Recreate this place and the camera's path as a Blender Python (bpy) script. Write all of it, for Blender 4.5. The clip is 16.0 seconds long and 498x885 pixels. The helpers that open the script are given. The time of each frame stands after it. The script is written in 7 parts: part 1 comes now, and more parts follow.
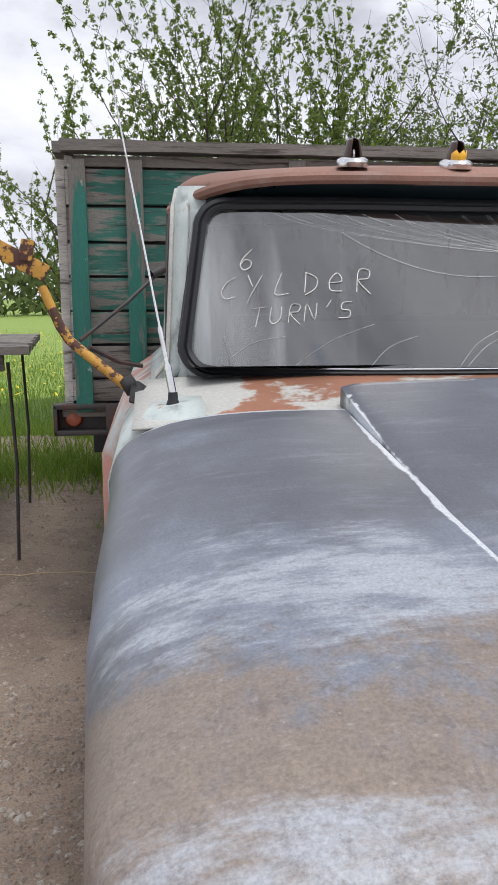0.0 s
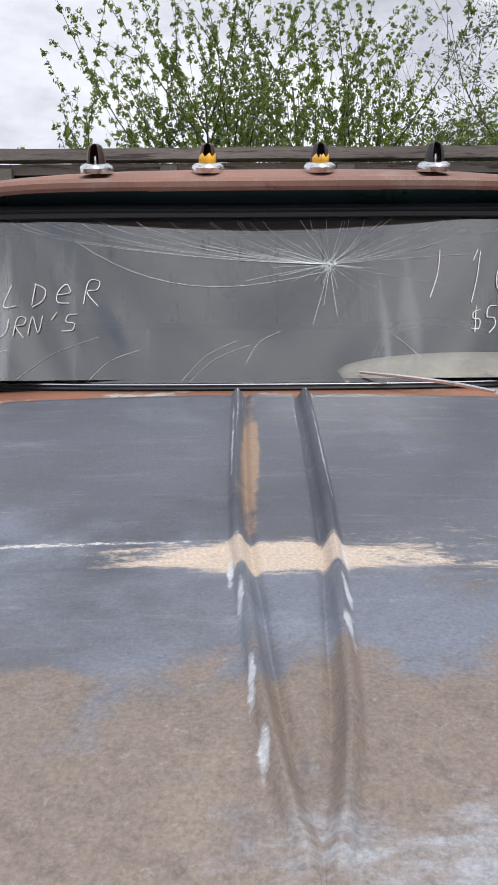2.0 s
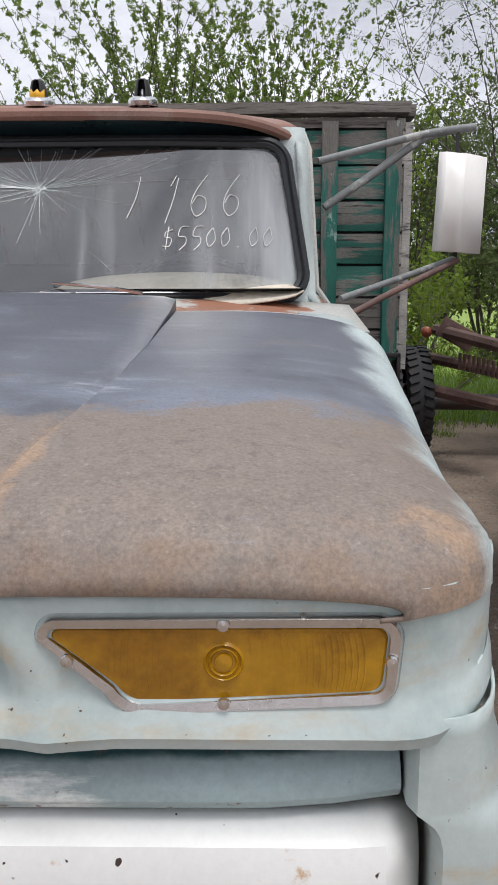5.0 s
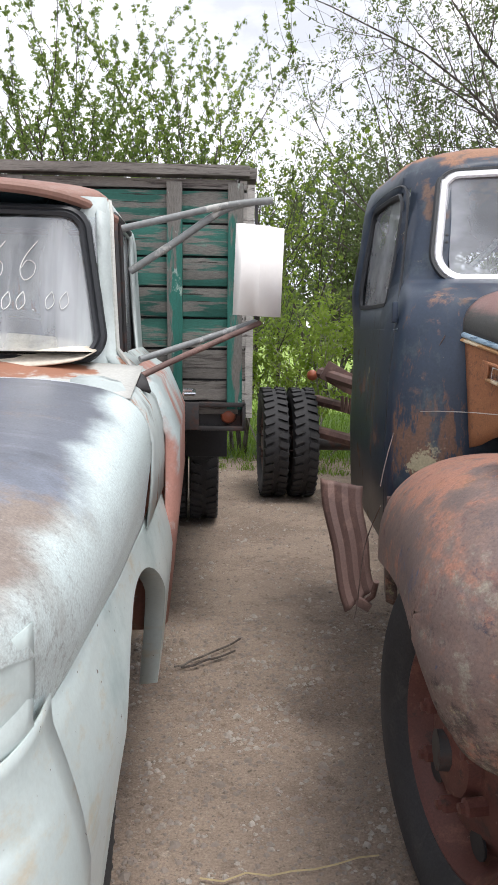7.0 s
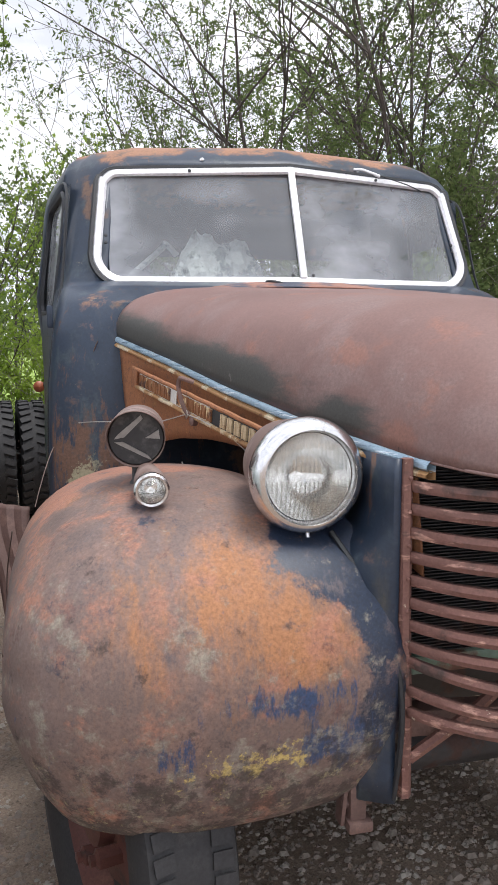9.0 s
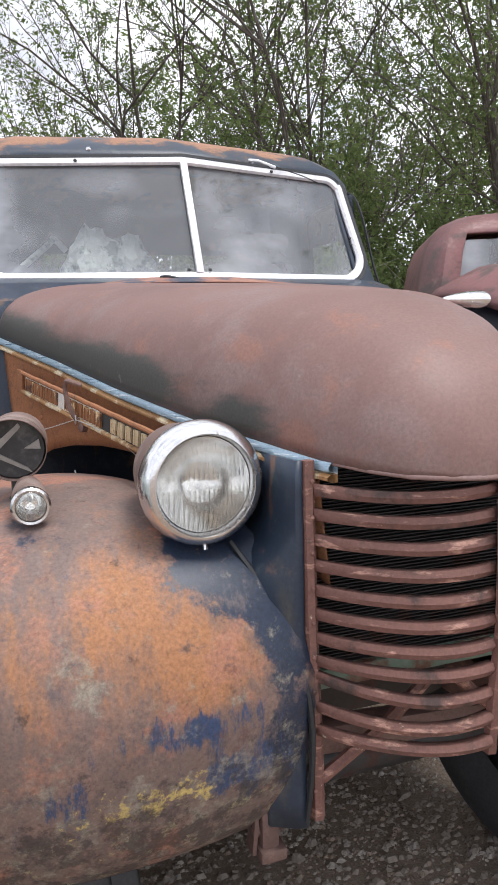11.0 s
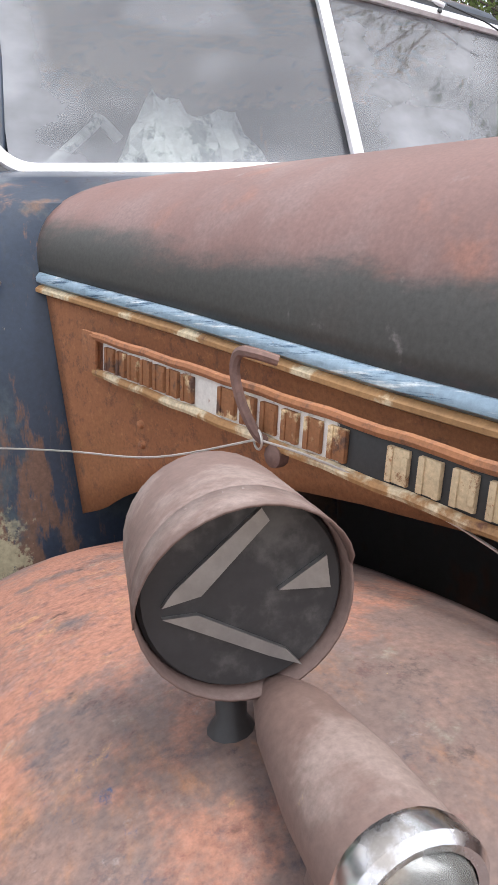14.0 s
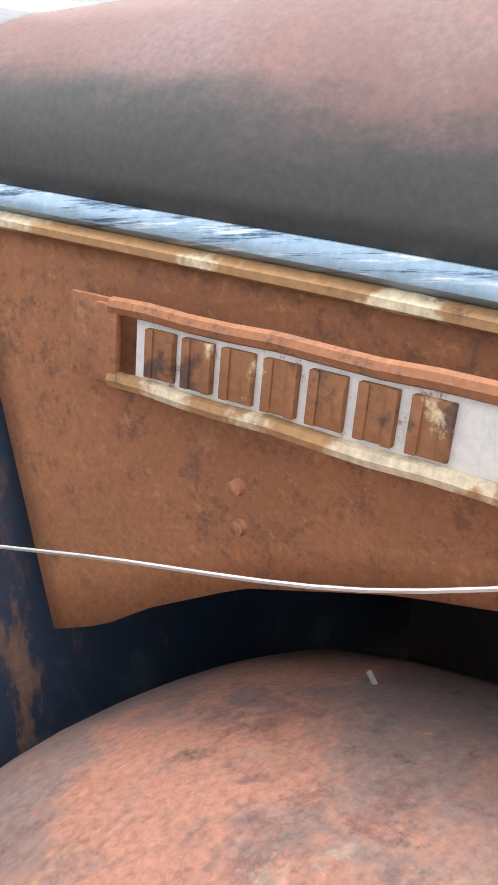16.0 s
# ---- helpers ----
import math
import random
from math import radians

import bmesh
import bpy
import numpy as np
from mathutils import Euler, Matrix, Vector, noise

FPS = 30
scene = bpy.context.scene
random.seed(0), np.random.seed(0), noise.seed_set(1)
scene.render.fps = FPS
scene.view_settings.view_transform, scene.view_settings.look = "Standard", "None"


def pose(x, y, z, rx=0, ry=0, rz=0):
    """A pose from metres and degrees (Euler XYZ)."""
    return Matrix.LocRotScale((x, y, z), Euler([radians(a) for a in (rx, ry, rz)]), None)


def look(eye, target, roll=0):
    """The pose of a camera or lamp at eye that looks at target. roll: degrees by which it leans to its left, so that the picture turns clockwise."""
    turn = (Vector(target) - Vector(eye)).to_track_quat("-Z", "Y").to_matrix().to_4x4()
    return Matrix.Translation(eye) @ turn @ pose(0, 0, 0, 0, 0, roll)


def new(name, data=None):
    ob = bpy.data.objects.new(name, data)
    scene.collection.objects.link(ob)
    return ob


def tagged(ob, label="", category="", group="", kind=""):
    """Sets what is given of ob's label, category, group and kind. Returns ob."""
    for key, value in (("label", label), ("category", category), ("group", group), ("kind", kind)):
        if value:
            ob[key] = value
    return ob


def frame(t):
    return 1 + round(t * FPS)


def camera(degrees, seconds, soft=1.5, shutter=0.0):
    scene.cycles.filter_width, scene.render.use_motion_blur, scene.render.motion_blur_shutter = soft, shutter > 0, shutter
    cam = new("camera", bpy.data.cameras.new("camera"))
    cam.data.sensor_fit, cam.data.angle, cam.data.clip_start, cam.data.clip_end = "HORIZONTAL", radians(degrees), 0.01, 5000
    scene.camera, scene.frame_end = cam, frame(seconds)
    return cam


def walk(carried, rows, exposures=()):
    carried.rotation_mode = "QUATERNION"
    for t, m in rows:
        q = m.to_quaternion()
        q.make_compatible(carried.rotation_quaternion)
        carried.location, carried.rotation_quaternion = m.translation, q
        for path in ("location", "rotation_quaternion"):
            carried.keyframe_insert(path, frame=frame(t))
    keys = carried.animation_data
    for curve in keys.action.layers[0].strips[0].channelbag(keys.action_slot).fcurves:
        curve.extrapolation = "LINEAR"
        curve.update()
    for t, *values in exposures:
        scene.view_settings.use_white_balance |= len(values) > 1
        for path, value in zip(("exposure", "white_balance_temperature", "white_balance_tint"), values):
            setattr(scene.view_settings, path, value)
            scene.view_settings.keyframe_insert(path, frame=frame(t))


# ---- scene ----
cam = camera(36.0, 16.0)
METRES, EYE, TILT, LEAN, TURN = 4.5, 1.56, -10.6, 0.0, -7.0
ROWS = [
    (0.0, 0.0, 0.0, 0.0, 0.0, 0.0, -0.0),
    (0.5, 0.0471, 0.0008, -0.0006, 1.34, -0.27, -0.25),
    (1.0, 0.0984, -0.0009, 0.0024, 3.03, -0.32, -0.17),
    (1.5, 0.1475, 0.0242, 0.0059, 4.72, -0.33, -0.37),
    (2.0, 0.1964, 0.0287, 0.0114, 6.74, -0.09, -0.85),
    (2.5, 0.2488, 0.0125, 0.0038, 8.54, 0.21, -1.6),
    (3.0, 0.266, 0.0098, -0.0054, 8.8, 0.67, -1.3),
    (3.5, 0.2827, 0.012, -0.0117, 8.56, 0.75, -1.02),
    (4.0, 0.3142, 0.0231, -0.0264, 8.24, 0.37, -0.71),
    (4.5, 0.3457, 0.0253, -0.0359, 8.09, -0.13, -0.8),
    (5.0, 0.3792, 0.0088, -0.0373, 7.86, -0.43, -1.25),
    (5.2, 0.3985, -0.0075, -0.0325, 7.92, -1.0, -1.1),
    (7.3, 0.4814, -0.0019, -0.0201, 1.65, 2.48, -1.31),
    (7.5, 0.4907, 0.0064, -0.0209, 0.48, 2.63, -1.21),
    (8.0, 0.5233, 0.0292, -0.0193, -3.29, 2.77, -0.16),
    (8.5, 0.5473, 0.0328, -0.0166, -8.06, 2.73, 1.14),
    (9.0, 0.5558, 0.029, -0.0167, -13.03, 2.58, 2.53),
    (9.5, 0.5624, 0.0256, -0.0179, -17.42, 2.26, 3.73),
    (9.7, 0.5638, 0.025, -0.0181, -18.95, 2.19, 4.05),
    (11.8, 0.565, 0.108, -0.0035, -19.55, 2.05, 5.27),
    (12.0, 0.5617, 0.1289, -0.0009, -19.68, 2.34, 5.37),
    (12.5, 0.5606, 0.1621, -0.0021, -18.74, 1.96, 5.68),
    (13.0, 0.5644, 0.2006, 0.0033, -18.71, 1.11, 5.74),
    (13.5, 0.5632, 0.2424, 0.0126, -19.04, 0.05, 5.9),
    (14.0, 0.5545, 0.2803, 0.0202, -21.4, -0.79, 6.19),
    (14.5, 0.5445, 0.3192, 0.029, -24.94, -1.74, 6.54),
    (15.0, 0.5418, 0.3406, 0.0319, -28.76, -3.2, 7.18),
    (15.5, 0.5436, 0.3753, 0.0364, -32.67, -4.65, 7.78),
    (16.0, 0.5462, 0.4072, 0.043, -36.89, -6.35, 8.3),
]
# the walk
walk(cam, [(t, pose(0, 0, EYE, TILT, LEAN, TURN) @ pose(METRES * x, METRES * y, METRES * z, 90 + pitch, roll, yaw)) for t, x, y, z, yaw, pitch, roll in ROWS],
     exposures=[(0.0, 0.05), (4.5, 0.0), (5.2, 0.05), (7.3, 0.65), (9.7, 0.65), (11.8, 0.62), (12.5, 0.45), (13.3, 0.5), (14.0, 0.95), (14.5, 0.95), (15.0, 1.0), (15.5, 1.2), (16.0, 1.3)])

# ---- daylight: bright broken overcast ----
world = bpy.data.worlds.new("sky")
scene.world = world
world.use_nodes = True
wn, wl = world.node_tree.nodes, world.node_tree.links
wn.clear()
w_out = wn.new("ShaderNodeOutputWorld")
w_bg = wn.new("ShaderNodeBackground")
w_sky = wn.new("ShaderNodeTexSky")
w_sky.sky_type, w_sky.sun_disc = "NISHITA", False
w_sky.sun_elevation, w_sky.sun_rotation = radians(72), radians(145)
w_co = wn.new("ShaderNodeTexCoord")
w_map = wn.new("ShaderNodeMapping")
w_map.inputs["Scale"].default_value = (1.0, 1.0, 2.2)
w_no = wn.new("ShaderNodeTexNoise")
w_no.inputs["Scale"].default_value, w_no.inputs["Detail"].default_value, w_no.inputs["Roughness"].default_value = 2.6, 7.0, 0.55
w_cov = wn.new("ShaderNodeMapRange")
w_cov.inputs[1].default_value, w_cov.inputs[2].default_value = 0.27, 0.40
w_n2 = wn.new("ShaderNodeTexNoise")
w_n2.inputs["Scale"].default_value, w_n2.inputs["Detail"].default_value, w_n2.inputs["Roughness"].default_value = 3.0, 8.0, 0.58
w_cl = wn.new("ShaderNodeValToRGB")
w_cl.color_ramp.elements[0].position, w_cl.color_ramp.elements[0].color = 0.36, (0.56, 0.58, 0.66, 1)
w_cl.color_ramp.elements[1].position, w_cl.color_ramp.elements[1].color = 0.64, (1.02, 1.03, 1.10, 1)
w_cl.color_ramp.elements.new(0.50).color = (0.84, 0.86, 0.94, 1)
w_dim = wn.new("ShaderNodeMix")
w_dim.data_type, w_dim.blend_type = "RGBA", "MULTIPLY"
w_dim.inputs[0].default_value = 1.0
w_dim.inputs[7].default_value = (0.12, 0.12, 0.12, 1)
w_mix = wn.new("ShaderNodeMix")
w_mix.data_type = "RGBA"
wl.new(w_co.outputs["Generated"], w_map.inputs[0])
wl.new(w_map.outputs[0], w_no.inputs[0])
wl.new(w_map.outputs[0], w_n2.inputs[0])
wl.new(w_no.outputs[0], w_cov.inputs[0])
wl.new(w_n2.outputs[0], w_cl.inputs[0])
wl.new(w_sky.outputs[0], w_dim.inputs[6])
wl.new(w_cov.outputs[0], w_mix.inputs[0])
wl.new(w_dim.outputs[2], w_mix.inputs[6])
wl.new(w_cl.outputs[0], w_mix.inputs[7])
wl.new(w_mix.outputs[2], w_bg.inputs[0])
wl.new(w_bg.outputs[0], w_out.inputs[0])
w_bg.inputs[1].default_value = 1.02
sun = new("sun", bpy.data.lights.new("sun", "SUN"))
sun.data.energy, sun.data.angle, sun.data.color = 1.8, radians(22), (1.0, 0.97, 0.94)
sun.matrix_world = look((0, 0, 30), (-5.5, 8, 0))


# ---- materials ----
def surface(name, base, rough=0.6, metal=0.0, layers=(), grain=(60, 0.15), bump=0.15, vary=0.25, coat=0.0, spec=0.5, stretch=(1, 1, 1)):
    """A worn surface: base colour with two scales of variation, and layers of paint, rust or dirt over it.
    A layer: c colour, r roughness, s noise scale, lo and hi of its edge, blobs ((centre), (radii), gain), ramp (axis, from, to, gain)."""
    m = bpy.data.materials.new(name)
    m.use_nodes = True
    nt = m.node_tree
    N, L = nt.nodes, nt.links
    bsdf = N["Principled BSDF"]
    co = N.new("ShaderNodeTexCoord").outputs["Object"]

    def tex(scale, detail=6, rough_n=0.6, st=(1, 1, 1), seed=0.0):
        mp = N.new("ShaderNodeMapping")
        mp.inputs["Scale"].default_value = st
        mp.inputs["Location"].default_value = (seed, seed * 0.7, seed * 0.3)
        n = N.new("ShaderNodeTexNoise")
        n.inputs["Scale"].default_value, n.inputs["Detail"].default_value, n.inputs["Roughness"].default_value = scale, detail, rough_n
        L.new(co, mp.inputs[0])
        L.new(mp.outputs[0], n.inputs[0])
        return n.outputs[0]

    def maths(op, a, b=None):
        n = N.new("ShaderNodeMath")
        n.operation = op
        for i, v in enumerate((a, b)):
            if v is None:
                continue
            if isinstance(v, (int, float)):
                n.inputs[i].default_value = v
            else:
                L.new(v, n.inputs[i])
        return n.outputs[0]

    def rng(v, lo, hi, a=0.0, b=1.0, smooth=True):
        n = N.new("ShaderNodeMapRange")
        n.interpolation_type = "SMOOTHSTEP" if smooth else "LINEAR"
        n.inputs[1].default_value, n.inputs[2].default_value, n.inputs[3].default_value, n.inputs[4].default_value = lo, hi, a, b
        L.new(v, n.inputs[0])
        return n.outputs[0]

    def mix(fac, a, b, mode="MIX"):
        n = N.new("ShaderNodeMix")
        n.data_type, n.blend_type = "RGBA", mode
        for i, v in ((0, fac), (6, a), (7, b)):
            if isinstance(v, (tuple, list)):
                n.inputs[i].default_value = (*v[:3], 1)
            elif isinstance(v, (int, float)):
                n.inputs[i].default_value = v
            else:
                L.new(v, n.inputs[i])
        return n.outputs[2]

    big = tex(2.3, 5, st=stretch)
    fine = tex(grain[0], 4, 0.7, st=stretch, seed=3.1)
    col = mix(1.0, base, mix(rng(big, 0.3, 0.7, smooth=False), (1 - vary,) * 3, (1 + vary,) * 3), "MULTIPLY")
    col = mix(1.0, col, mix(rng(fine, 0.3, 0.7, smooth=False), (1 - grain[1],) * 3, (1 + grain[1],) * 3), "MULTIPLY")
    rgh = rough
    height = maths("MULTIPLY", fine, 0.5)
    sep = None
    for k, la in enumerate(layers):
        f = tex(la.get("s", 6), la.get("d", 7), la.get("nr", 0.62), la.get("st", (1, 1, 1)), seed=7.3 * (k + 1))
        for centre, radii, gain in la.get("blobs", ()):
            a = N.new("ShaderNodeVectorMath")
            a.operation = "SUBTRACT"
            a.inputs[1].default_value = centre
            b = N.new("ShaderNodeVectorMath")
            b.operation = "DIVIDE"
            b.inputs[1].default_value = radii
            c = N.new("ShaderNodeVectorMath")
            c.operation = "LENGTH"
            L.new(co, a.inputs[0])
            L.new(a.outputs[0], b.inputs[0])
            L.new(b.outputs[0], c.inputs[0])
            f = maths("ADD", f, rng(c.outputs["Value"], 0.0, 1.0, gain, 0.0))
        for axis, lo, hi, gain in la.get("ramps", ()):
            if sep is None:
                sep = N.new("ShaderNodeSeparateXYZ")
                L.new(co, sep.inputs[0])
            f = maths("ADD", f, rng(sep.outputs["xyz".index(axis)], lo, hi, 0.0, gain))
        fac = rng(f, la.get("lo", 0.5), la.get("hi", 0.56))
        if la.get("a", 1.0) < 1:
            fac = maths("MULTIPLY", fac, la["a"])
        lc = mix(1.0, la["c"], mix(rng(fine, 0.3, 0.7, smooth=False), (1 - grain[1] * 1.5,) * 3, (1 + grain[1] * 1.5,) * 3), "MULTIPLY")
        col = mix(fac, col, lc)
        if "r" in la:
            n = N.new("ShaderNodeMix")
            for i, v in ((0, fac), (2, rgh), (3, la["r"])):
                if isinstance(v, (int, float)):
                    n.inputs[i].default_value = v
                else:
                    L.new(v, n.inputs[i])
            rgh = n.outputs[0]
        height = maths("ADD", height, maths("MULTIPLY", fac, la.get("h", 0.3)))
    L.new(col, bsdf.inputs["Base Color"])
    if isinstance(rgh, (int, float)):
        rgh = rng(big, 0.3, 0.7, max(0.02, rgh - 0.08), min(1, rgh + 0.08), False)
    L.new(rgh, bsdf.inputs["Roughness"])
    bsdf.inputs["Metallic"].default_value = metal
    bsdf.inputs["Specular IOR Level"].default_value = spec
    bsdf.inputs["Coat Weight"].default_value = coat
    if bump:
        bp = N.new("ShaderNodeBump")
        bp.inputs["Strength"].default_value, bp.inputs["Distance"].default_value = bump, 0.004
        L.new(height, bp.inputs["Height"])
        L.new(bp.outputs[0], bsdf.inputs["Normal"])
    return m


def glassy(name, tint, dust, dust_col=(0.5, 0.52, 0.54), ior=1.6, scale=(3, 3, 3), lo=0.42, hi=0.75, blobs=()):
    """A window pane: Fresnel gloss over a clear tinted pane, under a film of dust."""
    m = bpy.data.materials.new(name)
    m.use_nodes = True
    N, L = m.node_tree.nodes, m.node_tree.links
    N.clear()
    out, tr, gl, df = N.new("ShaderNodeOutputMaterial"), N.new("ShaderNodeBsdfTransparent"), N.new("ShaderNodeBsdfGlossy"), N.new("ShaderNodeBsdfDiffuse")
    tr.inputs[0].default_value, df.inputs[0].default_value = (*tint, 1), (*dust_col, 1)
    gl.inputs["Roughness"].default_value = 0.03
    fr, m1, m2 = N.new("ShaderNodeFresnel"), N.new("ShaderNodeMixShader"), N.new("ShaderNodeMixShader")
    fr.inputs[0].default_value = ior
    co, mp, no, mr = N.new("ShaderNodeTexCoord"), N.new("ShaderNodeMapping"), N.new("ShaderNodeTexNoise"), N.new("ShaderNodeMapRange")
    mp.inputs["Scale"].default_value = scale
    no.inputs["Scale"].default_value, no.inputs["Detail"].default_value = 2.0, 7
    mr.inputs[1].default_value, mr.inputs[2].default_value, mr.inputs[3].default_value, mr.inputs[4].default_value = lo, hi, dust[0], dust[1]
    L.new(co.outputs["Object"], mp.inputs[0])
    L.new(mp.outputs[0], no.inputs[0])
    f = no.outputs[0]
    for centre, radii, gain in blobs:
        a, b, c, r, s = N.new("ShaderNodeVectorMath"), N.new("ShaderNodeVectorMath"), N.new("ShaderNodeVectorMath"), N.new("ShaderNodeMapRange"), N.new("ShaderNodeMath")
        a.operation, b.operation, c.operation, s.operation = "SUBTRACT", "DIVIDE", "LENGTH", "ADD"
        a.inputs[1].default_value, b.inputs[1].default_value = centre, radii
        r.inputs[3].default_value, r.inputs[4].default_value = gain, 0
        L.new(co.outputs["Object"], a.inputs[0])
        L.new(a.outputs[0], b.inputs[0])
        L.new(b.outputs[0], c.inputs[0])
        L.new(c.outputs["Value"], r.inputs[0])
        L.new(f, s.inputs[0])
        L.new(r.outputs[0], s.inputs[1])
        f = s.outputs[0]
    L.new(f, mr.inputs[0])
    L.new(fr.outputs[0], m1.inputs[0])
    L.new(tr.outputs[0], m1.inputs[1])
    L.new(gl.outputs[0], m1.inputs[2])
    L.new(mr.outputs[0], m2.inputs[0])
    L.new(m1.outputs[0], m2.inputs[1])
    L.new(df.outputs[0], m2.inputs[2])
    L.new(m2.outputs[0], out.inputs[0])
    return m


def leafy(name, c1, c2):
    m = bpy.data.materials.new(name)
    m.use_nodes = True
    N, L = m.node_tree.nodes, m.node_tree.links
    N.clear()
    out, df, tl, mx = N.new("ShaderNodeOutputMaterial"), N.new("ShaderNodeBsdfDiffuse"), N.new("ShaderNodeBsdfTranslucent"), N.new("ShaderNodeMixShader")
    ge, cm = N.new("ShaderNodeNewGeometry"), N.new("ShaderNodeMix")
    cm.data_type = "RGBA"
    cm.inputs[6].default_value, cm.inputs[7].default_value = (*c1, 1), (*c2, 1)
    L.new(ge.outputs["Random Per Island"], cm.inputs[0])
    for s in (df, tl):
        L.new(cm.outputs[2], s.inputs[0])
    mx.inputs[0].default_value = 0.5
    L.new(df.outputs[0], mx.inputs[1])
    L.new(tl.outputs[0], mx.inputs[2])
    L.new(mx.outputs[0], out.inputs[0])
    return m


RUST, RUST_DARK, RUST_ORANGE = (0.17, 0.085, 0.06), (0.075, 0.042, 0.035), (0.36, 0.16, 0.065)
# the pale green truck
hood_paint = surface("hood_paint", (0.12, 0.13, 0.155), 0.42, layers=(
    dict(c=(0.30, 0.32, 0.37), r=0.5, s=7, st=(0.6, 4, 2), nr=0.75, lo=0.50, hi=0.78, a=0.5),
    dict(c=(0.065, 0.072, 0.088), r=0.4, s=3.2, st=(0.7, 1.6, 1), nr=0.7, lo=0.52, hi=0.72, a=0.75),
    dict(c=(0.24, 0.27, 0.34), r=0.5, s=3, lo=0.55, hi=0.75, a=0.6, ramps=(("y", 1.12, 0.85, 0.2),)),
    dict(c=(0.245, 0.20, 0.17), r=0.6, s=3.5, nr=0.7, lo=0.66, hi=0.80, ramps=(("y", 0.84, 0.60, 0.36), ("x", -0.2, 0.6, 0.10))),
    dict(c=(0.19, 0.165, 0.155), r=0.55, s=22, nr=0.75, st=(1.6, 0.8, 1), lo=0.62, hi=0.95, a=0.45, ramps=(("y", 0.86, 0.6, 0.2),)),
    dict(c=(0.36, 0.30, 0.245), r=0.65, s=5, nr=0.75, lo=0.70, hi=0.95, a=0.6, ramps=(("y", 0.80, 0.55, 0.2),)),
    # pale grey haze patches, the reflected sky in them partly put into the colour
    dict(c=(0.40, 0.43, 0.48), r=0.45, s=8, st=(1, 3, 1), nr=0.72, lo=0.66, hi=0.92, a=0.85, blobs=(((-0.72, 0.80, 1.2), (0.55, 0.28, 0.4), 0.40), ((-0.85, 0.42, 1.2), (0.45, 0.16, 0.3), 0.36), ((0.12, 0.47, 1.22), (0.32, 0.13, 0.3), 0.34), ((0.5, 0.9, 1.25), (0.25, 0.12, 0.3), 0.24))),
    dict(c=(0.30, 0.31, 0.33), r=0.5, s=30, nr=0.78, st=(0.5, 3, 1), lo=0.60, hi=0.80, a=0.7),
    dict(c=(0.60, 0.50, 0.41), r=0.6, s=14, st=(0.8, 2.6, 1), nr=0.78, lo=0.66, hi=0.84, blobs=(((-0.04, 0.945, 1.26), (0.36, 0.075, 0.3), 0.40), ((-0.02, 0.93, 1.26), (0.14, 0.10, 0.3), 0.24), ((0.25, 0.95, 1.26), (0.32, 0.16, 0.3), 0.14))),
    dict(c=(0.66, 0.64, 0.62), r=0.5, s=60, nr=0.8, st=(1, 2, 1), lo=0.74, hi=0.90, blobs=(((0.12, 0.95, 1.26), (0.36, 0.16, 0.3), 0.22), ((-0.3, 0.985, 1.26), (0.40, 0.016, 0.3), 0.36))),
    # pale green lower sides, and the road-side edge highlight put into the colour
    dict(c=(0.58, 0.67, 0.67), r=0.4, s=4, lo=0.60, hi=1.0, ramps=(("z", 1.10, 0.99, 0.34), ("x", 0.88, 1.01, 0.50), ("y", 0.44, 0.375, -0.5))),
    # rust tan at seam, corner and rib, with the seam's highlight in the colour
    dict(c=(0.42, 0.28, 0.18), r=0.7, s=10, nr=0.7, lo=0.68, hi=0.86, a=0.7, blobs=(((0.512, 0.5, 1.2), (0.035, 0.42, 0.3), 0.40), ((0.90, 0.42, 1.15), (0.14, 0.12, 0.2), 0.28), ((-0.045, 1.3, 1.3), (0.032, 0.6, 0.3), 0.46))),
    # pale lines: worn seam paint, plus rear-edge and rib highlights put into the colour
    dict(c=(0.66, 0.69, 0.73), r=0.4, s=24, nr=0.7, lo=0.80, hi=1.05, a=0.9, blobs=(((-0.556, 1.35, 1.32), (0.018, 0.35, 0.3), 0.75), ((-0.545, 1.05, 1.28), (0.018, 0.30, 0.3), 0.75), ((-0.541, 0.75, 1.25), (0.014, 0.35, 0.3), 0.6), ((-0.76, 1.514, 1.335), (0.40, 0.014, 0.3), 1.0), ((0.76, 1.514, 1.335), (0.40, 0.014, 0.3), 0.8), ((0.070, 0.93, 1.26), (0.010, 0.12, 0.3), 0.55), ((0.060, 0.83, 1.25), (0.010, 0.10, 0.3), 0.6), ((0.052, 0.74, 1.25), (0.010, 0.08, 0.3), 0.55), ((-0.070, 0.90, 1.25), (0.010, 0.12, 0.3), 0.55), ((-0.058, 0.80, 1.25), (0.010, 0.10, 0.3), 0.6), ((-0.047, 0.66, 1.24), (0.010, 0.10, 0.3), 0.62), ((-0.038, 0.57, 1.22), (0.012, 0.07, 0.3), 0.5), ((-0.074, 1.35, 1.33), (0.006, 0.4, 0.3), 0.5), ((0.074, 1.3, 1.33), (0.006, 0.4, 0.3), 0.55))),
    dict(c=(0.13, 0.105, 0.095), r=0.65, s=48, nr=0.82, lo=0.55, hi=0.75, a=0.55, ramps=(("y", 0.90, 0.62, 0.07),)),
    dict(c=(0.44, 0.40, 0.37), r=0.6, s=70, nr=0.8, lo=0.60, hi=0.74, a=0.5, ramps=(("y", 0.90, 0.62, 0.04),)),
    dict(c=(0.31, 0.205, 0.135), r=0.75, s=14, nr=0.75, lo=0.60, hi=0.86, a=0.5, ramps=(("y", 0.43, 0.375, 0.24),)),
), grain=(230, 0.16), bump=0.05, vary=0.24)
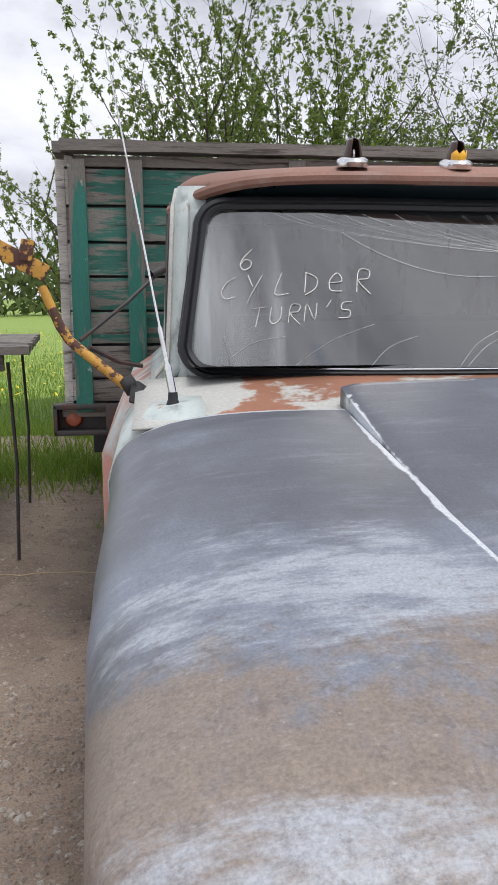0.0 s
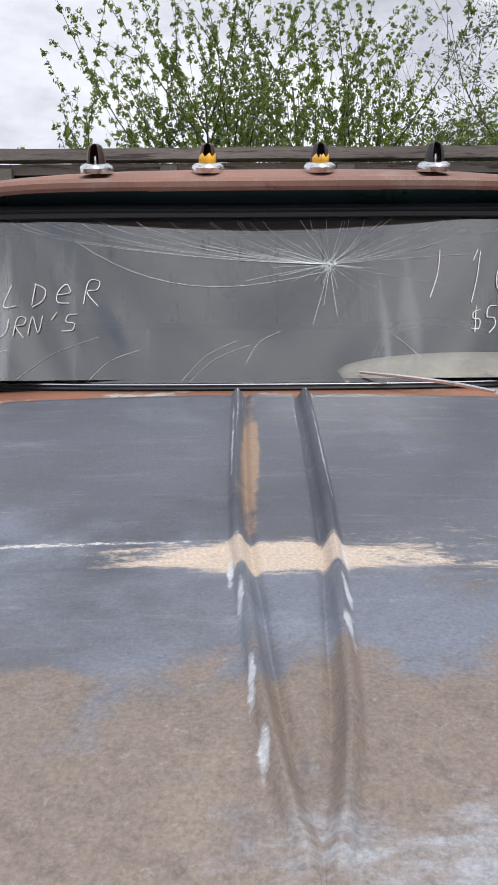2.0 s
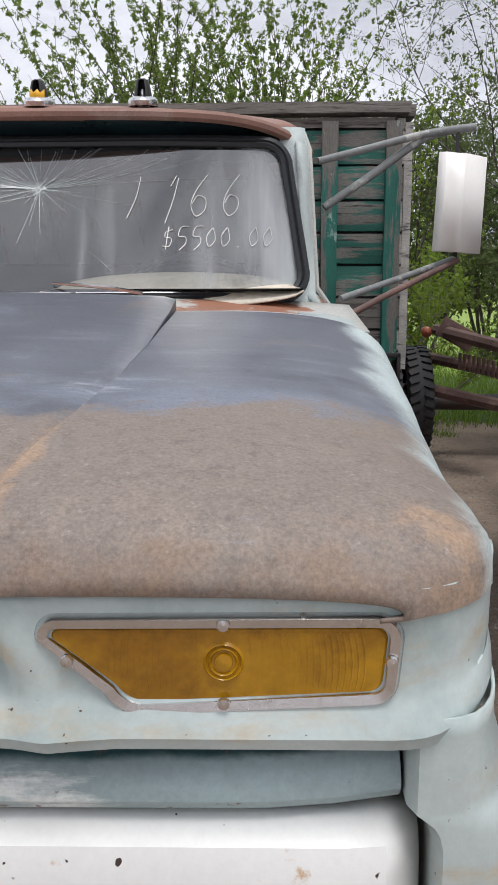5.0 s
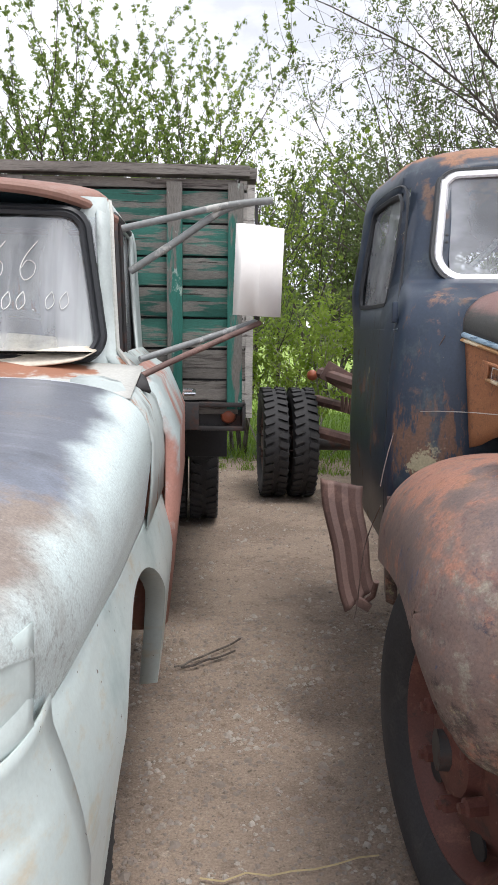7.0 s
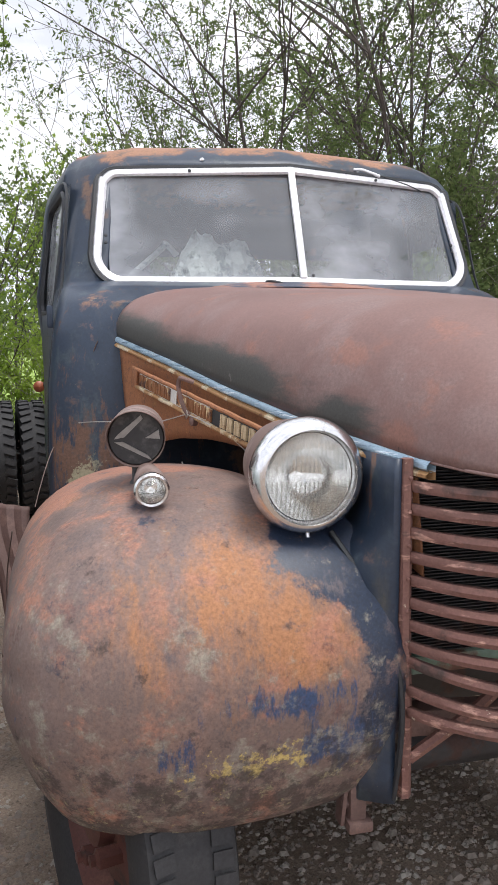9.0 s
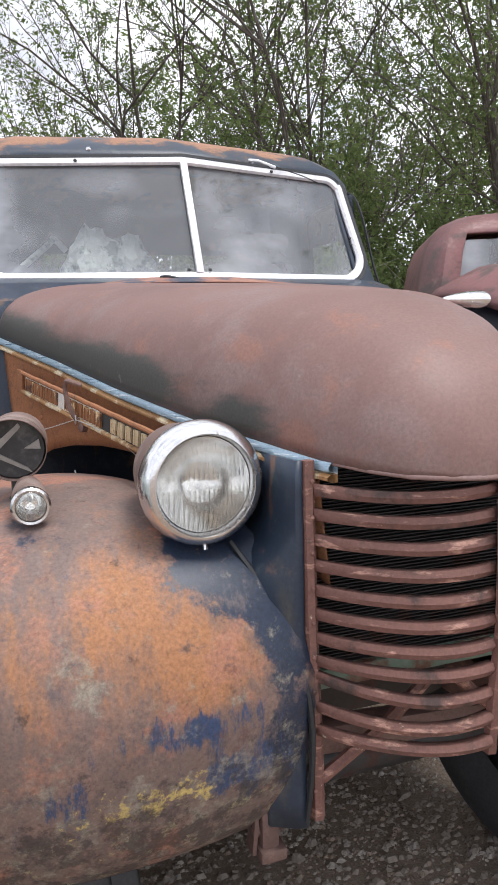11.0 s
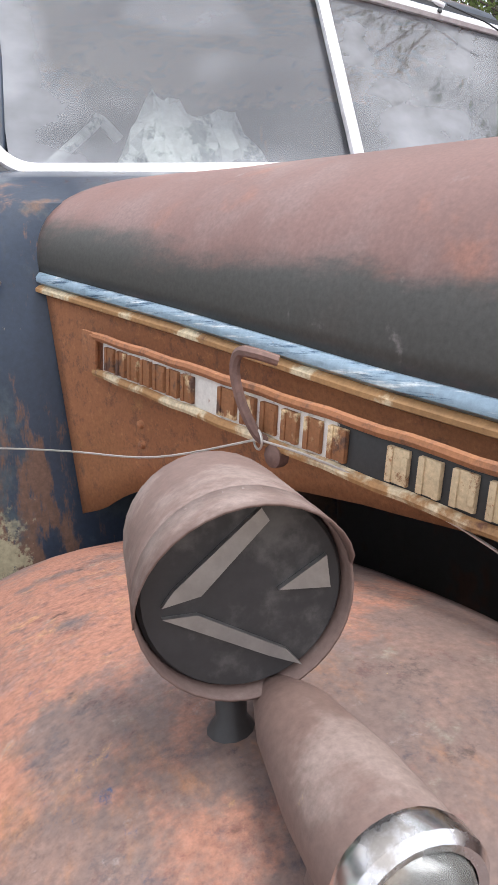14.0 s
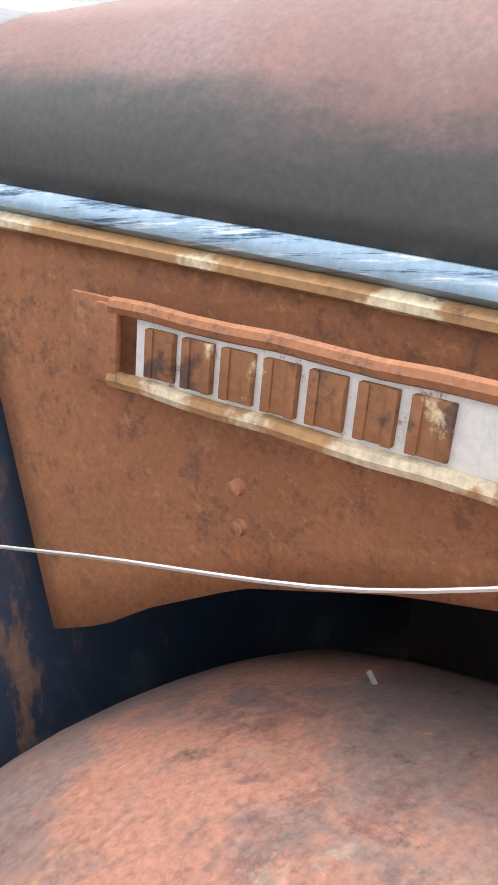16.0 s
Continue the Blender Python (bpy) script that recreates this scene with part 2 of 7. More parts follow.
pale_paint = surface("pale_green_paint", (0.50, 0.57, 0.56), 0.30, layers=(
    dict(c=(0.20, 0.29, 0.29), r=0.4, s=4, lo=0.48, hi=0.74, a=0.6),
    dict(c=(0.52, 0.41, 0.26), r=0.65, s=7, st=(0.6, 1, 2), nr=0.72, lo=0.52, hi=0.74, a=0.65, blobs=(((0, 0.375, 1.038), (1.1, 0.05, 0.022), 0.20), ((0.53, 0.385, 1.10), (0.03, 0.05, 0.03), 0.22), ((-0.53, 0.385, 1.10), (0.03, 0.05, 0.03), 0.22))),
    dict(c=(0.10, 0.06, 0.045), r=0.8, s=60, d=3, lo=0.70, hi=0.73),
), grain=(120, 0.05), bump=0.05, vary=0.1)
bar_paint = surface("worn_bar_paint", (0.30, 0.38, 0.39), 0.45, layers=(
    dict(c=(0.62, 0.64, 0.62), r=0.5, s=9, st=(0.4, 2, 2), nr=0.7, lo=0.50, hi=0.65),
    # upper edge darkened: the teal shadow below the nose panel, put into the colour
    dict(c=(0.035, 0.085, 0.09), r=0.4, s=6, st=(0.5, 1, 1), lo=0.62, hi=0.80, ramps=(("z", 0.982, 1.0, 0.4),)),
    dict(c=(0.20, 0.13, 0.09), r=0.8, s=30, lo=0.62, hi=0.70),
), grain=(120, 0.1), bump=0.06)
white_paint = surface("white_enamel", (0.80, 0.80, 0.78), 0.35, layers=(
    dict(c=(0.50, 0.27, 0.08), r=0.8, s=16, lo=0.66, hi=0.74, a=0.8),
    dict(c=(0.05, 0.035, 0.03), r=0.9, s=55, d=2, lo=0.72, hi=0.745),
), grain=(120, 0.03), bump=0.03, vary=0.05)
roof_paint = surface("faded_roof_paint", (0.27, 0.145, 0.11), 0.65, layers=(dict(c=(0.33, 0.24, 0.21), s=7, lo=0.5, hi=0.7, a=0.7), dict(c=(0.12, 0.07, 0.055), s=14, lo=0.6, hi=0.7, a=0.6)), grain=(150, 0.12), bump=0.06)
teal_paint = surface("dark_teal_paint", (0.006, 0.016, 0.021), 0.3, layers=(dict(c=(0.010, 0.035, 0.038), s=4, lo=0.5, hi=0.7),), bump=0.02)
pillar_paint = surface("pillar_paint", (0.50, 0.56, 0.55), 0.5, layers=(
    dict(c=(0.10, 0.11, 0.11), r=0.6, s=7, st=(1, 1, 0.5), lo=0.55, hi=0.68, a=0.7),
    dict(c=(0.34, 0.17, 0.10), r=0.75, s=6, st=(2, 2, 0.4), lo=0.58, hi=0.66),
), grain=(120, 0.06), bump=0.05)
cowl_paint = surface("rusted_cowl_paint", (0.34, 0.155, 0.095), 0.6, layers=(dict(c=(0.50, 0.50, 0.47), s=4, lo=0.5, hi=0.56, ramps=(("x", -0.6, -0.95, 0.2), ("x", 0.6, 0.95, 0.2))),), grain=(120, 0.1), bump=0.06)
door_paint = surface("pink_faded_door_paint", (0.50, 0.58, 0.58), 0.5, layers=(
    dict(c=(0.46, 0.235, 0.19), r=0.65, s=3, lo=0.45, hi=0.60, ramps=(("z", 1.25, 1.0, 0.25),)),
    dict(c=(0.62, 0.56, 0.52), r=0.6, s=7, lo=0.58, hi=0.66, a=0.6)), grain=(110, 0.07), bump=0.05)
rubber = surface("black_rubber", (0.018, 0.020, 0.024), 0.55, grain=(80, 0.2), bump=0.08)
dark_metal = surface("dark_steel", (0.035, 0.033, 0.034), 0.55, layers=(dict(c=RUST_DARK, r=0.8, s=9, lo=0.52, hi=0.62),), bump=0.15)
inside = surface("dark_interior", (0.035, 0.036, 0.038), 0.8, grain=(6, 0.05), bump=0.0, spec=0.2)
beige = surface("beige_dash_paint", (0.62, 0.56, 0.46), 0.5, layers=(dict(c=(0.4, 0.35, 0.28), s=8, lo=0.55, hi=0.7),), bump=0.03)
tyre_rubber = surface("weathered_tyre_rubber", (0.032, 0.032, 0.035), 0.75, layers=(dict(c=(0.085, 0.08, 0.076), r=0.9, s=14, nr=0.7, lo=0.50, hi=0.70, a=0.4),), grain=(120, 0.25), bump=0.2)
chrome = surface("dulled_chrome", (0.72, 0.72, 0.73), 0.22, 1.0, layers=(dict(c=(0.32, 0.27, 0.22), r=0.5, s=24, lo=0.58, hi=0.68, a=0.7),), grain=(150, 0.08), bump=0.04, vary=0.1)
grey_pipe = surface("grey_painted_pipe", (0.20, 0.21, 0.21), 0.5, layers=(dict(c=(0.40, 0.40, 0.38), s=20, lo=0.55, hi=0.65),), bump=0.08)
mirror_white = surface("white_mirror_shell", (0.88, 0.86, 0.83), 0.4, layers=(dict(c=(0.5, 0.45, 0.38), s=12, lo=0.70, hi=0.8, a=0.3),), grain=(60, 0.02), bump=0.01, vary=0.03)
yellow_rust = surface("chipped_yellow_paint", (0.62, 0.33, 0.06), 0.6, layers=(dict(c=(0.10, 0.05, 0.04), r=0.85, s=26, lo=0.50, hi=0.54),), grain=(120, 0.15), bump=0.25)
amber = surface("amber_plastic", (0.46, 0.235, 0.008), 0.25, layers=(dict(c=(0.28, 0.125, 0.005), s=5, lo=0.45, hi=0.65, ramps=(("z", 1.09, 1.125, 0.15),)),), grain=(90, 0.12), bump=0.04, coat=0.5)
amber_bright = surface("yellow_amber_plastic", (0.78, 0.42, 0.03), 0.25, bump=0.02)
brown_lens = surface("dark_brown_lens", (0.05, 0.025, 0.018), 0.3, bump=0.02)
red_lens = surface("weathered_orange_lens", (0.35, 0.10, 0.05), 0.4, bump=0.05)
chalk = surface("white_paint_marker", (0.82, 0.82, 0.80), 0.8, bump=0.0)
crack_white = surface("crushed_glass", (0.75, 0.80, 0.80), 0.5, bump=0.0)
glass_a = glassy("dusty_windscreen_glass", (0.78, 0.83, 0.84), (0.02, 0.75), ior=2.9, scale=(6, 1, 0.5), lo=0.66, hi=1.0,
                 blobs=(((0.78, 1.95, 1.58), (0.24, 0.5, 0.5), 0.46), ((-0.78, 1.95, 1.58), (0.20, 0.5, 0.5), 0.34), ((-0.4, 1.9, 1.5), (0.3, 0.5, 0.4), 0.10)))
glass_side = glassy("dusty_side_glass", (0.5, 0.55, 0.55), (0.2, 0.5), ior=1.6)
glass_b = glassy("grey_dirty_glass", (0.72, 0.75, 0.76), (0.16, 0.72), (0.50, 0.52, 0.56), 2.2, scale=(1.6, 1.6, 2.6), lo=0.48, hi=0.85, blobs=(((-0.3, 0.0, 1.64), (0.6, 0.5, 0.09), 0.16), ((-0.6, 0.0, 1.8), (0.14, 0.5, 0.3), 0.18), ((0.35, 0.0, 1.8), (0.5, 0.5, 0.3), 0.10), ((-0.28, 0.0, 1.76), (0.25, 0.5, 0.12), -0.14)))
lens_clear = glassy("headlamp_glass", (0.95, 0.95, 0.93), (0.05, 0.26), (0.80, 0.80, 0.77), 1.55, scale=(6, 6, 6))
wood_grey = surface("weathered_grey_wood", (0.205, 0.19, 0.172), 0.85, layers=(dict(c=(0.07, 0.06, 0.055), s=10, st=(0.5, 1, 7), lo=0.5, hi=0.65),), grain=(60, 0.3), bump=0.5, stretch=(0.6, 1, 8))
wood_pale = surface("bleached_grey_wood", (0.46, 0.44, 0.41), 0.85, layers=(dict(c=(0.12, 0.105, 0.095), s=10, st=(1, 0.5, 6), lo=0.54, hi=0.68),), grain=(60, 0.3), bump=0.5, stretch=(1, 0.6, 8))
wood_green = surface("peeling_green_plank", (0.034, 0.150, 0.118), 0.75, layers=(
    dict(c=(0.215, 0.205, 0.185), r=0.88, s=4.2, st=(0.6, 1, 5), lo=0.47, hi=0.55),
    dict(c=(0.05, 0.045, 0.04), r=0.9, s=9, st=(0.4, 1, 9), lo=0.60, hi=0.68),
    dict(c=(0.16, 0.30, 0.24), r=0.8, s=11, st=(1, 1, 3), lo=0.62, hi=0.7, a=0.6)), grain=(70, 0.25), bump=0.5, stretch=(0.6, 1, 8))
wood_green_post = surface("green_post_paint", (0.020, 0.14, 0.11), 0.7, layers=(
    dict(c=(0.17, 0.16, 0.145), r=0.88, s=4, st=(4, 4, 0.6), lo=0.50, hi=0.57, ramps=(("z", 1.9, 2.1, 0.2),)),
    dict(c=(0.4, 0.5, 0.45), r=0.8, s=9, st=(2, 2, 1), lo=0.64, hi=0.7, a=0.7)), grain=(70, 0.25), bump=0.4, stretch=(8, 8, 0.6))
# the rusty pre-war truck
fender_paint = surface("rust_bloomed_fender", (0.155, 0.108, 0.095), 0.62, layers=(
    dict(c=(0.215, 0.135, 0.11), s=9, nr=0.72, lo=0.45, hi=0.66, a=0.85),
    dict(c=(0.345, 0.155, 0.068), r=0.75, s=8, st=(2.0, 1, 0.7), nr=0.78, lo=0.58, hi=0.88, a=0.9, blobs=(((-0.53, -1.40, 1.04), (0.20, 0.4, 0.26), 0.34), ((-0.70, -1.40, 1.0), (0.09, 0.4, 0.30), 0.22), ((-0.40, -1.45, 0.95), (0.13, 0.3, 0.14), 0.34), ((-0.85, -1.1, 1.1), (0.25, 0.4, 0.3), 0.12), ((-0.7, -0.9, 1.2), (0.3, 0.4, 0.3), 0.10))),
    dict(c=(0.33, 0.15, 0.10), r=0.7, s=7, nr=0.74, lo=0.52, hi=0.66, a=0.85, blobs=(((-0.72, -0.72, 1.2), (0.4, 0.6, 0.4), 0.20),)),
    dict(c=(0.016, 0.026, 0.05), r=0.40, s=9, nr=0.72, lo=0.63, hi=0.74, blobs=(((-0.37, -1.34, 1.09), (0.19, 0.22, 0.11), 0.54), ((-0.29, -1.38, 1.03), (0.16, 0.3, 0.16), 0.40), ((-0.27, -1.45, 0.82), (0.09, 0.3, 0.26), 0.34), ((-0.66, -1.25, 1.13), (0.09, 0.12, 0.09), 0.34))),
    dict(c=(0.030, 0.055, 0.12), r=0.45, s=16, st=(2, 1, 0.5), nr=0.75, lo=0.62, hi=0.74, blobs=(((-0.43, -1.47, 0.875), (0.17, 0.3, 0.06), 0.26), ((-0.36, -1.47, 0.78), (0.14, 0.3, 0.09), 0.28), ((-0.62, -1.47, 0.80), (0.08, 0.3, 0.12), 0.22), ((-0.88, -1.15, 0.95), (0.1, 0.3, 0.2), 0.12))),
    dict(c=(0.27, 0.25, 0.20), r=0.9, s=26, nr=0.75, lo=0.58, hi=0.74, a=0.75, ramps=(("z", 1.02, 0.74, 0.10),), blobs=(((-0.62, -1.45, 0.98), (0.07, 0.3, 0.1), 0.12), ((-0.82, -1.35, 1.0), (0.12, 0.3, 0.12), 0.12))),
    dict(c=(0.50, 0.38, 0.14), r=0.9, s=42, d=5, nr=0.78, lo=0.72, hi=0.82, blobs=(((-0.48, -1.5, 0.775), (0.26, 0.3, 0.07), 0.24), ((-0.62, -1.45, 0.72), (0.3, 0.3, 0.12), 0.12), ((-0.86, -1.2, 0.9), (0.2, 0.3, 0.2), 0.10), ((-0.6, -1.1, 1.2), (0.2, 0.2, 0.1), 0.06))),
    dict(c=(0.42, 0.245, 0.12), r=0.85, s=24, d=8, nr=0.82, lo=0.60, hi=0.72, a=0.65, blobs=(((-0.68, -0.8, 1.18), (0.35, 0.5, 0.3), 0.07),)),
    dict(c=(0.12, 0.055, 0.05), r=0.8, s=13, d=8, nr=0.8, lo=0.56, hi=0.68, a=0.6, blobs=(((-0.68, -0.7, 1.18), (0.35, 0.5, 0.3), 0.05),)),
    dict(c=(0.085, 0.072, 0.078), r=0.6, s=22, nr=0.8, lo=0.52, hi=0.70, a=0.75),
    dict(c=(0.17, 0.13, 0.125), r=0.55, s=5, nr=0.78, st=(1.5, 1, 0.8), lo=0.54, hi=0.66, a=0.5),
    dict(c=(0.33, 0.28, 0.26), r=0.8, s=34, nr=0.8, lo=0.60, hi=0.74, a=0.55),
    # dark mottle that thickens towards the lower edge
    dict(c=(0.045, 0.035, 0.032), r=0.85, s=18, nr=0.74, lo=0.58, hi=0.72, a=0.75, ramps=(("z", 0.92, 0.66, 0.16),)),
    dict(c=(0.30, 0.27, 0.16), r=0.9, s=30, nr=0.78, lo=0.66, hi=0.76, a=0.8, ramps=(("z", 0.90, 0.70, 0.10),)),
), grain=(170, 0.2), bump=0.12, vary=0.18)
bonnet_paint = surface("bonnet_brown_patina", (0.190, 0.108, 0.095), 0.55, layers=(
    dict(c=(0.21, 0.14, 0.13), s=5, lo=0.48, hi=0.66, a=0.8),
    dict(c=(0.26, 0.115, 0.08), s=9, lo=0.55, hi=0.68, a=0.6),
    # dark grey-green band along the lower flank, just above the trim
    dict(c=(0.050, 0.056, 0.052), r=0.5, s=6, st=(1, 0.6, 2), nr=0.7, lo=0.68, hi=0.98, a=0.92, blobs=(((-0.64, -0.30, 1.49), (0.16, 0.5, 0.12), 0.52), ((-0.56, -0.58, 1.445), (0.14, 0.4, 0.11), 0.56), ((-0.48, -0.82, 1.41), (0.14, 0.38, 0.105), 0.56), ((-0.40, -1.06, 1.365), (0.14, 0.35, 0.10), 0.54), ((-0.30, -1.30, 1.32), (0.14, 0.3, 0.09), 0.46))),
    dict(c=(0.30, 0.27, 0.27), s=16, lo=0.66, hi=0.76, a=0.5)), grain=(190, 0.14), bump=0.07, vary=0.15)
panel_rust = surface("orange_brown_rust", (0.31, 0.13, 0.06), 0.75, layers=(
    dict(c=(0.14, 0.07, 0.045), s=45, nr=0.85, lo=0.50, hi=0.62, a=0.7), dict(c=(0.44, 0.20, 0.085), s=60, nr=0.85, lo=0.54, hi=0.64, a=0.7),
    dict(c=(0.30, 0.13, 0.055), s=5, lo=0.5, hi=0.65, a=0.7), dict(c=(0.10, 0.06, 0.045), s=22, lo=0.60, hi=0.68, a=0.6),
    dict(c=(0.36, 0.20, 0.08), s=12, lo=0.64, hi=0.72, a=0.6)), grain=(220, 0.16), bump=0.10, vary=0.15)
cab_paint = surface("dark_blue_cab_paint", (0.020, 0.032, 0.055), 0.42, layers=(
    dict(c=(0.11, 0.095, 0.06), r=0.7, s=5, st=(2, 1, 0.6), lo=0.66, hi=0.85, a=0.7, blobs=(((-0.28, -1.44, 0.95), (0.05, 0.1, 0.4), 0.3),)),
    dict(c=(0.16, 0.10, 0.075), r=0.75, s=4.5, lo=0.60, hi=0.67),
    dict(c=(0.30, 0.16, 0.10), r=0.8, s=4, nr=0.7, lo=0.62, hi=0.74, ramps=(("z", 2.04, 2.13, 0.24),), blobs=(((-0.66, -0.05, 1.55), (0.12, 0.3, 0.12), 0.2),)),
    dict(c=(0.15, 0.085, 0.06), r=0.8, s=11, st=(2, 2, 0.5), nr=0.75, lo=0.60, hi=0.70, blobs=(((-0.72, -0.27, 1.10), (0.22, 0.16, 0.3), 0.26), ((-0.83, 0.3, 1.2), (0.1, 0.35, 0.3), 0.10))),
    dict(c=(0.34, 0.30, 0.20), r=0.85, s=14, nr=0.75, lo=0.66, hi=0.72, blobs=(((-0.72, -0.28, 1.06), (0.16, 0.10, 0.12), 0.22), ((-0.78, 0.4, 1.3), (0.2, 0.5, 0.25), 0.10),)),
    dict(c=(0.05, 0.07, 0.085), s=12, lo=0.55, hi=0.68, a=0.8)), grain=(120, 0.15), bump=0.08)
cowl_b = surface("rose_rust_cowl", (0.30, 0.15, 0.11), 0.65, layers=(dict(c=(0.05, 0.06, 0.09), s=5, lo=0.5, hi=0.6),), bump=0.08)
trim_paint = surface("blue_chrome_trim", (0.30, 0.41, 0.50), 0.32, 0.35, layers=(
    dict(c=(0.66, 0.71, 0.72), r=0.3, s=22, st=(1, 0.4, 8), nr=0.7, lo=0.52, hi=0.66), dict(c=(0.04, 0.09, 0.15), s=18, st=(1, 0.35, 9), nr=0.8, lo=0.52, hi=0.62), dict(c=(0.40, 0.27, 0.12), s=40, nr=0.8, lo=0.64, hi=0.70)), grain=(120, 0.15), bump=0.12)
trim_rust = surface("yellow_rust_edge", (0.36, 0.20, 0.085), 0.7, layers=(dict(c=(0.60, 0.50, 0.34), s=14, lo=0.5, hi=0.58), dict(c=(0.12, 0.05, 0.03), s=18, lo=0.58, hi=0.66)), grain=(150, 0.2), bump=0.2)
letter_rust = surface("letter_rust", (0.26, 0.115, 0.05), 0.75, layers=(dict(c=(0.10, 0.055, 0.04), s=25, lo=0.52, hi=0.62), dict(c=(0.70, 0.55, 0.33), s=22, lo=0.58, hi=0.66, ramps=(("y", -0.65, -0.95, 0.12),))), grain=(200, 0.2), bump=0.15)
letter_cream = surface("cream_letter_paint", (0.62, 0.49, 0.31), 0.7, layers=(dict(c=(0.26, 0.115, 0.05), s=40, nr=0.8, lo=0.55, hi=0.64),), grain=(200, 0.2), bump=0.15)
plate_paint = surface("black_and_white_nameplate", (0.72, 0.70, 0.66), 0.55, layers=(dict(c=(0.30, 0.14, 0.065), r=0.75, s=30, nr=0.8, lo=0.56, hi=0.66, a=0.9), dict(c=(0.035, 0.038, 0.040), r=0.55, s=14, nr=0.7, lo=0.60, hi=0.66, ramps=(("y", -0.86, -0.92, 0.4),))), grain=(160, 0.1), bump=0.12)
wheel_rust = surface("red_brown_wheel_paint", (0.115, 0.042, 0.034), 0.6, layers=(dict(c=(0.20, 0.085, 0.06), s=9, nr=0.72, lo=0.50, hi=0.66, a=0.8), dict(c=(0.05, 0.03, 0.028), s=16, lo=0.56, hi=0.68), dict(c=(0.33, 0.21, 0.16), s=28, lo=0.64, hi=0.72, a=0.6)), grain=(160, 0.2), bump=0.15)
grille_rust = surface("pinkish_grille_rust", (0.175, 0.085, 0.07), 0.72, layers=(dict(c=(0.42, 0.24, 0.19), s=30, st=(0.6, 0.6, 2), lo=0.55, hi=0.66), dict(c=(0.55, 0.47, 0.36), s=45, lo=0.68, hi=0.72), dict(c=(0.07, 0.045, 0.04), s=12, lo=0.55, hi=0.68)), grain=(180, 0.2), bump=0.2)
lamp_shell = surface("brown_lamp_shell", (0.16, 0.105, 0.09), 0.6, layers=(dict(c=(0.24, 0.18, 0.16), s=14, lo=0.5, hi=0.65), dict(c=(0.34, 0.25, 0.12), s=20, lo=0.68, hi=0.72)), grain=(200, 0.15), bump=0.07)
reflector_grey = surface("sooty_reflector_face", (0.035, 0.033, 0.034), 0.6, layers=(dict(c=(0.10, 0.095, 0.09), s=14, lo=0.5, hi=0.62),), bump=0.06)
silver_arrow = surface("dull_silver_reflector", (0.30, 0.29, 0.28), 0.35, 0.6, bump=0.05)
white_frame = surface("aluminium_window_frame", (0.74, 0.74, 0.76), 0.38, 0.35, layers=(dict(c=(0.45, 0.44, 0.44), s=18, lo=0.60, hi=0.72, a=0.6),), bump=0.04, vary=0.08)
lamp_mirror = surface("lamp_bowl_silver", (0.85, 0.85, 0.84), 0.16, 1.0, bump=0.02, vary=0.05)
rag = surface("pale_crumpled_plastic", (0.80, 0.86, 0.85), 0.8, layers=(dict(c=(0.35, 0.42, 0.42), s=14, lo=0.5, hi=0.6),), bump=0.2)
maroon = surface("maroon_truck_paint", (0.19, 0.085, 0.085), 0.5, layers=(dict(c=(0.10, 0.065, 0.06), s=6, lo=0.5, hi=0.65), dict(c=(0.30, 0.18, 0.17), s=9, lo=0.58, hi=0.7, a=0.6)), bump=0.08)
brown_steel = surface("ribbed_brown_steel", (0.125, 0.075, 0.065), 0.65, layers=(dict(c=(0.20, 0.12, 0.10), s=9, lo=0.5, hi=0.65),), grain=(150, 0.15), bump=0.1)
wire_metal = surface("galvanised_wire", (0.55, 0.54, 0.52), 0.4, 0.7, bump=0.0)
wire_rust = surface("rusty_wire", (0.12, 0.085, 0.075), 0.7, bump=0.0)
# ground and plants
dirt = surface("packed_gravel_dirt", (0.265, 0.205, 0.160), 0.95, layers=(
    dict(c=(0.185, 0.138, 0.108), s=1.3, nr=0.75, lo=0.46, hi=0.62, a=0.85), dict(c=(0.12, 0.088, 0.07), s=5, nr=0.82, lo=0.54, hi=0.66, a=0.55), dict(c=(0.33, 0.275, 0.225), s=38, d=4, lo=0.58, hi=0.66, a=0.7), dict(c=(0.10, 0.08, 0.065), s=60, d=3, lo=0.60, hi=0.68, a=0.7),
    dict(c=(0.075, 0.12, 0.028), s=0.9, lo=0.74, hi=0.82, ramps=(("y", 7.6, 8.8, 0.5),)),
    dict(c=(0.24, 0.34, 0.07), s=0.25, lo=0.70, hi=0.85, ramps=(("y", 10, 16, 0.5),))), grain=(130, 0.3), bump=0.6, vary=0.15)
stone = surface("gravel_stone", (0.245, 0.205, 0.175), 0.85, layers=(dict(c=(0.37, 0.335, 0.295), s=7, lo=0.5, hi=0.6),), bump=0.2)
bark = surface("dark_bark", (0.075, 0.060, 0.052), 0.9, layers=(dict(c=(0.15, 0.13, 0.115), s=14, st=(1, 1, 0.3), lo=0.5, hi=0.62),), bump=0.5)
bark_pale = surface("pale_dead_branch", (0.30, 0.275, 0.25), 0.85, bump=0.2)
leaf_spring = leafy("spring_leaf", (0.13, 0.20, 0.05), (0.28, 0.36, 0.11))
leaf_olive = leafy("olive_leaf", (0.10, 0.14, 0.055), (0.20, 0.245, 0.10))
leaf_bright = leafy("lime_leaf", (0.22, 0.33, 0.05), (0.34, 0.44, 0.10))
grass_m = leafy("meadow_grass", (0.13, 0.22, 0.035), (0.25, 0.36, 0.075))
straw_m = surface("dry_straw", (0.45, 0.36, 0.2), 0.8, bump=0.0)
flower_m = surface("yellow_petal", (0.80, 0.62, 0.02), 0.6, bump=0.0)


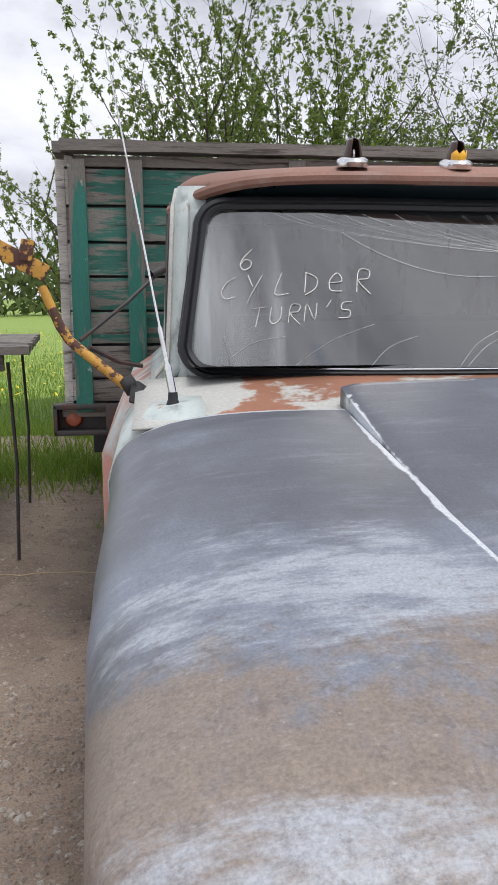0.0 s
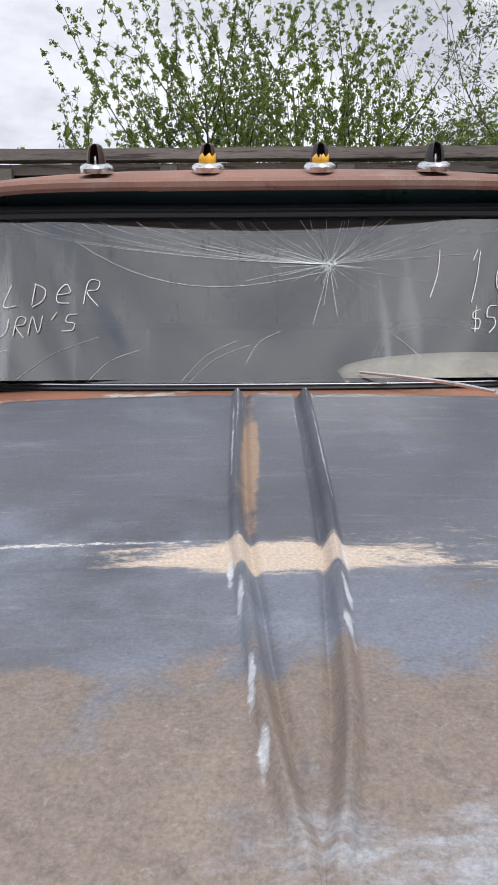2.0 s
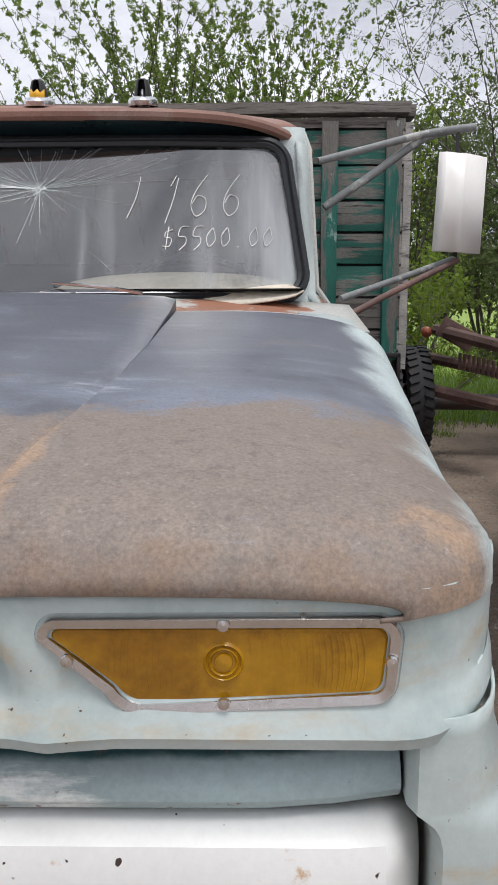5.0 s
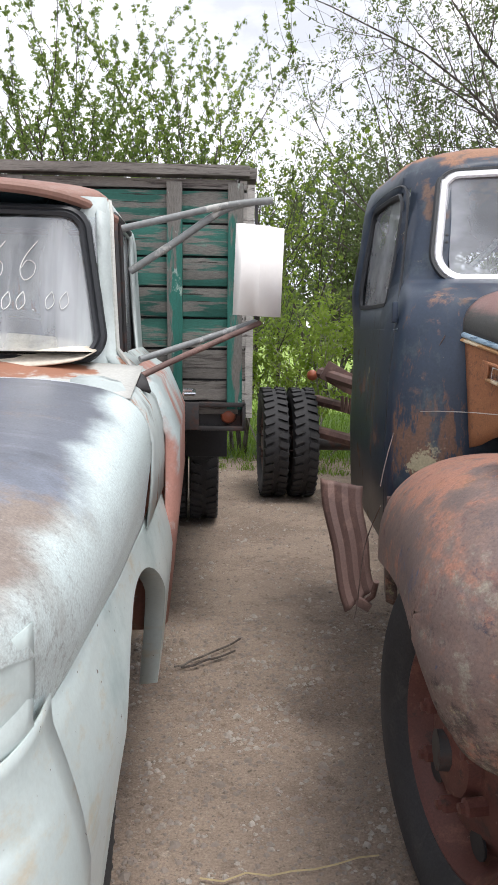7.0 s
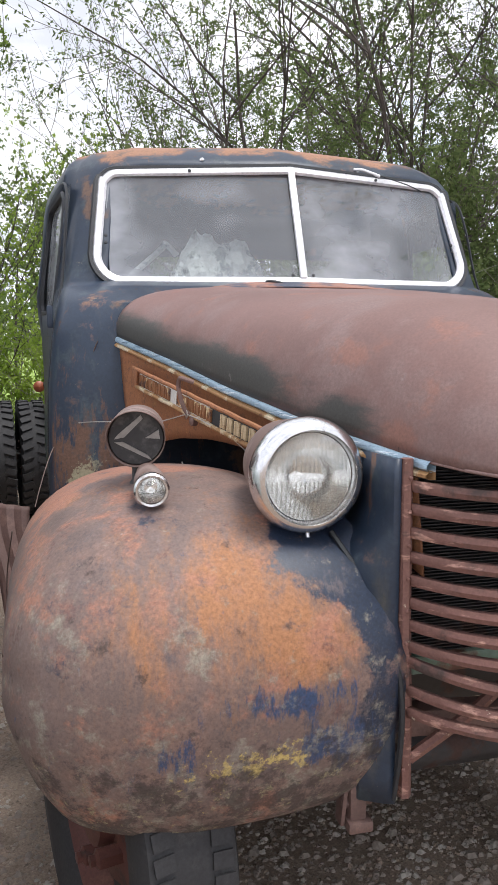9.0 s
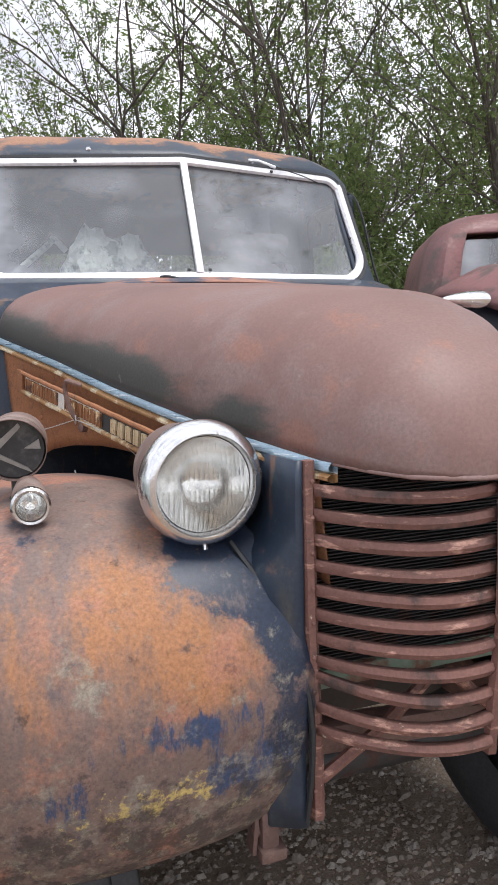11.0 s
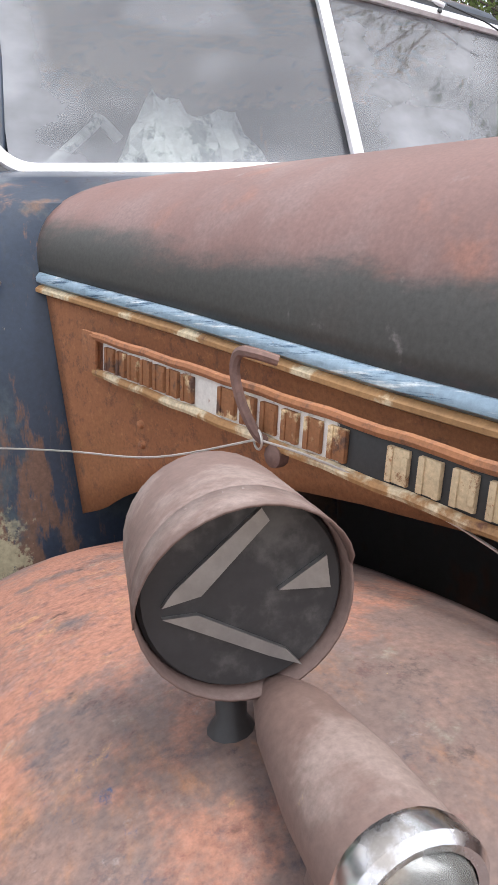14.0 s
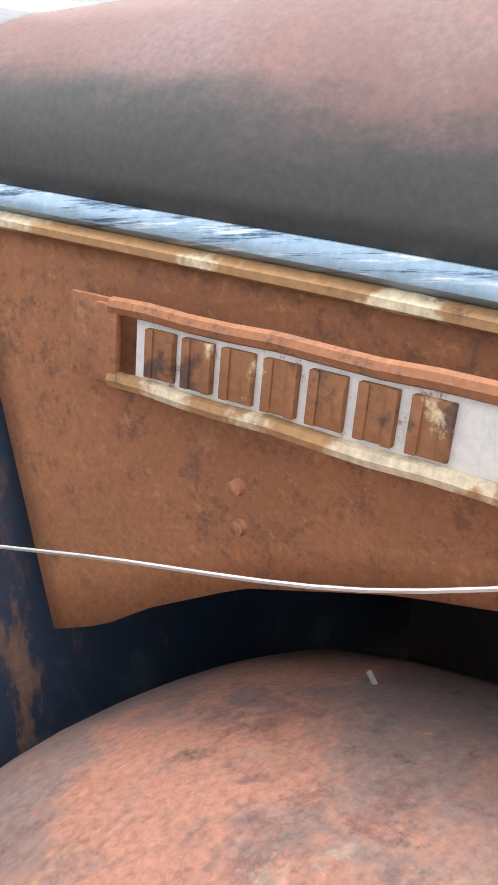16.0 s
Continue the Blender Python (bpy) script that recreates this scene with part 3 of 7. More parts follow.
# ---- building blocks ----
def part(name, bm, material, parent=None, label="", sharp=38, solid=0.0, face=None):
    bmesh.ops.recalc_face_normals(bm, faces=bm.faces)
    if face is not None:
        bm.normal_update()
        if sum(f.normal.dot(Vector(face)) * f.calc_area() for f in bm.faces) < 0:
            bmesh.ops.reverse_faces(bm, faces=bm.faces)
    me = bpy.data.meshes.new(name)
    bm.to_mesh(me)
    bm.free()
    me.materials.append(material)
    me.polygons.foreach_set("use_smooth", [True] * len(me.polygons))
    me.set_sharp_from_angle(angle=radians(sharp))
    ob = new(name, me)
    ob.parent = parent
    if solid:
        s = ob.modifiers.new("thickness", "SOLIDIFY")
        s.thickness, s.offset = solid, 0.0
    return tagged(ob, label)


def thing(name, m, label, category, group=""):
    ob = new(name)
    ob.empty_display_size = 0.1
    ob.matrix_basis = m
    return tagged(ob, label, category, group)


def lerp_table(knots, v):
    xs, ys = zip(*knots)
    return float(np.interp(v, xs, ys))


def smooth_table(knots, v):
    """A soft curve through the knots."""
    k = [0.25 * lerp_table(knots, v - 0.03) + 0.5 * lerp_table(knots, v) + 0.25 * lerp_table(knots, v + 0.03)]
    return k[0]


def sheet(bm, rows, closed=False, keep=None):
    """Quads between rows of points."""
    vs = [[bm.verts.new(p) for p in row] for row in rows]
    for i in range(len(vs) - 1):
        n = len(vs[i])
        for j in range(n if closed else n - 1):
            k = (j + 1) % n
            if keep is None or keep(i, j):
                bm.faces.new((vs[i][j], vs[i][k], vs[i + 1][k], vs[i + 1][j]))
    return vs


def box(bm, c, s, m=None, bevel=0.0):
    r = bmesh.ops.create_cube(bm, size=1.0, matrix=Matrix.Translation(c) @ (m or Matrix()) @ Matrix.Diagonal((*s, 1)))
    if bevel:
        es = {e for v in r["verts"] for e in v.link_edges}
        bmesh.ops.bevel(bm, geom=list(es), offset=bevel, segments=2, affect="EDGES", profile=0.6)


def tube(bm, pts, r, seg=8, cap=True):
    """A round bar along points; r one radius or one for each point."""
    pts = [Vector(p) for p in pts]
    rs = r if isinstance(r, (list, tuple)) else [r] * len(pts)
    rows, side = [], None
    for i, p in enumerate(pts):
        d = (pts[min(i + 1, len(pts) - 1)] - pts[max(i - 1, 0)]).normalized()
        if side is None:
            side = d.orthogonal().normalized()
        side = (side - d * side.dot(d))
        side = side.normalized() if side.length > 1e-6 else d.orthogonal().normalized()
        up = d.cross(side)
        rows.append([p + rs[i] * (math.cos(a) * side + math.sin(a) * up) for a in (2 * math.pi * k / seg for k in range(seg))])
    vs = sheet(bm, rows, closed=True)
    if cap:
        bm.faces.new(vs[0])
        bm.faces.new(vs[-1])


def curve_pts(pts, n=8):
    """A smooth line through the points."""
    pts = [Vector(p) for p in pts]
    out = []
    for i in range(len(pts) - 1):
        a, b, c, d = pts[max(i - 1, 0)], pts[i], pts[i + 1], pts[min(i + 2, len(pts) - 1)]
        for k in range(n):
            t = k / n
            out.append(0.5 * ((2 * b) + (c - a) * t + (2 * a - 5 * b + 4 * c - d) * t * t + (3 * b - a - 3 * c + d) * t ** 3))
    return out + [pts[-1]]


def lathe(bm, prof, m, seg=32):
    """A turned shape: pairs of radius and height along the local z axis of m."""
    rows = [[m @ Vector((max(r, 1e-4) * math.cos(a), max(r, 1e-4) * math.sin(a), h)) for a in (2 * math.pi * k / seg for k in range(seg))] for r, h in prof]
    sheet(bm, rows, closed=True)


def axis_to(p, d):
    return Matrix.Translation(p) @ Vector(d).to_track_quat("Z", "Y").to_matrix().to_4x4()


def make(fn, *a, **k):
    bm = bmesh.new()
    fn(bm, *a, **k)
    return bm


def wheel(name, m, radius, width, parent, rim_mat, lugs=44, seed=1, worn=False):
    """A lorry wheel about the local x axis: tyre with tread lugs, dished rim with black discs for hand holes, studs."""
    rnd = random.Random(seed)
    ax = m @ Matrix.Rotation(radians(90), 4, "Y")
    bm = bmesh.new()
    h = width / 2
    rb = radius * 0.62
    lathe(bm, [(rb, -h * .55), (rb + .02, -h * .8), (radius * .80, -h), (radius * .92, -h * .97), (radius * .965, -h * .85), (radius * .97, -h * .3), (radius * .97, h * .3), (radius * .965, h * .85), (radius * .92, h * .97), (radius * .80, h), (rb + .02, h * .8), (rb, h * .55)], ax, 56)
    t = part(name, bm, tyre_rubber, parent)
    bm = bmesh.new()
    for k in range(lugs):
        a = 2 * math.pi * k / lugs
        for s, off in ((-1, 0), (1, 0.5)):
            b = a + off * 2 * math.pi / lugs
            mm = ax @ Matrix.Rotation(b, 4, "Z") @ Matrix.Translation((radius * .975, 0, s * h * .56)) @ Matrix.Rotation(s * (.08 if worn else .35), 4, "X")
            box(bm, (0, 0, 0), (radius * (.010 if worn else .055), 2 * math.pi * radius / lugs * (.72 if worn else .60), h * (.40 if worn else .74)), mm)
    tagged(part("tread", bm, tyre_rubber, t), kind="stuff")
    bm = bmesh.new()
    lathe(bm, [(rb + .012, h * .62), (rb - .005, h * .70), (rb - .02, h * .55), (rb - .035, h * .1), (rb * .82, -h * .1), (rb * .66, h * .30), (rb * .42, h * .42), (rb * .36, h * .42), (rb * .34, h * .75), (rb * .2, h * .85), (0.0, h * .85)], ax, 40)
    r = part("rim", bm, rim_mat, t)
    # no holes are cut: black discs put their dark depth into the colour
    for k in range(5):
        a = 2 * math.pi * k / 5 + .4
        bm = bmesh.new()
        lathe(bm, [(0, 0), (rb * .13, 0), (rb * .13, .006), (0, .007)], ax @ Matrix.Translation((rb * .72 * math.cos(a), rb * .72 * math.sin(a), h * .25)), 14)
        part("hand_hole_disc", bm, rubber, r)
    for k in range(6):
        a = 2 * math.pi * k / 6
        bm = bmesh.new()
        big = 1.45 if worn else 1.0
        lathe(bm, [(0, -.01), (.016 * big, -.01), (.016 * big, .03 * big), (.009 * big, .034 * big), (.009 * big, .06), (0, .062)], ax @ Matrix.Translation((rb * .46 * math.cos(a), rb * .46 * math.sin(a), h * .42)), 6)
        part("wheel_nut", bm, rim_mat, r)
    return t


# ---- ground ----
def ground_height(x, y):
    d = max(0.0, -x - 0.2)
    mound = 0.22 * math.exp(-((y - 7.6) / 0.9) ** 2) * min(1.0, d / 0.8)
    far = 0.0 if y < 9 else 0.02 * math.sin(x * .4) * math.sin(y * .3)
    n = noise.noise(Vector((x * 1.7, y * 1.7, 0)))
    return mound + far + 0.012 * n * (1.0 if y < 20 else 0.0)


def build_ground():
    bm = bmesh.new()
    xs = [-1500, -600, -200, -80, -40, -20, -10] + [-6 + .25 * i for i in range(73)] + [16, 22, 40, 80, 200, 600, 1500]
    ys = [-1500, -500, -150, -50, -20, -8] + [-4 + .25 * i for i in range(73)] + [16, 20, 30, 50, 80, 150, 400, 800, 1800]
    sheet(bm, [[(x, y, ground_height(x, y) if abs(x) < 20 and -4 < y < 20 else 0.0) for x in xs] for y in ys])
    return tagged(part("ground", bm, dirt), "packed brown gravel dirt running into green meadow", "ground", kind="structure")


ground = build_ground()

# ---- the pale green truck of the sixties; local x across, y back, z up ----
truck_a = thing("flatbed_truck", pose(0.943, 0, 0), "faded pale green flatbed truck with worn bonnet and cracked windscreen", "truck")
HOOD_Z = [(.375, 1.133), (.380, 1.150), (.392, 1.176), (.42, 1.198), (.48, 1.214), (.6, 1.230), (.8, 1.247), (1.0, 1.264), (1.2, 1.300), (1.4, 1.345), (1.60, 1.388)]
SIDE_X = [(.378, .866), (.384, .880), (.39, .892), (.40, .911), (.42, .935), (.44, .949), (.47, .963), (.52, .974), (.7, .99), (.9, 1.005), (1.1, 1.02), (1.6, 1.04), (2.0, 1.045)]


def rib_half(y):
    return smooth_table([(.44, .0), (.50, .018), (.6, .036), (.7, .044), (.8, .050), (.93, .060), (1.12, .067), (1.3, .068), (1.7, .068)], y)


def seam(y, s=1):
    return lerp_table([(.37, .495), (1.45, .553), (1.7, .555)] if s > 0 else [(.37, .548), (.85, .534), (1.0, .535), (1.45, .553), (1.7, .555)], y)


def hood_point(x, y):
    z = lerp_table(HOOD_Z, y)
    z += 0.012 * (1 - (x / seam(y, x)) ** 2) * min(1, (y - .37) / .2)
    z += 0.015 * math.exp(-(((abs(x) - rib_half(y)) / .0068) ** 2)) * min(1, max(0, (y - .42) / .14))
    z -= 0.006 * math.exp(-(((abs(x) - rib_half(y) + .017) / .006) ** 2)) * min(1, max(0, (y - .45) / .12))
    edge = (seam(y, x) - abs(x)) / .035
    if edge < 1:
        z -= 0.006 * (1 - max(edge, 0)) ** 2
    dip = .007 * math.exp(-((y - .93) / .022) ** 2) * min(1, abs(x) / .2)
    return (x, y, z - dip)


def build_hood(bm):
    ys = [.375, .378, .384, .392, .405, .42, .445, .48] + [.50 + .0165 * i for i in range(66)]
    rows = []
    for y in ys:
        h = rib_half(y)
        both = []
        for e in (seam(y, -1), seam(y, 1)):
            half = [h * .5 * k / 4 for k in range(4)] + [h * .5 + (h * .5) * k / 12 for k in range(12)] + [h + .034 * k / 12 for k in range(12)]
            both.append(half + [h + .034 + (e - h - .034) * k / 18 for k in range(18)] + [e - .004, e])
        xs = [-v for v in reversed(both[0][1:])] + both[1]
        pts = [hood_point(x, y) for x in xs]
        deep = .001 + .005 * (y > .5) + .036 * min(1, max(0, (y - 1.06) / .4))
        rows.append([(pts[0][0], y, pts[0][2] - deep)] + pts + [(pts[-1][0], y, pts[-1][2] - deep)])
    sheet(bm, rows)


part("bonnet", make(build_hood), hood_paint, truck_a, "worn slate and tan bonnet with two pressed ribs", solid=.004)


def shoulder_row(y, s):
    z0 = lerp_table(HOOD_Z, y) + (.006 if y > .42 else 0.007) - (.037 if s < 0 else .024) * max(0, (y - 1.06) / .455) ** 1.2
    xo = lerp_table(SIDE_X, y) + (.030 * min(1, max(0, (1.4 - y) / .5)) if s < 0 else 0)
    zc = 1.0
    fall = min(.19, z0 - 1.132 + .30 * max(0, y - .46))
    fall = max(fall, .004)
    e = seam(y, s)
    pts = [(s * (e + .0008), y, z0 - .012), (s * (e + .0018), y, z0 - .006), (s * (e + .008), y, z0 - .001)]
    for k in range(1, 15):
        a = k / 14 * math.pi / 2
        pts.append((s * (e + .02 + (xo - e - .02) * math.sin(a) ** .62), y, z0 - fall + fall * max(math.cos(a), 0) ** .55))
    n = 6
    zb = z0 - fall
    zc = zc if y > .52 else zb - .002
    for k in range(1, n + 1):
        t = k / n
        pts.append((s * (xo - .02 * t), y, zb + (min(zc, zb - .001) - zb) * t))
    return pts


YS = [.378, .384, .395, .41, .43, .46, .5] + [.55 + .05 * i for i in range(19)] + [1.485, 1.505, 1.515]
for s, nm in ((-1, "kerb side"), (1, "road side")):
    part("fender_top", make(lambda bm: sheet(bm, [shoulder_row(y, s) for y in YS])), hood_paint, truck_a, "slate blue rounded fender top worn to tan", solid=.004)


def fender_low(bm, s):
    rows = []
    for i in range(45):
        y = .40 + 1.62 * i / 44
        xo = lerp_table(SIDE_X, y) - .02 + (.012 * min(1, max(0, (1.4 - y) / .5)) if s < 0 else 0)
        arch = .46 + math.sqrt(max(0, .49 ** 2 - (y - 1.27) ** 2)) if abs(y - 1.27) < .49 else .46
        arch = max(arch, .48)
        row = []
        for k in range(12):
            t = k / 11
            z = 1.005 + (arch - 1.005) * t
            bulge = .045 * math.sin(min(1, (1.005 - z) / .22) * math.pi / 2) - .03 * max(0, (0.8 - z)) / .3
            row.append((s * (xo + bulge), y, z))
        row.append((s * (xo + bulge - .05), y, arch - .005))
        rows.append(row)
    sheet(bm, rows)


for s in (-1, 1):
    part("fender", make(fender_low, s), pale_paint, truck_a, "pale green front fender with open wheel arch", solid=.004)


def nose_scoop(x, z):
    """How deep the hollow round the intake slot lies: 1 inside, 0 outside its swept edge."""
    t = min(1.0, max(0.0, (1.128 - z) / .10))
    return 1 / (1 + math.exp((abs(x) - .488 - .062 * math.sqrt(t)) / .006))


def nose_hollow(z):
    t = min(1.0, max(0.0, (z - 1.036) / .052))
    top = min(1.0, max(0.0, (z - 1.106) / .024))
    return .048 * t * t * (3 - 2 * t) * (1 - .9 * top)


NOSE = [(1.132, .386), (1.120, .387), (1.110, .388), (1.0985, .388), (1.082, .388), (1.0655, .387), (1.054, .384), (1.042, .377), (1.030, .371), (1.018, .377), (1.012, .400)]
NOSE_Y = sorted((z, y) for z, y in NOSE)


def header_panel(bm):
    xs = sorted({round(-.84 + .03 * i, 4) for i in range(57)} | {s * v for s in (-1, 1) for v in (.458, .47, .478, .486, .494, .502, .51, .518, .526, .534, .542, .55, .558, .566, .575)} | {s * (.86 + .0125 * i) for s in (-1, 1) for i in range(13)})
    rows = []
    for z, y in NOSE:
        row = []
        for x in xs:
            ax = abs(x)
            th = max(0, (ax - .86) / .15) * 1.36
            xr = x if th == 0 else math.copysign(.86 + .115 * math.sin(th), x)
            scoop = nose_scoop(x, z)
            edge = .488 + .062 * math.sqrt(min(1.0, max(0.0, (1.128 - z) / .10)))
            yy = y + .165 * (1 - math.cos(th)) + scoop * nose_hollow(z) - .008 * math.exp(-((ax - edge - .028) / .026) ** 2) * min(1, max(0, (1.135 - z) / .03))
            row.append((xr, yy, z + .02 * max(0, th - .3) * (z < 1.06) + (.022 * (1 - scoop) if z > 1.13 else .012 * (1 - scoop) if z > 1.115 else 0)))
        rows.append(row)
    sheet(bm, rows, keep=lambda i, j: not (i in (3, 4) and abs(xs[j] + xs[j + 1]) / 2 < .458))


part("header_panel", make(header_panel), pale_paint, truck_a, "pale green nose panel with an intake slot", solid=.003)
# black box added behind the slot to make its inside dark
bm = bmesh.new()
box(bm, (0, .545, 1.082), (1.0, .12, .07))
part("slot_backing", bm, rubber, truck_a, "black backing that makes the intake slot dark")
bm = bmesh.new()
SLOT = lambda z: lerp_table(NOSE_Y, z) + nose_hollow(z)
tube(bm, [(sx * (.4415 + .0165 * math.sin(a)), SLOT(1.082 + .0165 * math.cos(a)) + .001, 1.082 + .0165 * math.cos(a)) for sx, a in [(1, radians(d)) for d in range(0, 181, 15)] + [(-1, radians(d)) for d in range(180, -1, -15)] + [(1, 0.0)]], .004, 6)
for sx in (-1, 1):
    for sz in (-1, 1):
        rows = []
        for k in range(7):
            a = math.pi / 2 * k / 6
            x, z = .4415 + .0165 * math.sin(a), 1.082 + sz * .0165 * math.cos(a)
            rows.append([(sx * x, SLOT(z) + .001, z), (sx * x, SLOT(1.082 + sz * .0165) + .001, 1.082 + sz * .0166)])
        sheet(bm, rows)
part("slot_edge", bm, pale_paint, truck_a)


# indicator lamps in the nose
def lens_outline(s, grow):
    pts = []
    for cx, cz, a0, a1, r in ((.845, 1.112, 90, 0, .016), (.842, 1.075, 0, -90, .016), (.655, 1.085, -90, -150, .036), (.583, 1.114, -170, -270, .012)):
        for k in range(7):
            a = radians(a0 + (a1 - a0) * k / 6)
            pts.append((s * (cx + (r + grow) * math.cos(a)), cz + (r + grow) * math.sin(a)))
    return pts


for s in (-1, 1):
    lamp = part("indicator_lamp", make(lambda bm: sheet(bm, [[(x, y, z) for x, z in lens_outline(s, g)] for g, y in ((.007, .402), (.007, .385), (.003, .379), (-.005, .381), (-.006, .392))], closed=True)), chrome, truck_a, "dull chrome bezel round an amber lens")

    def lens(bm, s=s):
        o = lens_outline(s, -.005)
        sheet(bm, [[(x, .388, z) for x, z in o], [(s * .72 + (x - s * .72) * .97, .3835, 1.09 + (z - 1.09) * .93) for x, z in o]], closed=True)
        c = bm.verts.new((s * .72, .383, 1.09))
        bm.verts.ensure_lookup_table()
        ring = bm.verts[len(o):2 * len(o)]
        for k in range(len(o)):
            bm.faces.new((ring[k], ring[(k + 1) % len(o)], c))
    part("lens", make(lens), amber, lamp, "ribbed amber plastic lens")
    bm = bmesh.new()
    for k in range(1, 26):
        a0 = .018 + k * .0052
        for side in (-1, 1):
            xx = s * .72 + side * a0
            if not .62 < abs(xx) < .842:
                continue
            z0, z1 = (1.066 if abs(xx) > .655 else 1.066 + (.655 - abs(xx)) * .6), 1.118
            tube(bm, [(xx + side * .25 * a0 * ((z - 1.09) / .04) ** 2 * -.3, .3832, z) for z in np.linspace(z0, z1, 5)], .0011, 4)

    tagged(part("lens_ribs", bm, amber, lamp), kind="stuff")
    bm = bmesh.new()
    for r in (.0155, .0115):
        lathe(bm, [(r + .002, .0), (r, .003), (r - .002, 0)], axis_to((s * .72, .3835, 1.092), (0, -1, 0)), 28)
    lathe(bm, [(.008, .0), (.007, .003), (0, .004)], axis_to((s * .72, .3835, 1.092), (0, -1, 0)), 20)
    part("lens_ring", bm, amber, lamp)
    for x, z in ((.72, 1.126), (.72, 1.057), (.857, 1.094), (.592, 1.094)):
        bm = bmesh.new()
        lathe(bm, [(.0055, 0), (.005, .003), (0, .004)], axis_to((s * x, .379, z), (0, -1, 0)), 10)
        part("screw", bm, chrome, lamp)

# bar, headlamp panel, cheeks
bm = bmesh.new()
prof = [(.47, 1.010), (.44, 1.006), (.415, .998), (.398, .985), (.388, .972), (.386, .960), (.395, .948), (.45, .943)]
sheet(bm, [[(x, y + .02 * max(0, (abs(x) - .72) / .15) ** 2, z) for y, z in prof] for x in np.linspace(-.874, .874, 30)])
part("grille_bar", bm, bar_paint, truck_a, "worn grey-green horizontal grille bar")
bm = bmesh.new()
prof = [(.43, .938), (.395, .936), (.375, .925), (.366, .90), (.364, .86), (.37, .80), (.38, .72), (.40, .62)]
sheet(bm, [[(s * x, y + .05 * max(0, (abs(x) - .82) / .073) ** 3, .60 + (z - .60) * (1 - .05 * max(0, (abs(x) - .82) / .073) ** 3)) for y, z in prof] for s in (1,) for x in np.linspace(-.893, .893, 50)])
part("headlamp_panel", bm, white_paint, truck_a, "white enamel headlamp panel with rust specks", solid=.003)
bm = bmesh.new()
box(bm, (0, .52, .80), (1.85, .04, .46))
part("radiator_support", bm, rubber, truck_a)
for x in (-.765, -.60, .60, .765):
    bm = bmesh.new()
    lathe(bm, [(.082, 0), (.083, .018), (.076, .024), (.070, .014)], axis_to((x, .372, .800), (0, -1, 0)), 36)
    hl = part("headlight", bm, chrome, truck_a)
    bm = bmesh.new()
    lathe(bm, [(.070, .014), (.05, .022), (.025, .026), (0, .027)], axis_to((x, .372, .800), (0, -1, 0)), 32)
    part("lens", bm, lens_clear, hl, face=(0, -1, 0))
    bm = bmesh.new()
    lathe(bm, [(.070, .012), (.05, -.02), (.02, -.04), (0, -.042)], axis_to((x, .40, .800), (0, -1, 0)), 24)
    part("bowl", bm, lamp_mirror, hl)


def cheek(bm, s):
    rows = []
    for z in (1.038, 1.02, 1.0, .97, .958, .95, .944, .938, .93, .915, .88, .82, .74, .66, .56):
        w = .879 + .024 * math.sqrt(1 - max(0, min(1, (z - .91) / .036)) ** 2)
        xo = .976 + .045 * math.sin(min(1, max(0, 1.005 - z) / .22) * 1.57) - .03 * max(0, .8 - z) / .3
        row = [(s * (w + .0), .47, z), (s * w, .40, z), (s * (w + .006), .386, z)]
        for k in range(1, 10):
            a = k / 9 * math.pi / 2
            row.append((s * (w + .02 + (xo - w - .02) * math.sin(a) ** .8), .384 + .20 * (1 - math.cos(a) ** .8), z + .004 * (1 - k / 9)))
        rows.append(row)
    sheet(bm, rows)


for s in (-1, 1):
    part("fender_cheek", make(cheek, s), pale_paint, truck_a, "pale green cheek panel with rust spots", solid=.003)


# cab
def screen_y(x, z):
    a = min(1.0, abs(x) / .857)
    return 1.79 + .16 * a ** 3 + (z - 1.385) * (.53 - .25 * a * a)


CAB_A = [(.55, 1.05, 1.98), (.9, 1.085, 1.99), (1.15, 1.085, 2.0), (1.30, 1.02, 2.0), (1.345, .95, 1.99), (1.385, .905, 1.985), (1.55, .895, 2.01), (1.74, .885, 2.045), (1.80, .882, 2.07), (1.846, .872, 2.13), (1.866, .858, 2.15), (1.888, .83, 2.19), (1.908, .78, 2.26), (1.925, .66, 2.38), (1.935, .4, 2.55)]


def cab_a_rings():
    rows = []
    for z, hw, y0 in CAB_A:
        y1 = 3.12 - max(0, z - 1.4) * .12
        r = .10 if z < 1.88 else .2
        row = []
        top = max(0.0, (z - 1.8) / .15)
        fx = [-.86, -.75, -.6, -.4, -.2, 0, .2, .4, .6, .75, .86]
        for x in fx:
            xx = x / .86 * (hw - .035)
            yy = y0 - .20 * (1 - (abs(x) / .86) ** 3) * (1 if z >= 1.38 else .2) * (1 - .2 * top)
            row.append((xx, yy, z))
        row += [(hw - .010, y0 + .025, z), (hw, y0 + .06, z)]
        for y in (2.16, 2.24, 2.45, 2.66, 2.74, 2.8, 3.0):
            row.append((hw, max(y, y0 + .08), z))
        row += [(hw - .03, y1 - .03, z)] + [(hw * q, y1, z) for q in (.8, .4, 0, -.4, -.8)] + [(-hw + .03, y1 - .03, z)]
        for y in (3.0, 2.8, 2.74, 2.66, 2.45, 2.24, 2.16):
            row.append((-hw, max(y, y0 + .08), z))
        row += [(-hw, y0 + .06, z), (-hw + .010, y0 + .025, z)]
        rows.append(row)
    return rows


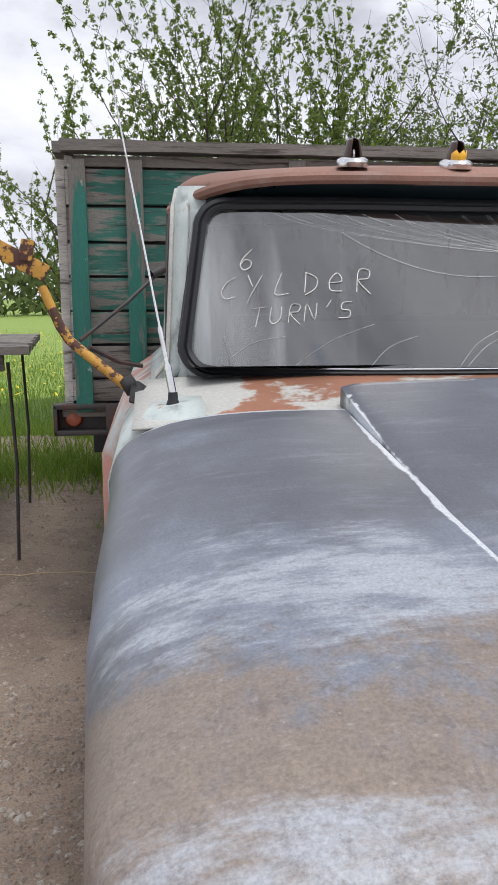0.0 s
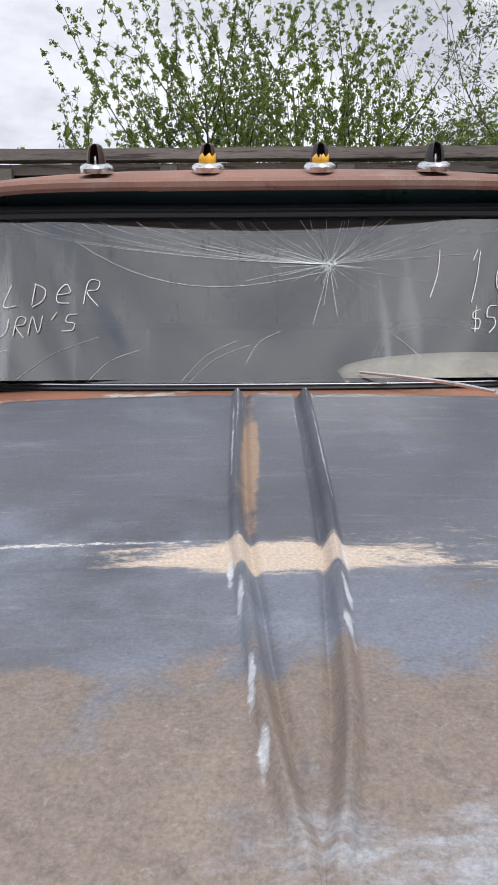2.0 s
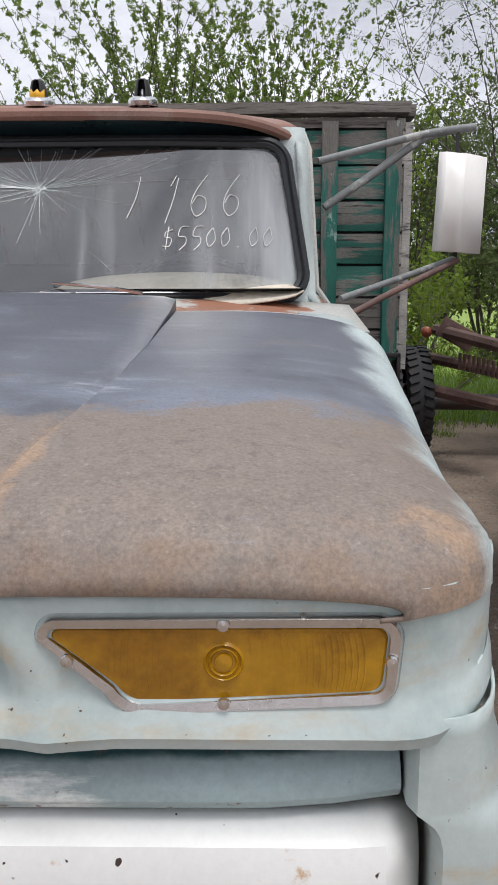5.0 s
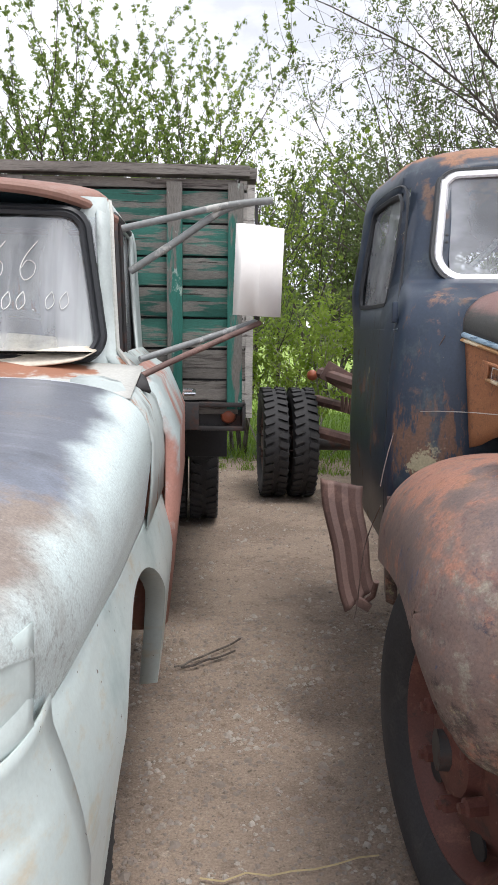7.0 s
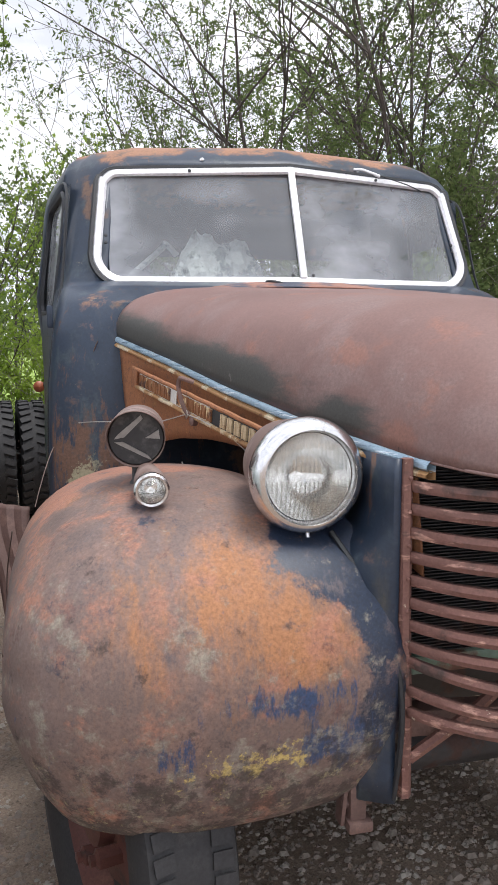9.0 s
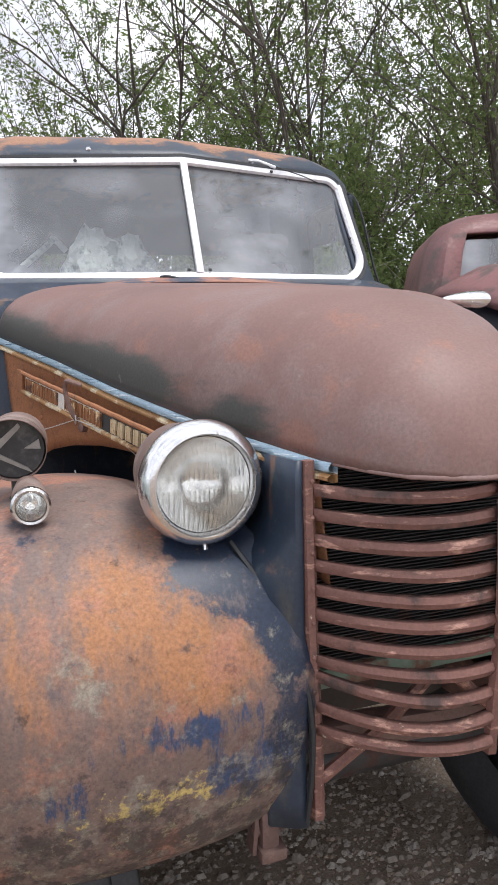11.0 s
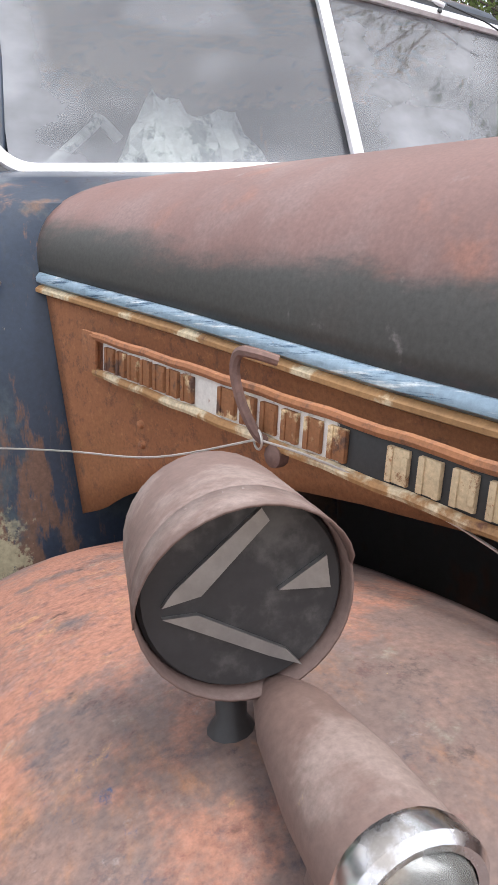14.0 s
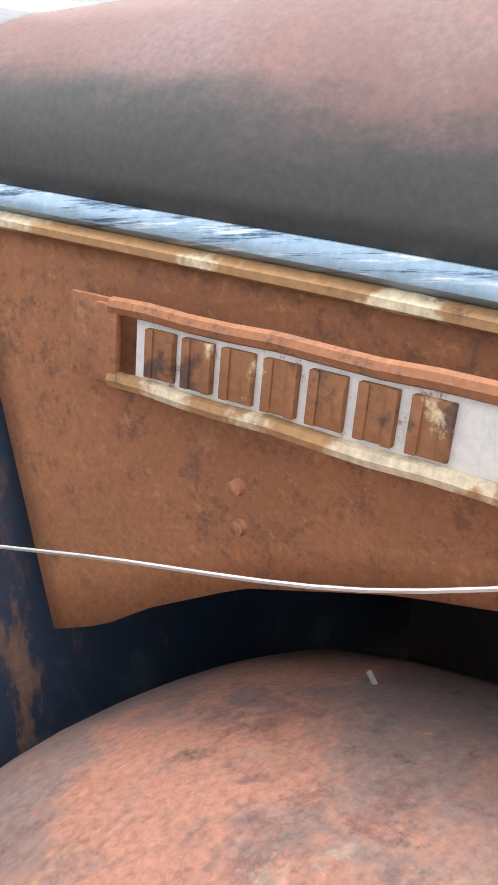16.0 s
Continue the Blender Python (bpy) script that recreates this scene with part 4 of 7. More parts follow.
def cab_a(bm, what):
    rows = cab_a_rings()
    n = len(rows[0])

    def keep(i, j):
        z = (CAB_A[i][0] + CAB_A[i + 1][0]) / 2
        front = j < 10
        if front and z < 1.84 and z > 1.38:
            return False
        if front and 1.0 < z < 1.39:
            return False
        xm = rows[i][j][0]
        ym = (rows[i][j][1] + rows[i][(j + 1) % n][1]) / 2
        side = abs(rows[i][j][0]) > .84 and abs(rows[i][(j + 1) % n][0]) > .84
        if side and 1.385 < z < 1.80 and 2.16 < ym < 2.74:
            return False
        kind = "roof" if z > 1.846 else "door" if side and z < 1.345 else "shell"
        return kind == what
    vs = sheet(bm, rows, closed=True, keep=keep)
    if what == "roof":
        bm.faces.new(vs[-1])
    bmesh.ops.delete(bm, geom=[v for v in bm.verts if not v.link_faces], context="VERTS")


part("cab_shell", make(cab_a, "shell"), pillar_paint, truck_a, "weathered pale pillars streaked with rust", solid=.012)
part("roof", make(cab_a, "roof"), roof_paint, truck_a, "rust brown faded cab roof", solid=.01)
for side_sign in (-1, 1):
    bm = make(cab_a, "door")
    bmesh.ops.delete(bm, geom=[v for v in bm.verts if v.co.x * side_sign < 0], context="VERTS")
    part("door", bm, door_paint, truck_a, "pale door faded to pink primer", solid=.01)


def visor(bm):
    xs = np.linspace(-.885, .885, 50)
    rows = []
    for dz, dy in ((1.868, -.012), (1.858, -.034), (1.848, -.036), (1.838, -.022), (1.830, .004), (1.822, .022), (1.815, .034)):
        rows.append([(x, 1.985 + .13 * (abs(x) / .885) ** 4 + dy + (.10 - .0) * (abs(x) / .885) ** 10, dz - .05 * (abs(x) / .885) ** 8 * (1.6 if dz > 1.84 else .6)) for x in xs])
    sheet(bm, rows)


part("visor", make(visor), teal_paint, truck_a, "dark teal header above the windscreen", solid=.004)
bm = bmesh.new()
tube(bm, curve_pts([(x, 1.945 + .13 * (abs(x) / .885) ** 4 + .10 * (abs(x) / .885) ** 10, 1.858 - .06 * (abs(x) / .885) ** 8) for x in np.linspace(-.89, .89, 24)], 3), .016, 8)
part("drip_rail", bm, roof_paint, truck_a)


def screen_edge(g):
    pts = []
    for cx, cz, a0 in ((.755, 1.735, 90), (.80, 1.445, 0), (-.80, 1.445, -90), (-.755, 1.735, -180)):
        for k in range(8):
            a = radians(a0 - 90 * k / 7)
            r = .055 + g
            x, z = cx + r * math.cos(a), cz + r * math.sin(a)
            pts.append((x, z))
    out = []
    for i, (x, z) in enumerate(pts):
        x2, z2 = pts[(i + 1) % len(pts)]
        m = 10 if abs(x2 - x) > .3 else 1
        out += [(x + (x2 - x) * k / m, z + (z2 - z) * k / m) for k in range(m)]
    return out


def gasket(bm):
    rows = []
    for g, dy in ((-.006, .006), (-.004, -.010), (.006, -.016), (.011, -.010), (.016, -.015), (.026, -.010), (.030, .012)):
        rows.append([(x, screen_y(x, z) + dy, z) for x, z in screen_edge(g)])
    sheet(bm, rows, closed=True)


screen = part("windscreen", make(gasket), rubber, truck_a, "black rubber gasket round a cracked windscreen")


def pane(bm):
    xs = np.linspace(-.853, .853, 44)
    sheet(bm, [[(x, screen_y(x, z) + .002, z) for x in xs] for z in np.linspace(1.392, 1.788, 13)])


glass_pane = part("pane", make(pane), glass_a, screen, "dusty curved glass", face=(0, -1, .3))
glass_pane.visible_shadow = False
# opaque dark strip behind the glass draws the visor's reflection along its top
bm = bmesh.new()
sheet(bm, [[(x, screen_y(x, z) + .009, z) for x in np.linspace(-.80, .80, 40)] for z in (1.746, 1.77, 1.795)])
part("visor_reflection_strip", bm, teal_paint, screen, "dark strip drawn for the visor's reflection along the top of the glass")
bm = bmesh.new()
tube(bm, [(x, screen_y(x, 1.392) - .014, 1.3935) for x in np.linspace(-.79, .79, 40)], .0022, 5)
part("chrome_bead", bm, chrome, screen)

# handwriting on the glass
STROKES = {
    "6": [(.7, 1), (.25, .6), (.1, .25), (.35, 0), (.7, .15), (.7, .42), (.35, .5), (.15, .3)],
    "C": [(.75, .95), (.35, .75), (.1, .3), (.35, 0), (.8, .1)],
    "Y": [(.0, 1), (.3, .5), None, (.75, 1), (.3, .2), (.1, -.25)],
    "L": [(.35, 1), (.1, .1), (.8, .12)],
    "D": [(.25, 1), (.25, .1), None, (.2, 1), (.8, .75), (.8, .3), (.3, .0)],
    "E": [(.0, .45), (.75, .55), (.5, .9), (.15, .6), (.2, .15), (.8, .1)],
    "R": [(.2, 0), (.25, .95), (.8, .95), (.75, .6), (.25, .5), (.95, -.1)],
    "T": [(.0, .9), (.9, 1), None, (.45, .95), (.35, -.1)],
    "U": [(.1, .9), (.1, .2), (.4, 0), (.75, .3), (.75, .95)],
    "N": [(.1, 0), (.15, .95), (.75, .1), (.8, 1)],
    "'": [(.6, 1.1), (.35, .7)],
    "S": [(.85, .95), (.3, .9), (.25, .55), (.8, .45), (.75, .1), (.1, .05)],
    "1": [(.6, 1), (.5, .5), (.2, 0)],
    "9": [(.75, 1), (.55, .75), None, (.85, .95), (.7, .4), (.45, -.15)],
    "$": [(.75, .85), (.3, .75), (.3, .5), (.75, .45), (.7, .1), (.2, .1), None, (.45, 1), (.45, -.05)],
    "5": [(.85, 1), (.3, .95), (.2, .55), (.7, .5), (.8, .2), (.4, -.1)],
    "0": [(.5, .9), (.15, .5), (.4, .05), (.8, .35), (.55, .9)],
    ".": [(.4, .05), (.5, .0)],
}


def scrawl(text, x, z, w, h, step, slope=0.0):
    for i, ch in enumerate(text):
        bm = bmesh.new()
        run = []
        for p in STROKES.get(ch, []) + [None]:
            if p is None:
                if len(run) > 1:
                    tube(bm, curve_pts(run, 4), .0013, 4)
                run = []
            else:
                px, pz = x + i * step + p[0] * w + (p[1] - .5) * .008, z + slope * i + p[1] * h
                run.append((px, screen_y(px, pz) - .0015, pz))
        part("scrawl", bm, chalk, screen, "white paint-marker handwriting")


scrawl("6", -.725, 1.632, .042, .052, 1)
scrawl("CYLDER", -.775, 1.560, .048, .056, .066, .0035)
scrawl("TURN'S", -.70, 1.497, .038, .044, .042, .003)
scrawl("1966", .385, 1.588, .062, .112, .086, .003)
scrawl("$5500.00", .485, 1.508, .036, .058, .038, .001)


def cracks(bm):
    rnd = random.Random(5)
    cx, cz = .155, 1.668

    def line(pts, r):
        pts = [(x, screen_y(x, z) - .0008, z) for x, z in pts if 1.394 < z < 1.786 and abs(x) < .84]
        if len(pts) > 2:
            tube(bm, pts, r, 3)
    # long cracks that leave the impact sideways and bend up to the top edge
    for k in range(46):
        xe = -.62 + 1.25 * k / 45 + rnd.gauss(0, .02)
        f, out = rnd.uniform(.35, .7), rnd.choice((1.0, 1.0, .75, .5))
        q = []
        for i in range(12):
            t = out * i / 11 + .02
            x = cx + (xe - cx) * (1 - (1 - t) ** (1.0 + f))
            z = cz + (1.786 - cz) * t ** (1.0 + .55 * f * min(1, abs(xe - cx) / .35))
            q.append((x, z))
        line(q, rnd.uniform(.00012, .00032))
    for k in range(54):
        a, ln = rnd.uniform(0, 2 * math.pi), rnd.uniform(.02, .12) if k % 4 else rnd.uniform(.12, .30)
        bend = rnd.uniform(-.2, .2)
        line([(cx + d * 1.2 * math.cos(a + bend * d), cz + d * .8 * math.sin(a + bend * d)) for d in np.linspace(.008, ln, 6)], rnd.uniform(.0002, .00045))
    line([(cx - .62 * t, cz - .015 - .05 * math.sin(t * 2.6) + .10 * t * t * t) for t in np.linspace(.02, 1, 14)], .0004)
    # slanting scratches low on the glass
    for x0, z0, x1, z1 in ((-.60, 1.40, -.40, 1.50), (-.42, 1.40, -.30, 1.47), (-.20, 1.40, -.07, 1.49), (-.18, 1.40, -.04, 1.48), (-.05, 1.44, .03, 1.51), (.30, 1.50, .36, 1.45), (-.75, 1.42, -.62, 1.47)):
        tube(bm, curve_pts([(x, screen_y(x, z) - .0008, z) for x, z in ((x0, z0), ((x0 + x1) / 2 - .01, (z0 + z1) / 2 + .01), (x1, z1))], 4), .0005, 3)


part("crack", make(cracks), crack_white, screen, "radiating white cracks from an impact")
bm = bmesh.new()
rnd = random.Random(9)
for k in range(90):
    a, d = rnd.uniform(0, 6.28), abs(rnd.gauss(0, .011))
    x, z = .155 + d * math.cos(a), 1.668 + d * math.sin(a)
    box(bm, (x, screen_y(x, z) - .001, z), (rnd.uniform(.001, .004), .001, rnd.uniform(.001, .004)), Matrix.Rotation(rnd.uniform(0, 3), 4, "Y"))
part("impact", bm, crack_white, screen)
bm = bmesh.new()
wp = curve_pts([(.213, 1.80, 1.418), (.30, 1.755, 1.412), (.40, 1.70, 1.402), (.47, 1.62, 1.392)], 6)
tube(bm, wp, [.0035] * 4 + [.0045] * (len(wp) - 4), 6)
part("wiper", bm, chrome, truck_a, "bent bare metal wiper arm")
# cowl strip
def cowl_front(x):
    return 1.58 - .062 * min(1, max(0, (abs(x) - .5) / .06))


bm = bmesh.new()
sheet(bm, [[(x, cowl_front(x) + t * (screen_y(x, 1.385) - .01 - cowl_front(x)), 1.352 - .027 * (1 - t) * min(1, max(0, (abs(x) - .5) / .06)) + .006 * t - .02 * (abs(x) / .98) ** 4 + .02 * t) for x in np.linspace(-.99, .99, 40)] for t in np.linspace(0, 1, 6)])
part("cowl", bm, cowl_paint, truck_a, "rust red cowl below the windscreen", solid=.004)
for s in (-1, 1):
    bm = bmesh.new()
    sheet(bm, [[(s * .84, y, 1.342 - .040 * (y < 1.55)), (s * .90, y, 1.340 - .045 * (y < 1.55)), (s * .95, y, 1.330 - .05 * (y < 1.55)), (s * .99, y, 1.305 - .05 * (y < 1.55)), (s * 1.02, y, 1.265 - .03 * (y < 1.55)), (s * 1.04, y, 1.2), (s * (1.04 + .02 * (y - 1.6)), y, 1.1), (s * (1.03 + .03 * (y - 1.6)), y, .99)] for y in (1.518, 1.595, 1.7, 1.8, 1.9, 2.02)])
    part("cowl_side", bm, pillar_paint, truck_a, solid=.004)
for s in (-1, 1):
    bm = bmesh.new()
    rows = []
    for z in np.linspace(1.34, 1.85, 12):
        yb = lerp_table([(q[0], q[2]) for q in CAB_A], z)
        rows.append([(s * .80, screen_y(.80, z) + .022, z), (s * .855, screen_y(.855, z) + .016, z), (s * .872, screen_y(.857, z) + .024, z), (s * lerp_table([(q[0], q[1] - .004) for q in CAB_A], z), yb + .05, z)])
    sheet(bm, rows)
    part("pillar", bm, pillar_paint, truck_a, "pale windscreen pillar with a rust edge", solid=.004)
    bm = bmesh.new()
    tube(bm, [(s * (lerp_table([(q[0], q[1]) for q in CAB_A], z) + .004), lerp_table([(q[0], q[2]) for q in CAB_A], z) + .045, z) for z in np.linspace(1.35, 1.85, 10)], .008, 6)
    part("pillar_edge", bm, cowl_paint, truck_a, "rust brown pillar edge")
# cab inside
bm = bmesh.new()
box(bm, (0, 2.75, 1.15), (1.75, .35, .7), bevel=.06)
part("bench_seat", bm, inside, truck_a, "dark bench seat")
bm = bmesh.new()
sheet(bm, [[(x, 1.96 + t * .25, 1.385 - .03 * t) for x in np.linspace(-.86, .86, 12)] for t in np.linspace(-.6, 1, 4)])
part("dashboard", bm, inside, truck_a)
bm = bmesh.new()
sheet(bm, [[(x, 1.885 + .10 * t, 1.40 + .048 * t * (1 - ((x - .52) / .34) ** 2) ** .5 if abs(x - .52) < .34 else 1.395) for x in np.linspace(.181, .859, 30)] for t in (-.9, 0, .6, 1.0)])
part("instrument_hood", bm, beige, truck_a, "beige painted instrument hood", solid=.004)
bm = bmesh.new()
sw = axis_to((.52, 2.22, 1.40), (0, -.55, .80))
tube(bm, [sw @ Vector((.20 * math.cos(a), .20 * math.sin(a), 0)) for a in np.linspace(0, 2 * math.pi, 40)], .012, 8)
part("steering_wheel", bm, grey_pipe, truck_a, "pale thin steering wheel rim")
# cab side windows
for s in (-1, 1):
    bm = bmesh.new()
    sheet(bm, [[(s * (.885 - .01 * (z - 1.39) / .4), y, z) for y in (2.14, 2.4, 2.76)] for z in (1.37, 1.6, 1.81)])
    part("side_window", bm, glass_side, truck_a, "dusty cab side glass", face=(s, 0, 0))
    bm = bmesh.new()
    tube(bm, [(s * .905, 2.28, 1.385), (s * .892, 2.29, 1.80)], .010, 6)
    tube(bm, curve_pts([(s * .905, 2.10, 1.39), (s * .897, 2.13, 1.6), (s * .886, 2.18, 1.79), (s * .884, 2.3, 1.815), (s * .884, 2.7, 1.815)], 4), .013, 6)
    part("window_frame", bm, dark_metal, truck_a)

# marker lamps on the roof
for k, (x, m1, m2) in enumerate(((-.421, brown_lens, None), (-.142, amber_bright, brown_lens), (.138, amber_bright, dark_metal), (.425, dark_metal, None))):
    base = axis_to((x, 2.045, 1.912), (0, -.16, 1))
    bm = bmesh.new()
    rows = []
    for rr, hh in ((.040, -.014), (.042, -.002), (.039, .005), (.030, .010), (0.004, .011)):
        rows.append([base @ Vector((rr * math.cos(a) * .98, rr * 1.5 * math.sin(a), hh)) for a in np.linspace(0, 2 * math.pi, 24, endpoint=False)])
    sheet(bm, rows, closed=True)
    ml = part("marker_lamp", bm, chrome, truck_a, "broken roof marker lamp on a chrome foot")

    def shell(bm, lo, hi):
        rows = []
        for t in np.linspace(0, 1, 8):
            w = .023 * (1 - .35 * t ** 2)
            rows.append([base @ Vector((w * math.cos(a), w * 1.5 * math.sin(a), .006 + .045 * t)) for a in np.linspace(radians(lo), radians(hi), 18)])
        rows.append([base @ Vector((.3 * .023 * math.cos(a), .3 * .023 * math.sin(a), .056)) for a in np.linspace(radians(lo), radians(hi), 18)])
        sheet(bm, rows)
    part("lens", make(shell, -60, 240), m1, ml, solid=.002)
    if m2:
        bm = bmesh.new()
        rows = []
        for j, a in enumerate(np.linspace(radians(-150), radians(-30), 9)):
            top = .030 if m2 == brown_lens else .024
            rows.append([base @ Vector((.0235 * math.cos(a), .0235 * 1.5 * math.sin(a), h)) for h in (.006, .006 + (top + .008 * ((j * 7) % 3)) * .6)])
        sheet(bm, rows)
        part("lens_shard", bm, amber_bright, ml, "broken yellow amber lens", solid=.002)
        for o in ml.children:
            if o.name.startswith("lens") and "shard" not in o.name:
                o.data.materials[0] = m2
    bm = bmesh.new()
    lathe(bm, [(.007, .01), (.008, .02), (.005, .028), (0, .03)], base @ Matrix.Translation((0, -.008, 0)), 10)
    part("bulb", bm, chrome, ml)

# aerial
bm = bmesh.new()
lathe(bm, [(.0, .062), (.010, .06), (.011, .045), (.016, .03), (.024, .012), (.026, 0), (0, -.004)], pose(-.906, 1.632, 1.305), 16)
ant = part("aerial", bm, rubber, truck_a, "thin metal aerial on a black rubber foot")
bm = bmesh.new()
d0, d1 = Vector((-.906, 1.632, 1.36)), Vector((-1.056, 2.0, 2.22))
tube(bm, [d0, d0.lerp(d1, .07), d0.lerp(d1, .071), d0.lerp(d1, .16), d0.lerp(d1, .165), d0.lerp(d1, .6), d1], [.0085, .0085, .0055, .005, .0026, .002, .0014], 8)
part("mast", bm, chrome, ant)
# kerb-side mirror bracket, broken
bm = bmesh.new()
tube(bm, [(-1.008, 1.86, 1.352), (-1.10, 1.88, 1.425), (-1.146, 1.9, 1.462), (-1.166, 1.9, 1.495), (-1.205, 1.9, 1.59)], [.013, .012, .012, .012, .011], 10)
mb = part("mirror_bracket", bm, yellow_rust, truck_a, "rusty yellow broken mirror bracket")
bm = bmesh.new()
box(bm, (-1.262, 1.9, 1.655), (.16, .008, .042), Matrix.Rotation(radians(28), 4, "Y"), .004)
box(bm, (-1.235, 1.9, 1.672), (.03, .02, .05), Matrix.Rotation(radians(10), 4, "Y"), .003)
part("mirror_stub", bm, yellow_rust, mb)
bm = bmesh.new()
sheet(bm, [[(-1.0, 1.84, 1.36), (-.985, 1.86, 1.365), (-.965, 1.87, 1.35)], [(-1.005, 1.80, 1.325), (-.985, 1.79, 1.32), (-.955, 1.80, 1.318)]])
lathe(bm, [(.019, -.015), (.021, 0), (.019, .015), (0, .017)], axis_to((-1.005, 1.86, 1.356), (1, 0, .5)), 14)
part("foot", bm, dark_metal, mb, solid=.006)
bm = bmesh.new()
tube(bm, [(-1.12, 1.9, 1.462), (-1.01, 1.97, 1.55), (-.925, 2.06, 1.63)], .0055, 6)
tube(bm, [(-1.10, 1.9, 1.445), (-1.03, 1.95, 1.405), (-.975, 1.98, 1.392)], .006, 6)
lathe(bm, [(.012, -.02), (.012, .02), (0, .022)], axis_to((-.93, 2.05, 1.63), (1, .5, .5)), 10)
part("stay", bm, dark_metal, mb)
# road-side mirror on its tubular frame
tl, tr, br, bl = Vector((1.265, 2.139, 1.789)), Vector((1.417, 2.236, 1.785)), Vector((1.409, 2.232, 1.507)), Vector((1.257, 2.150, 1.512))
bm = bmesh.new()
nrm = (tr - tl).cross(bl - tl).normalized()
if nrm.y > 0:
    nrm = -nrm
rows = []
for t, d in ((0, .0), (.04, .022), (.30, .030), (.36, .040), (.90, .028), (1, 0)):
    rows.append([tl.lerp(tr, t) + nrm * d, tl.lerp(tr, t).lerp(bl.lerp(br, t), .5) + nrm * d, bl.lerp(br, t) + nrm * d])
sheet(bm, rows)
mm = part("mirror", bm, mirror_white, truck_a, "tall white mirror shell on tubular arms", solid=.006)
bm = bmesh.new()
sheet(bm, [[tl + (tr - tl) * t - nrm * .004 for t in (.02, .98)], [bl + (br - bl) * t - nrm * .004 for t in (.02, .98)]])
part("mirror_glass", bm, lamp_mirror, mm)
tip, low = Vector((1.33, 2.20, 1.865)), Vector((1.335, 2.20, 1.492))
for pts, r in (([(.915, 2.13, 1.765), (1.05, 2.15, 1.80), (1.22, 2.18, 1.845), tip], .011), ([(.935, 2.16, 1.64), (1.08, 2.17, 1.735), (1.2, 2.19, 1.82), (1.28, 2.2, 1.855), tip + Vector((.05, 0, .004))], .012), ([(.975, 2.02, 1.375), (1.15, 2.12, 1.43), low], .010), ([(.99, 1.88, 1.335), (1.10, 1.98, 1.385), low + Vector((.01, 0, -.004))], .009)):
    bm = bmesh.new()
    tube(bm, curve_pts(pts, 5), r, 10)
    part("arm", bm, grey_pipe if r > .0095 else brown_steel, mm)
bm = bmesh.new()
tube(bm, [tip, tip - Vector((0, 0, .08))], .006, 6)
part("clamp", bm, dark_metal, mm)
bm = bmesh.new()
tube(bm, [low - Vector((0, 0, .012)), low + Vector((0, 0, .03))], .009, 8)
part("clamp", bm, dark_metal, mm)
bm = bmesh.new()
sheet(bm, [[(.985, 1.86, 1.345), (1.0, 1.885, 1.33)], [(.94, 1.78, 1.325), (1.02, 1.80, 1.295)]])
part("foot", bm, dark_metal, mm, solid=.008)
bm = bmesh.new()
tube(bm, [(1.09, 2.62, 1.22), (1.13, 2.64, 1.22), (1.13, 2.74, 1.225), (1.09, 2.76, 1.225)], .008, 8)
part("door_handle", bm, chrome, truck_a)

# wheels, frame
for s in (-1, 1):
    wheel("tyre", pose(s * .835, 1.28, .46, 0, 0, 0 if s > 0 else 180), .46, .20, truck_a, grey_pipe, 48)
    for x in (.955, 1.19) if s > 0 else (-1.19, -.955):
        wheel("tyre", pose(x - .005, 5.62, .478, 0, 0, 0 if s > 0 else 180), .478, .215, truck_a, dark_metal, 40)
for s in (-1, 1):
    bm = bmesh.new()
    box(bm, (s * .42, 3.6, .82), (.08, 6.0, .2), bevel=.01)
    part("chassis_rail", bm, dark_metal, truck_a)
for y in (1.28, 5.62):
    bm = bmesh.new()
    tube(bm, [(-.95, y, .46), (.95, y, .46)], .06, 10)
    part("axle", bm, dark_metal, truck_a)

# wooden grain box: planks, posts, cap rail, steel frame
X0, X1, Y0, Y1 = -1.268, 1.345, 3.26, 6.9
EDGES = (1.135, 1.234, 1.375, 1.514, 1.651, 1.786, 1.929, 2.075, 2.125)


def weathered(bm, c, s, seed, bev=.006):
    """A plank with uneven worn edges."""
    rnd2 = random.Random(seed)
    n = max(3, int(max(s) / .12))
    ax = max(range(3), key=lambda i: s[i])
    o1, o2 = [i for i in range(3) if i != ax]
    rows = []
    for k in range(n + 1):
        p = -s[ax] / 2 + s[ax] * k / n
        row = []
        for a, b in ((-1, -1), (-.9, -1), (.9, -1), (1, -1), (1, 1), (-1, 1)):
            q = [0, 0, 0]
            q[ax] = p
            q[o1] = a * s[o1] / 2 + rnd2.uniform(-1, 1) * .0015
            q[o2] = b * s[o2] / 2 * (1 if abs(a) < 1 else .96) + rnd2.uniform(-1, 1) * .002
            row.append(Vector(q) + Vector(c))
        rows.append(row)
    vs = sheet(bm, rows, closed=True)
    bm.faces.new(vs[0])
    bm.faces.new(vs[-1])


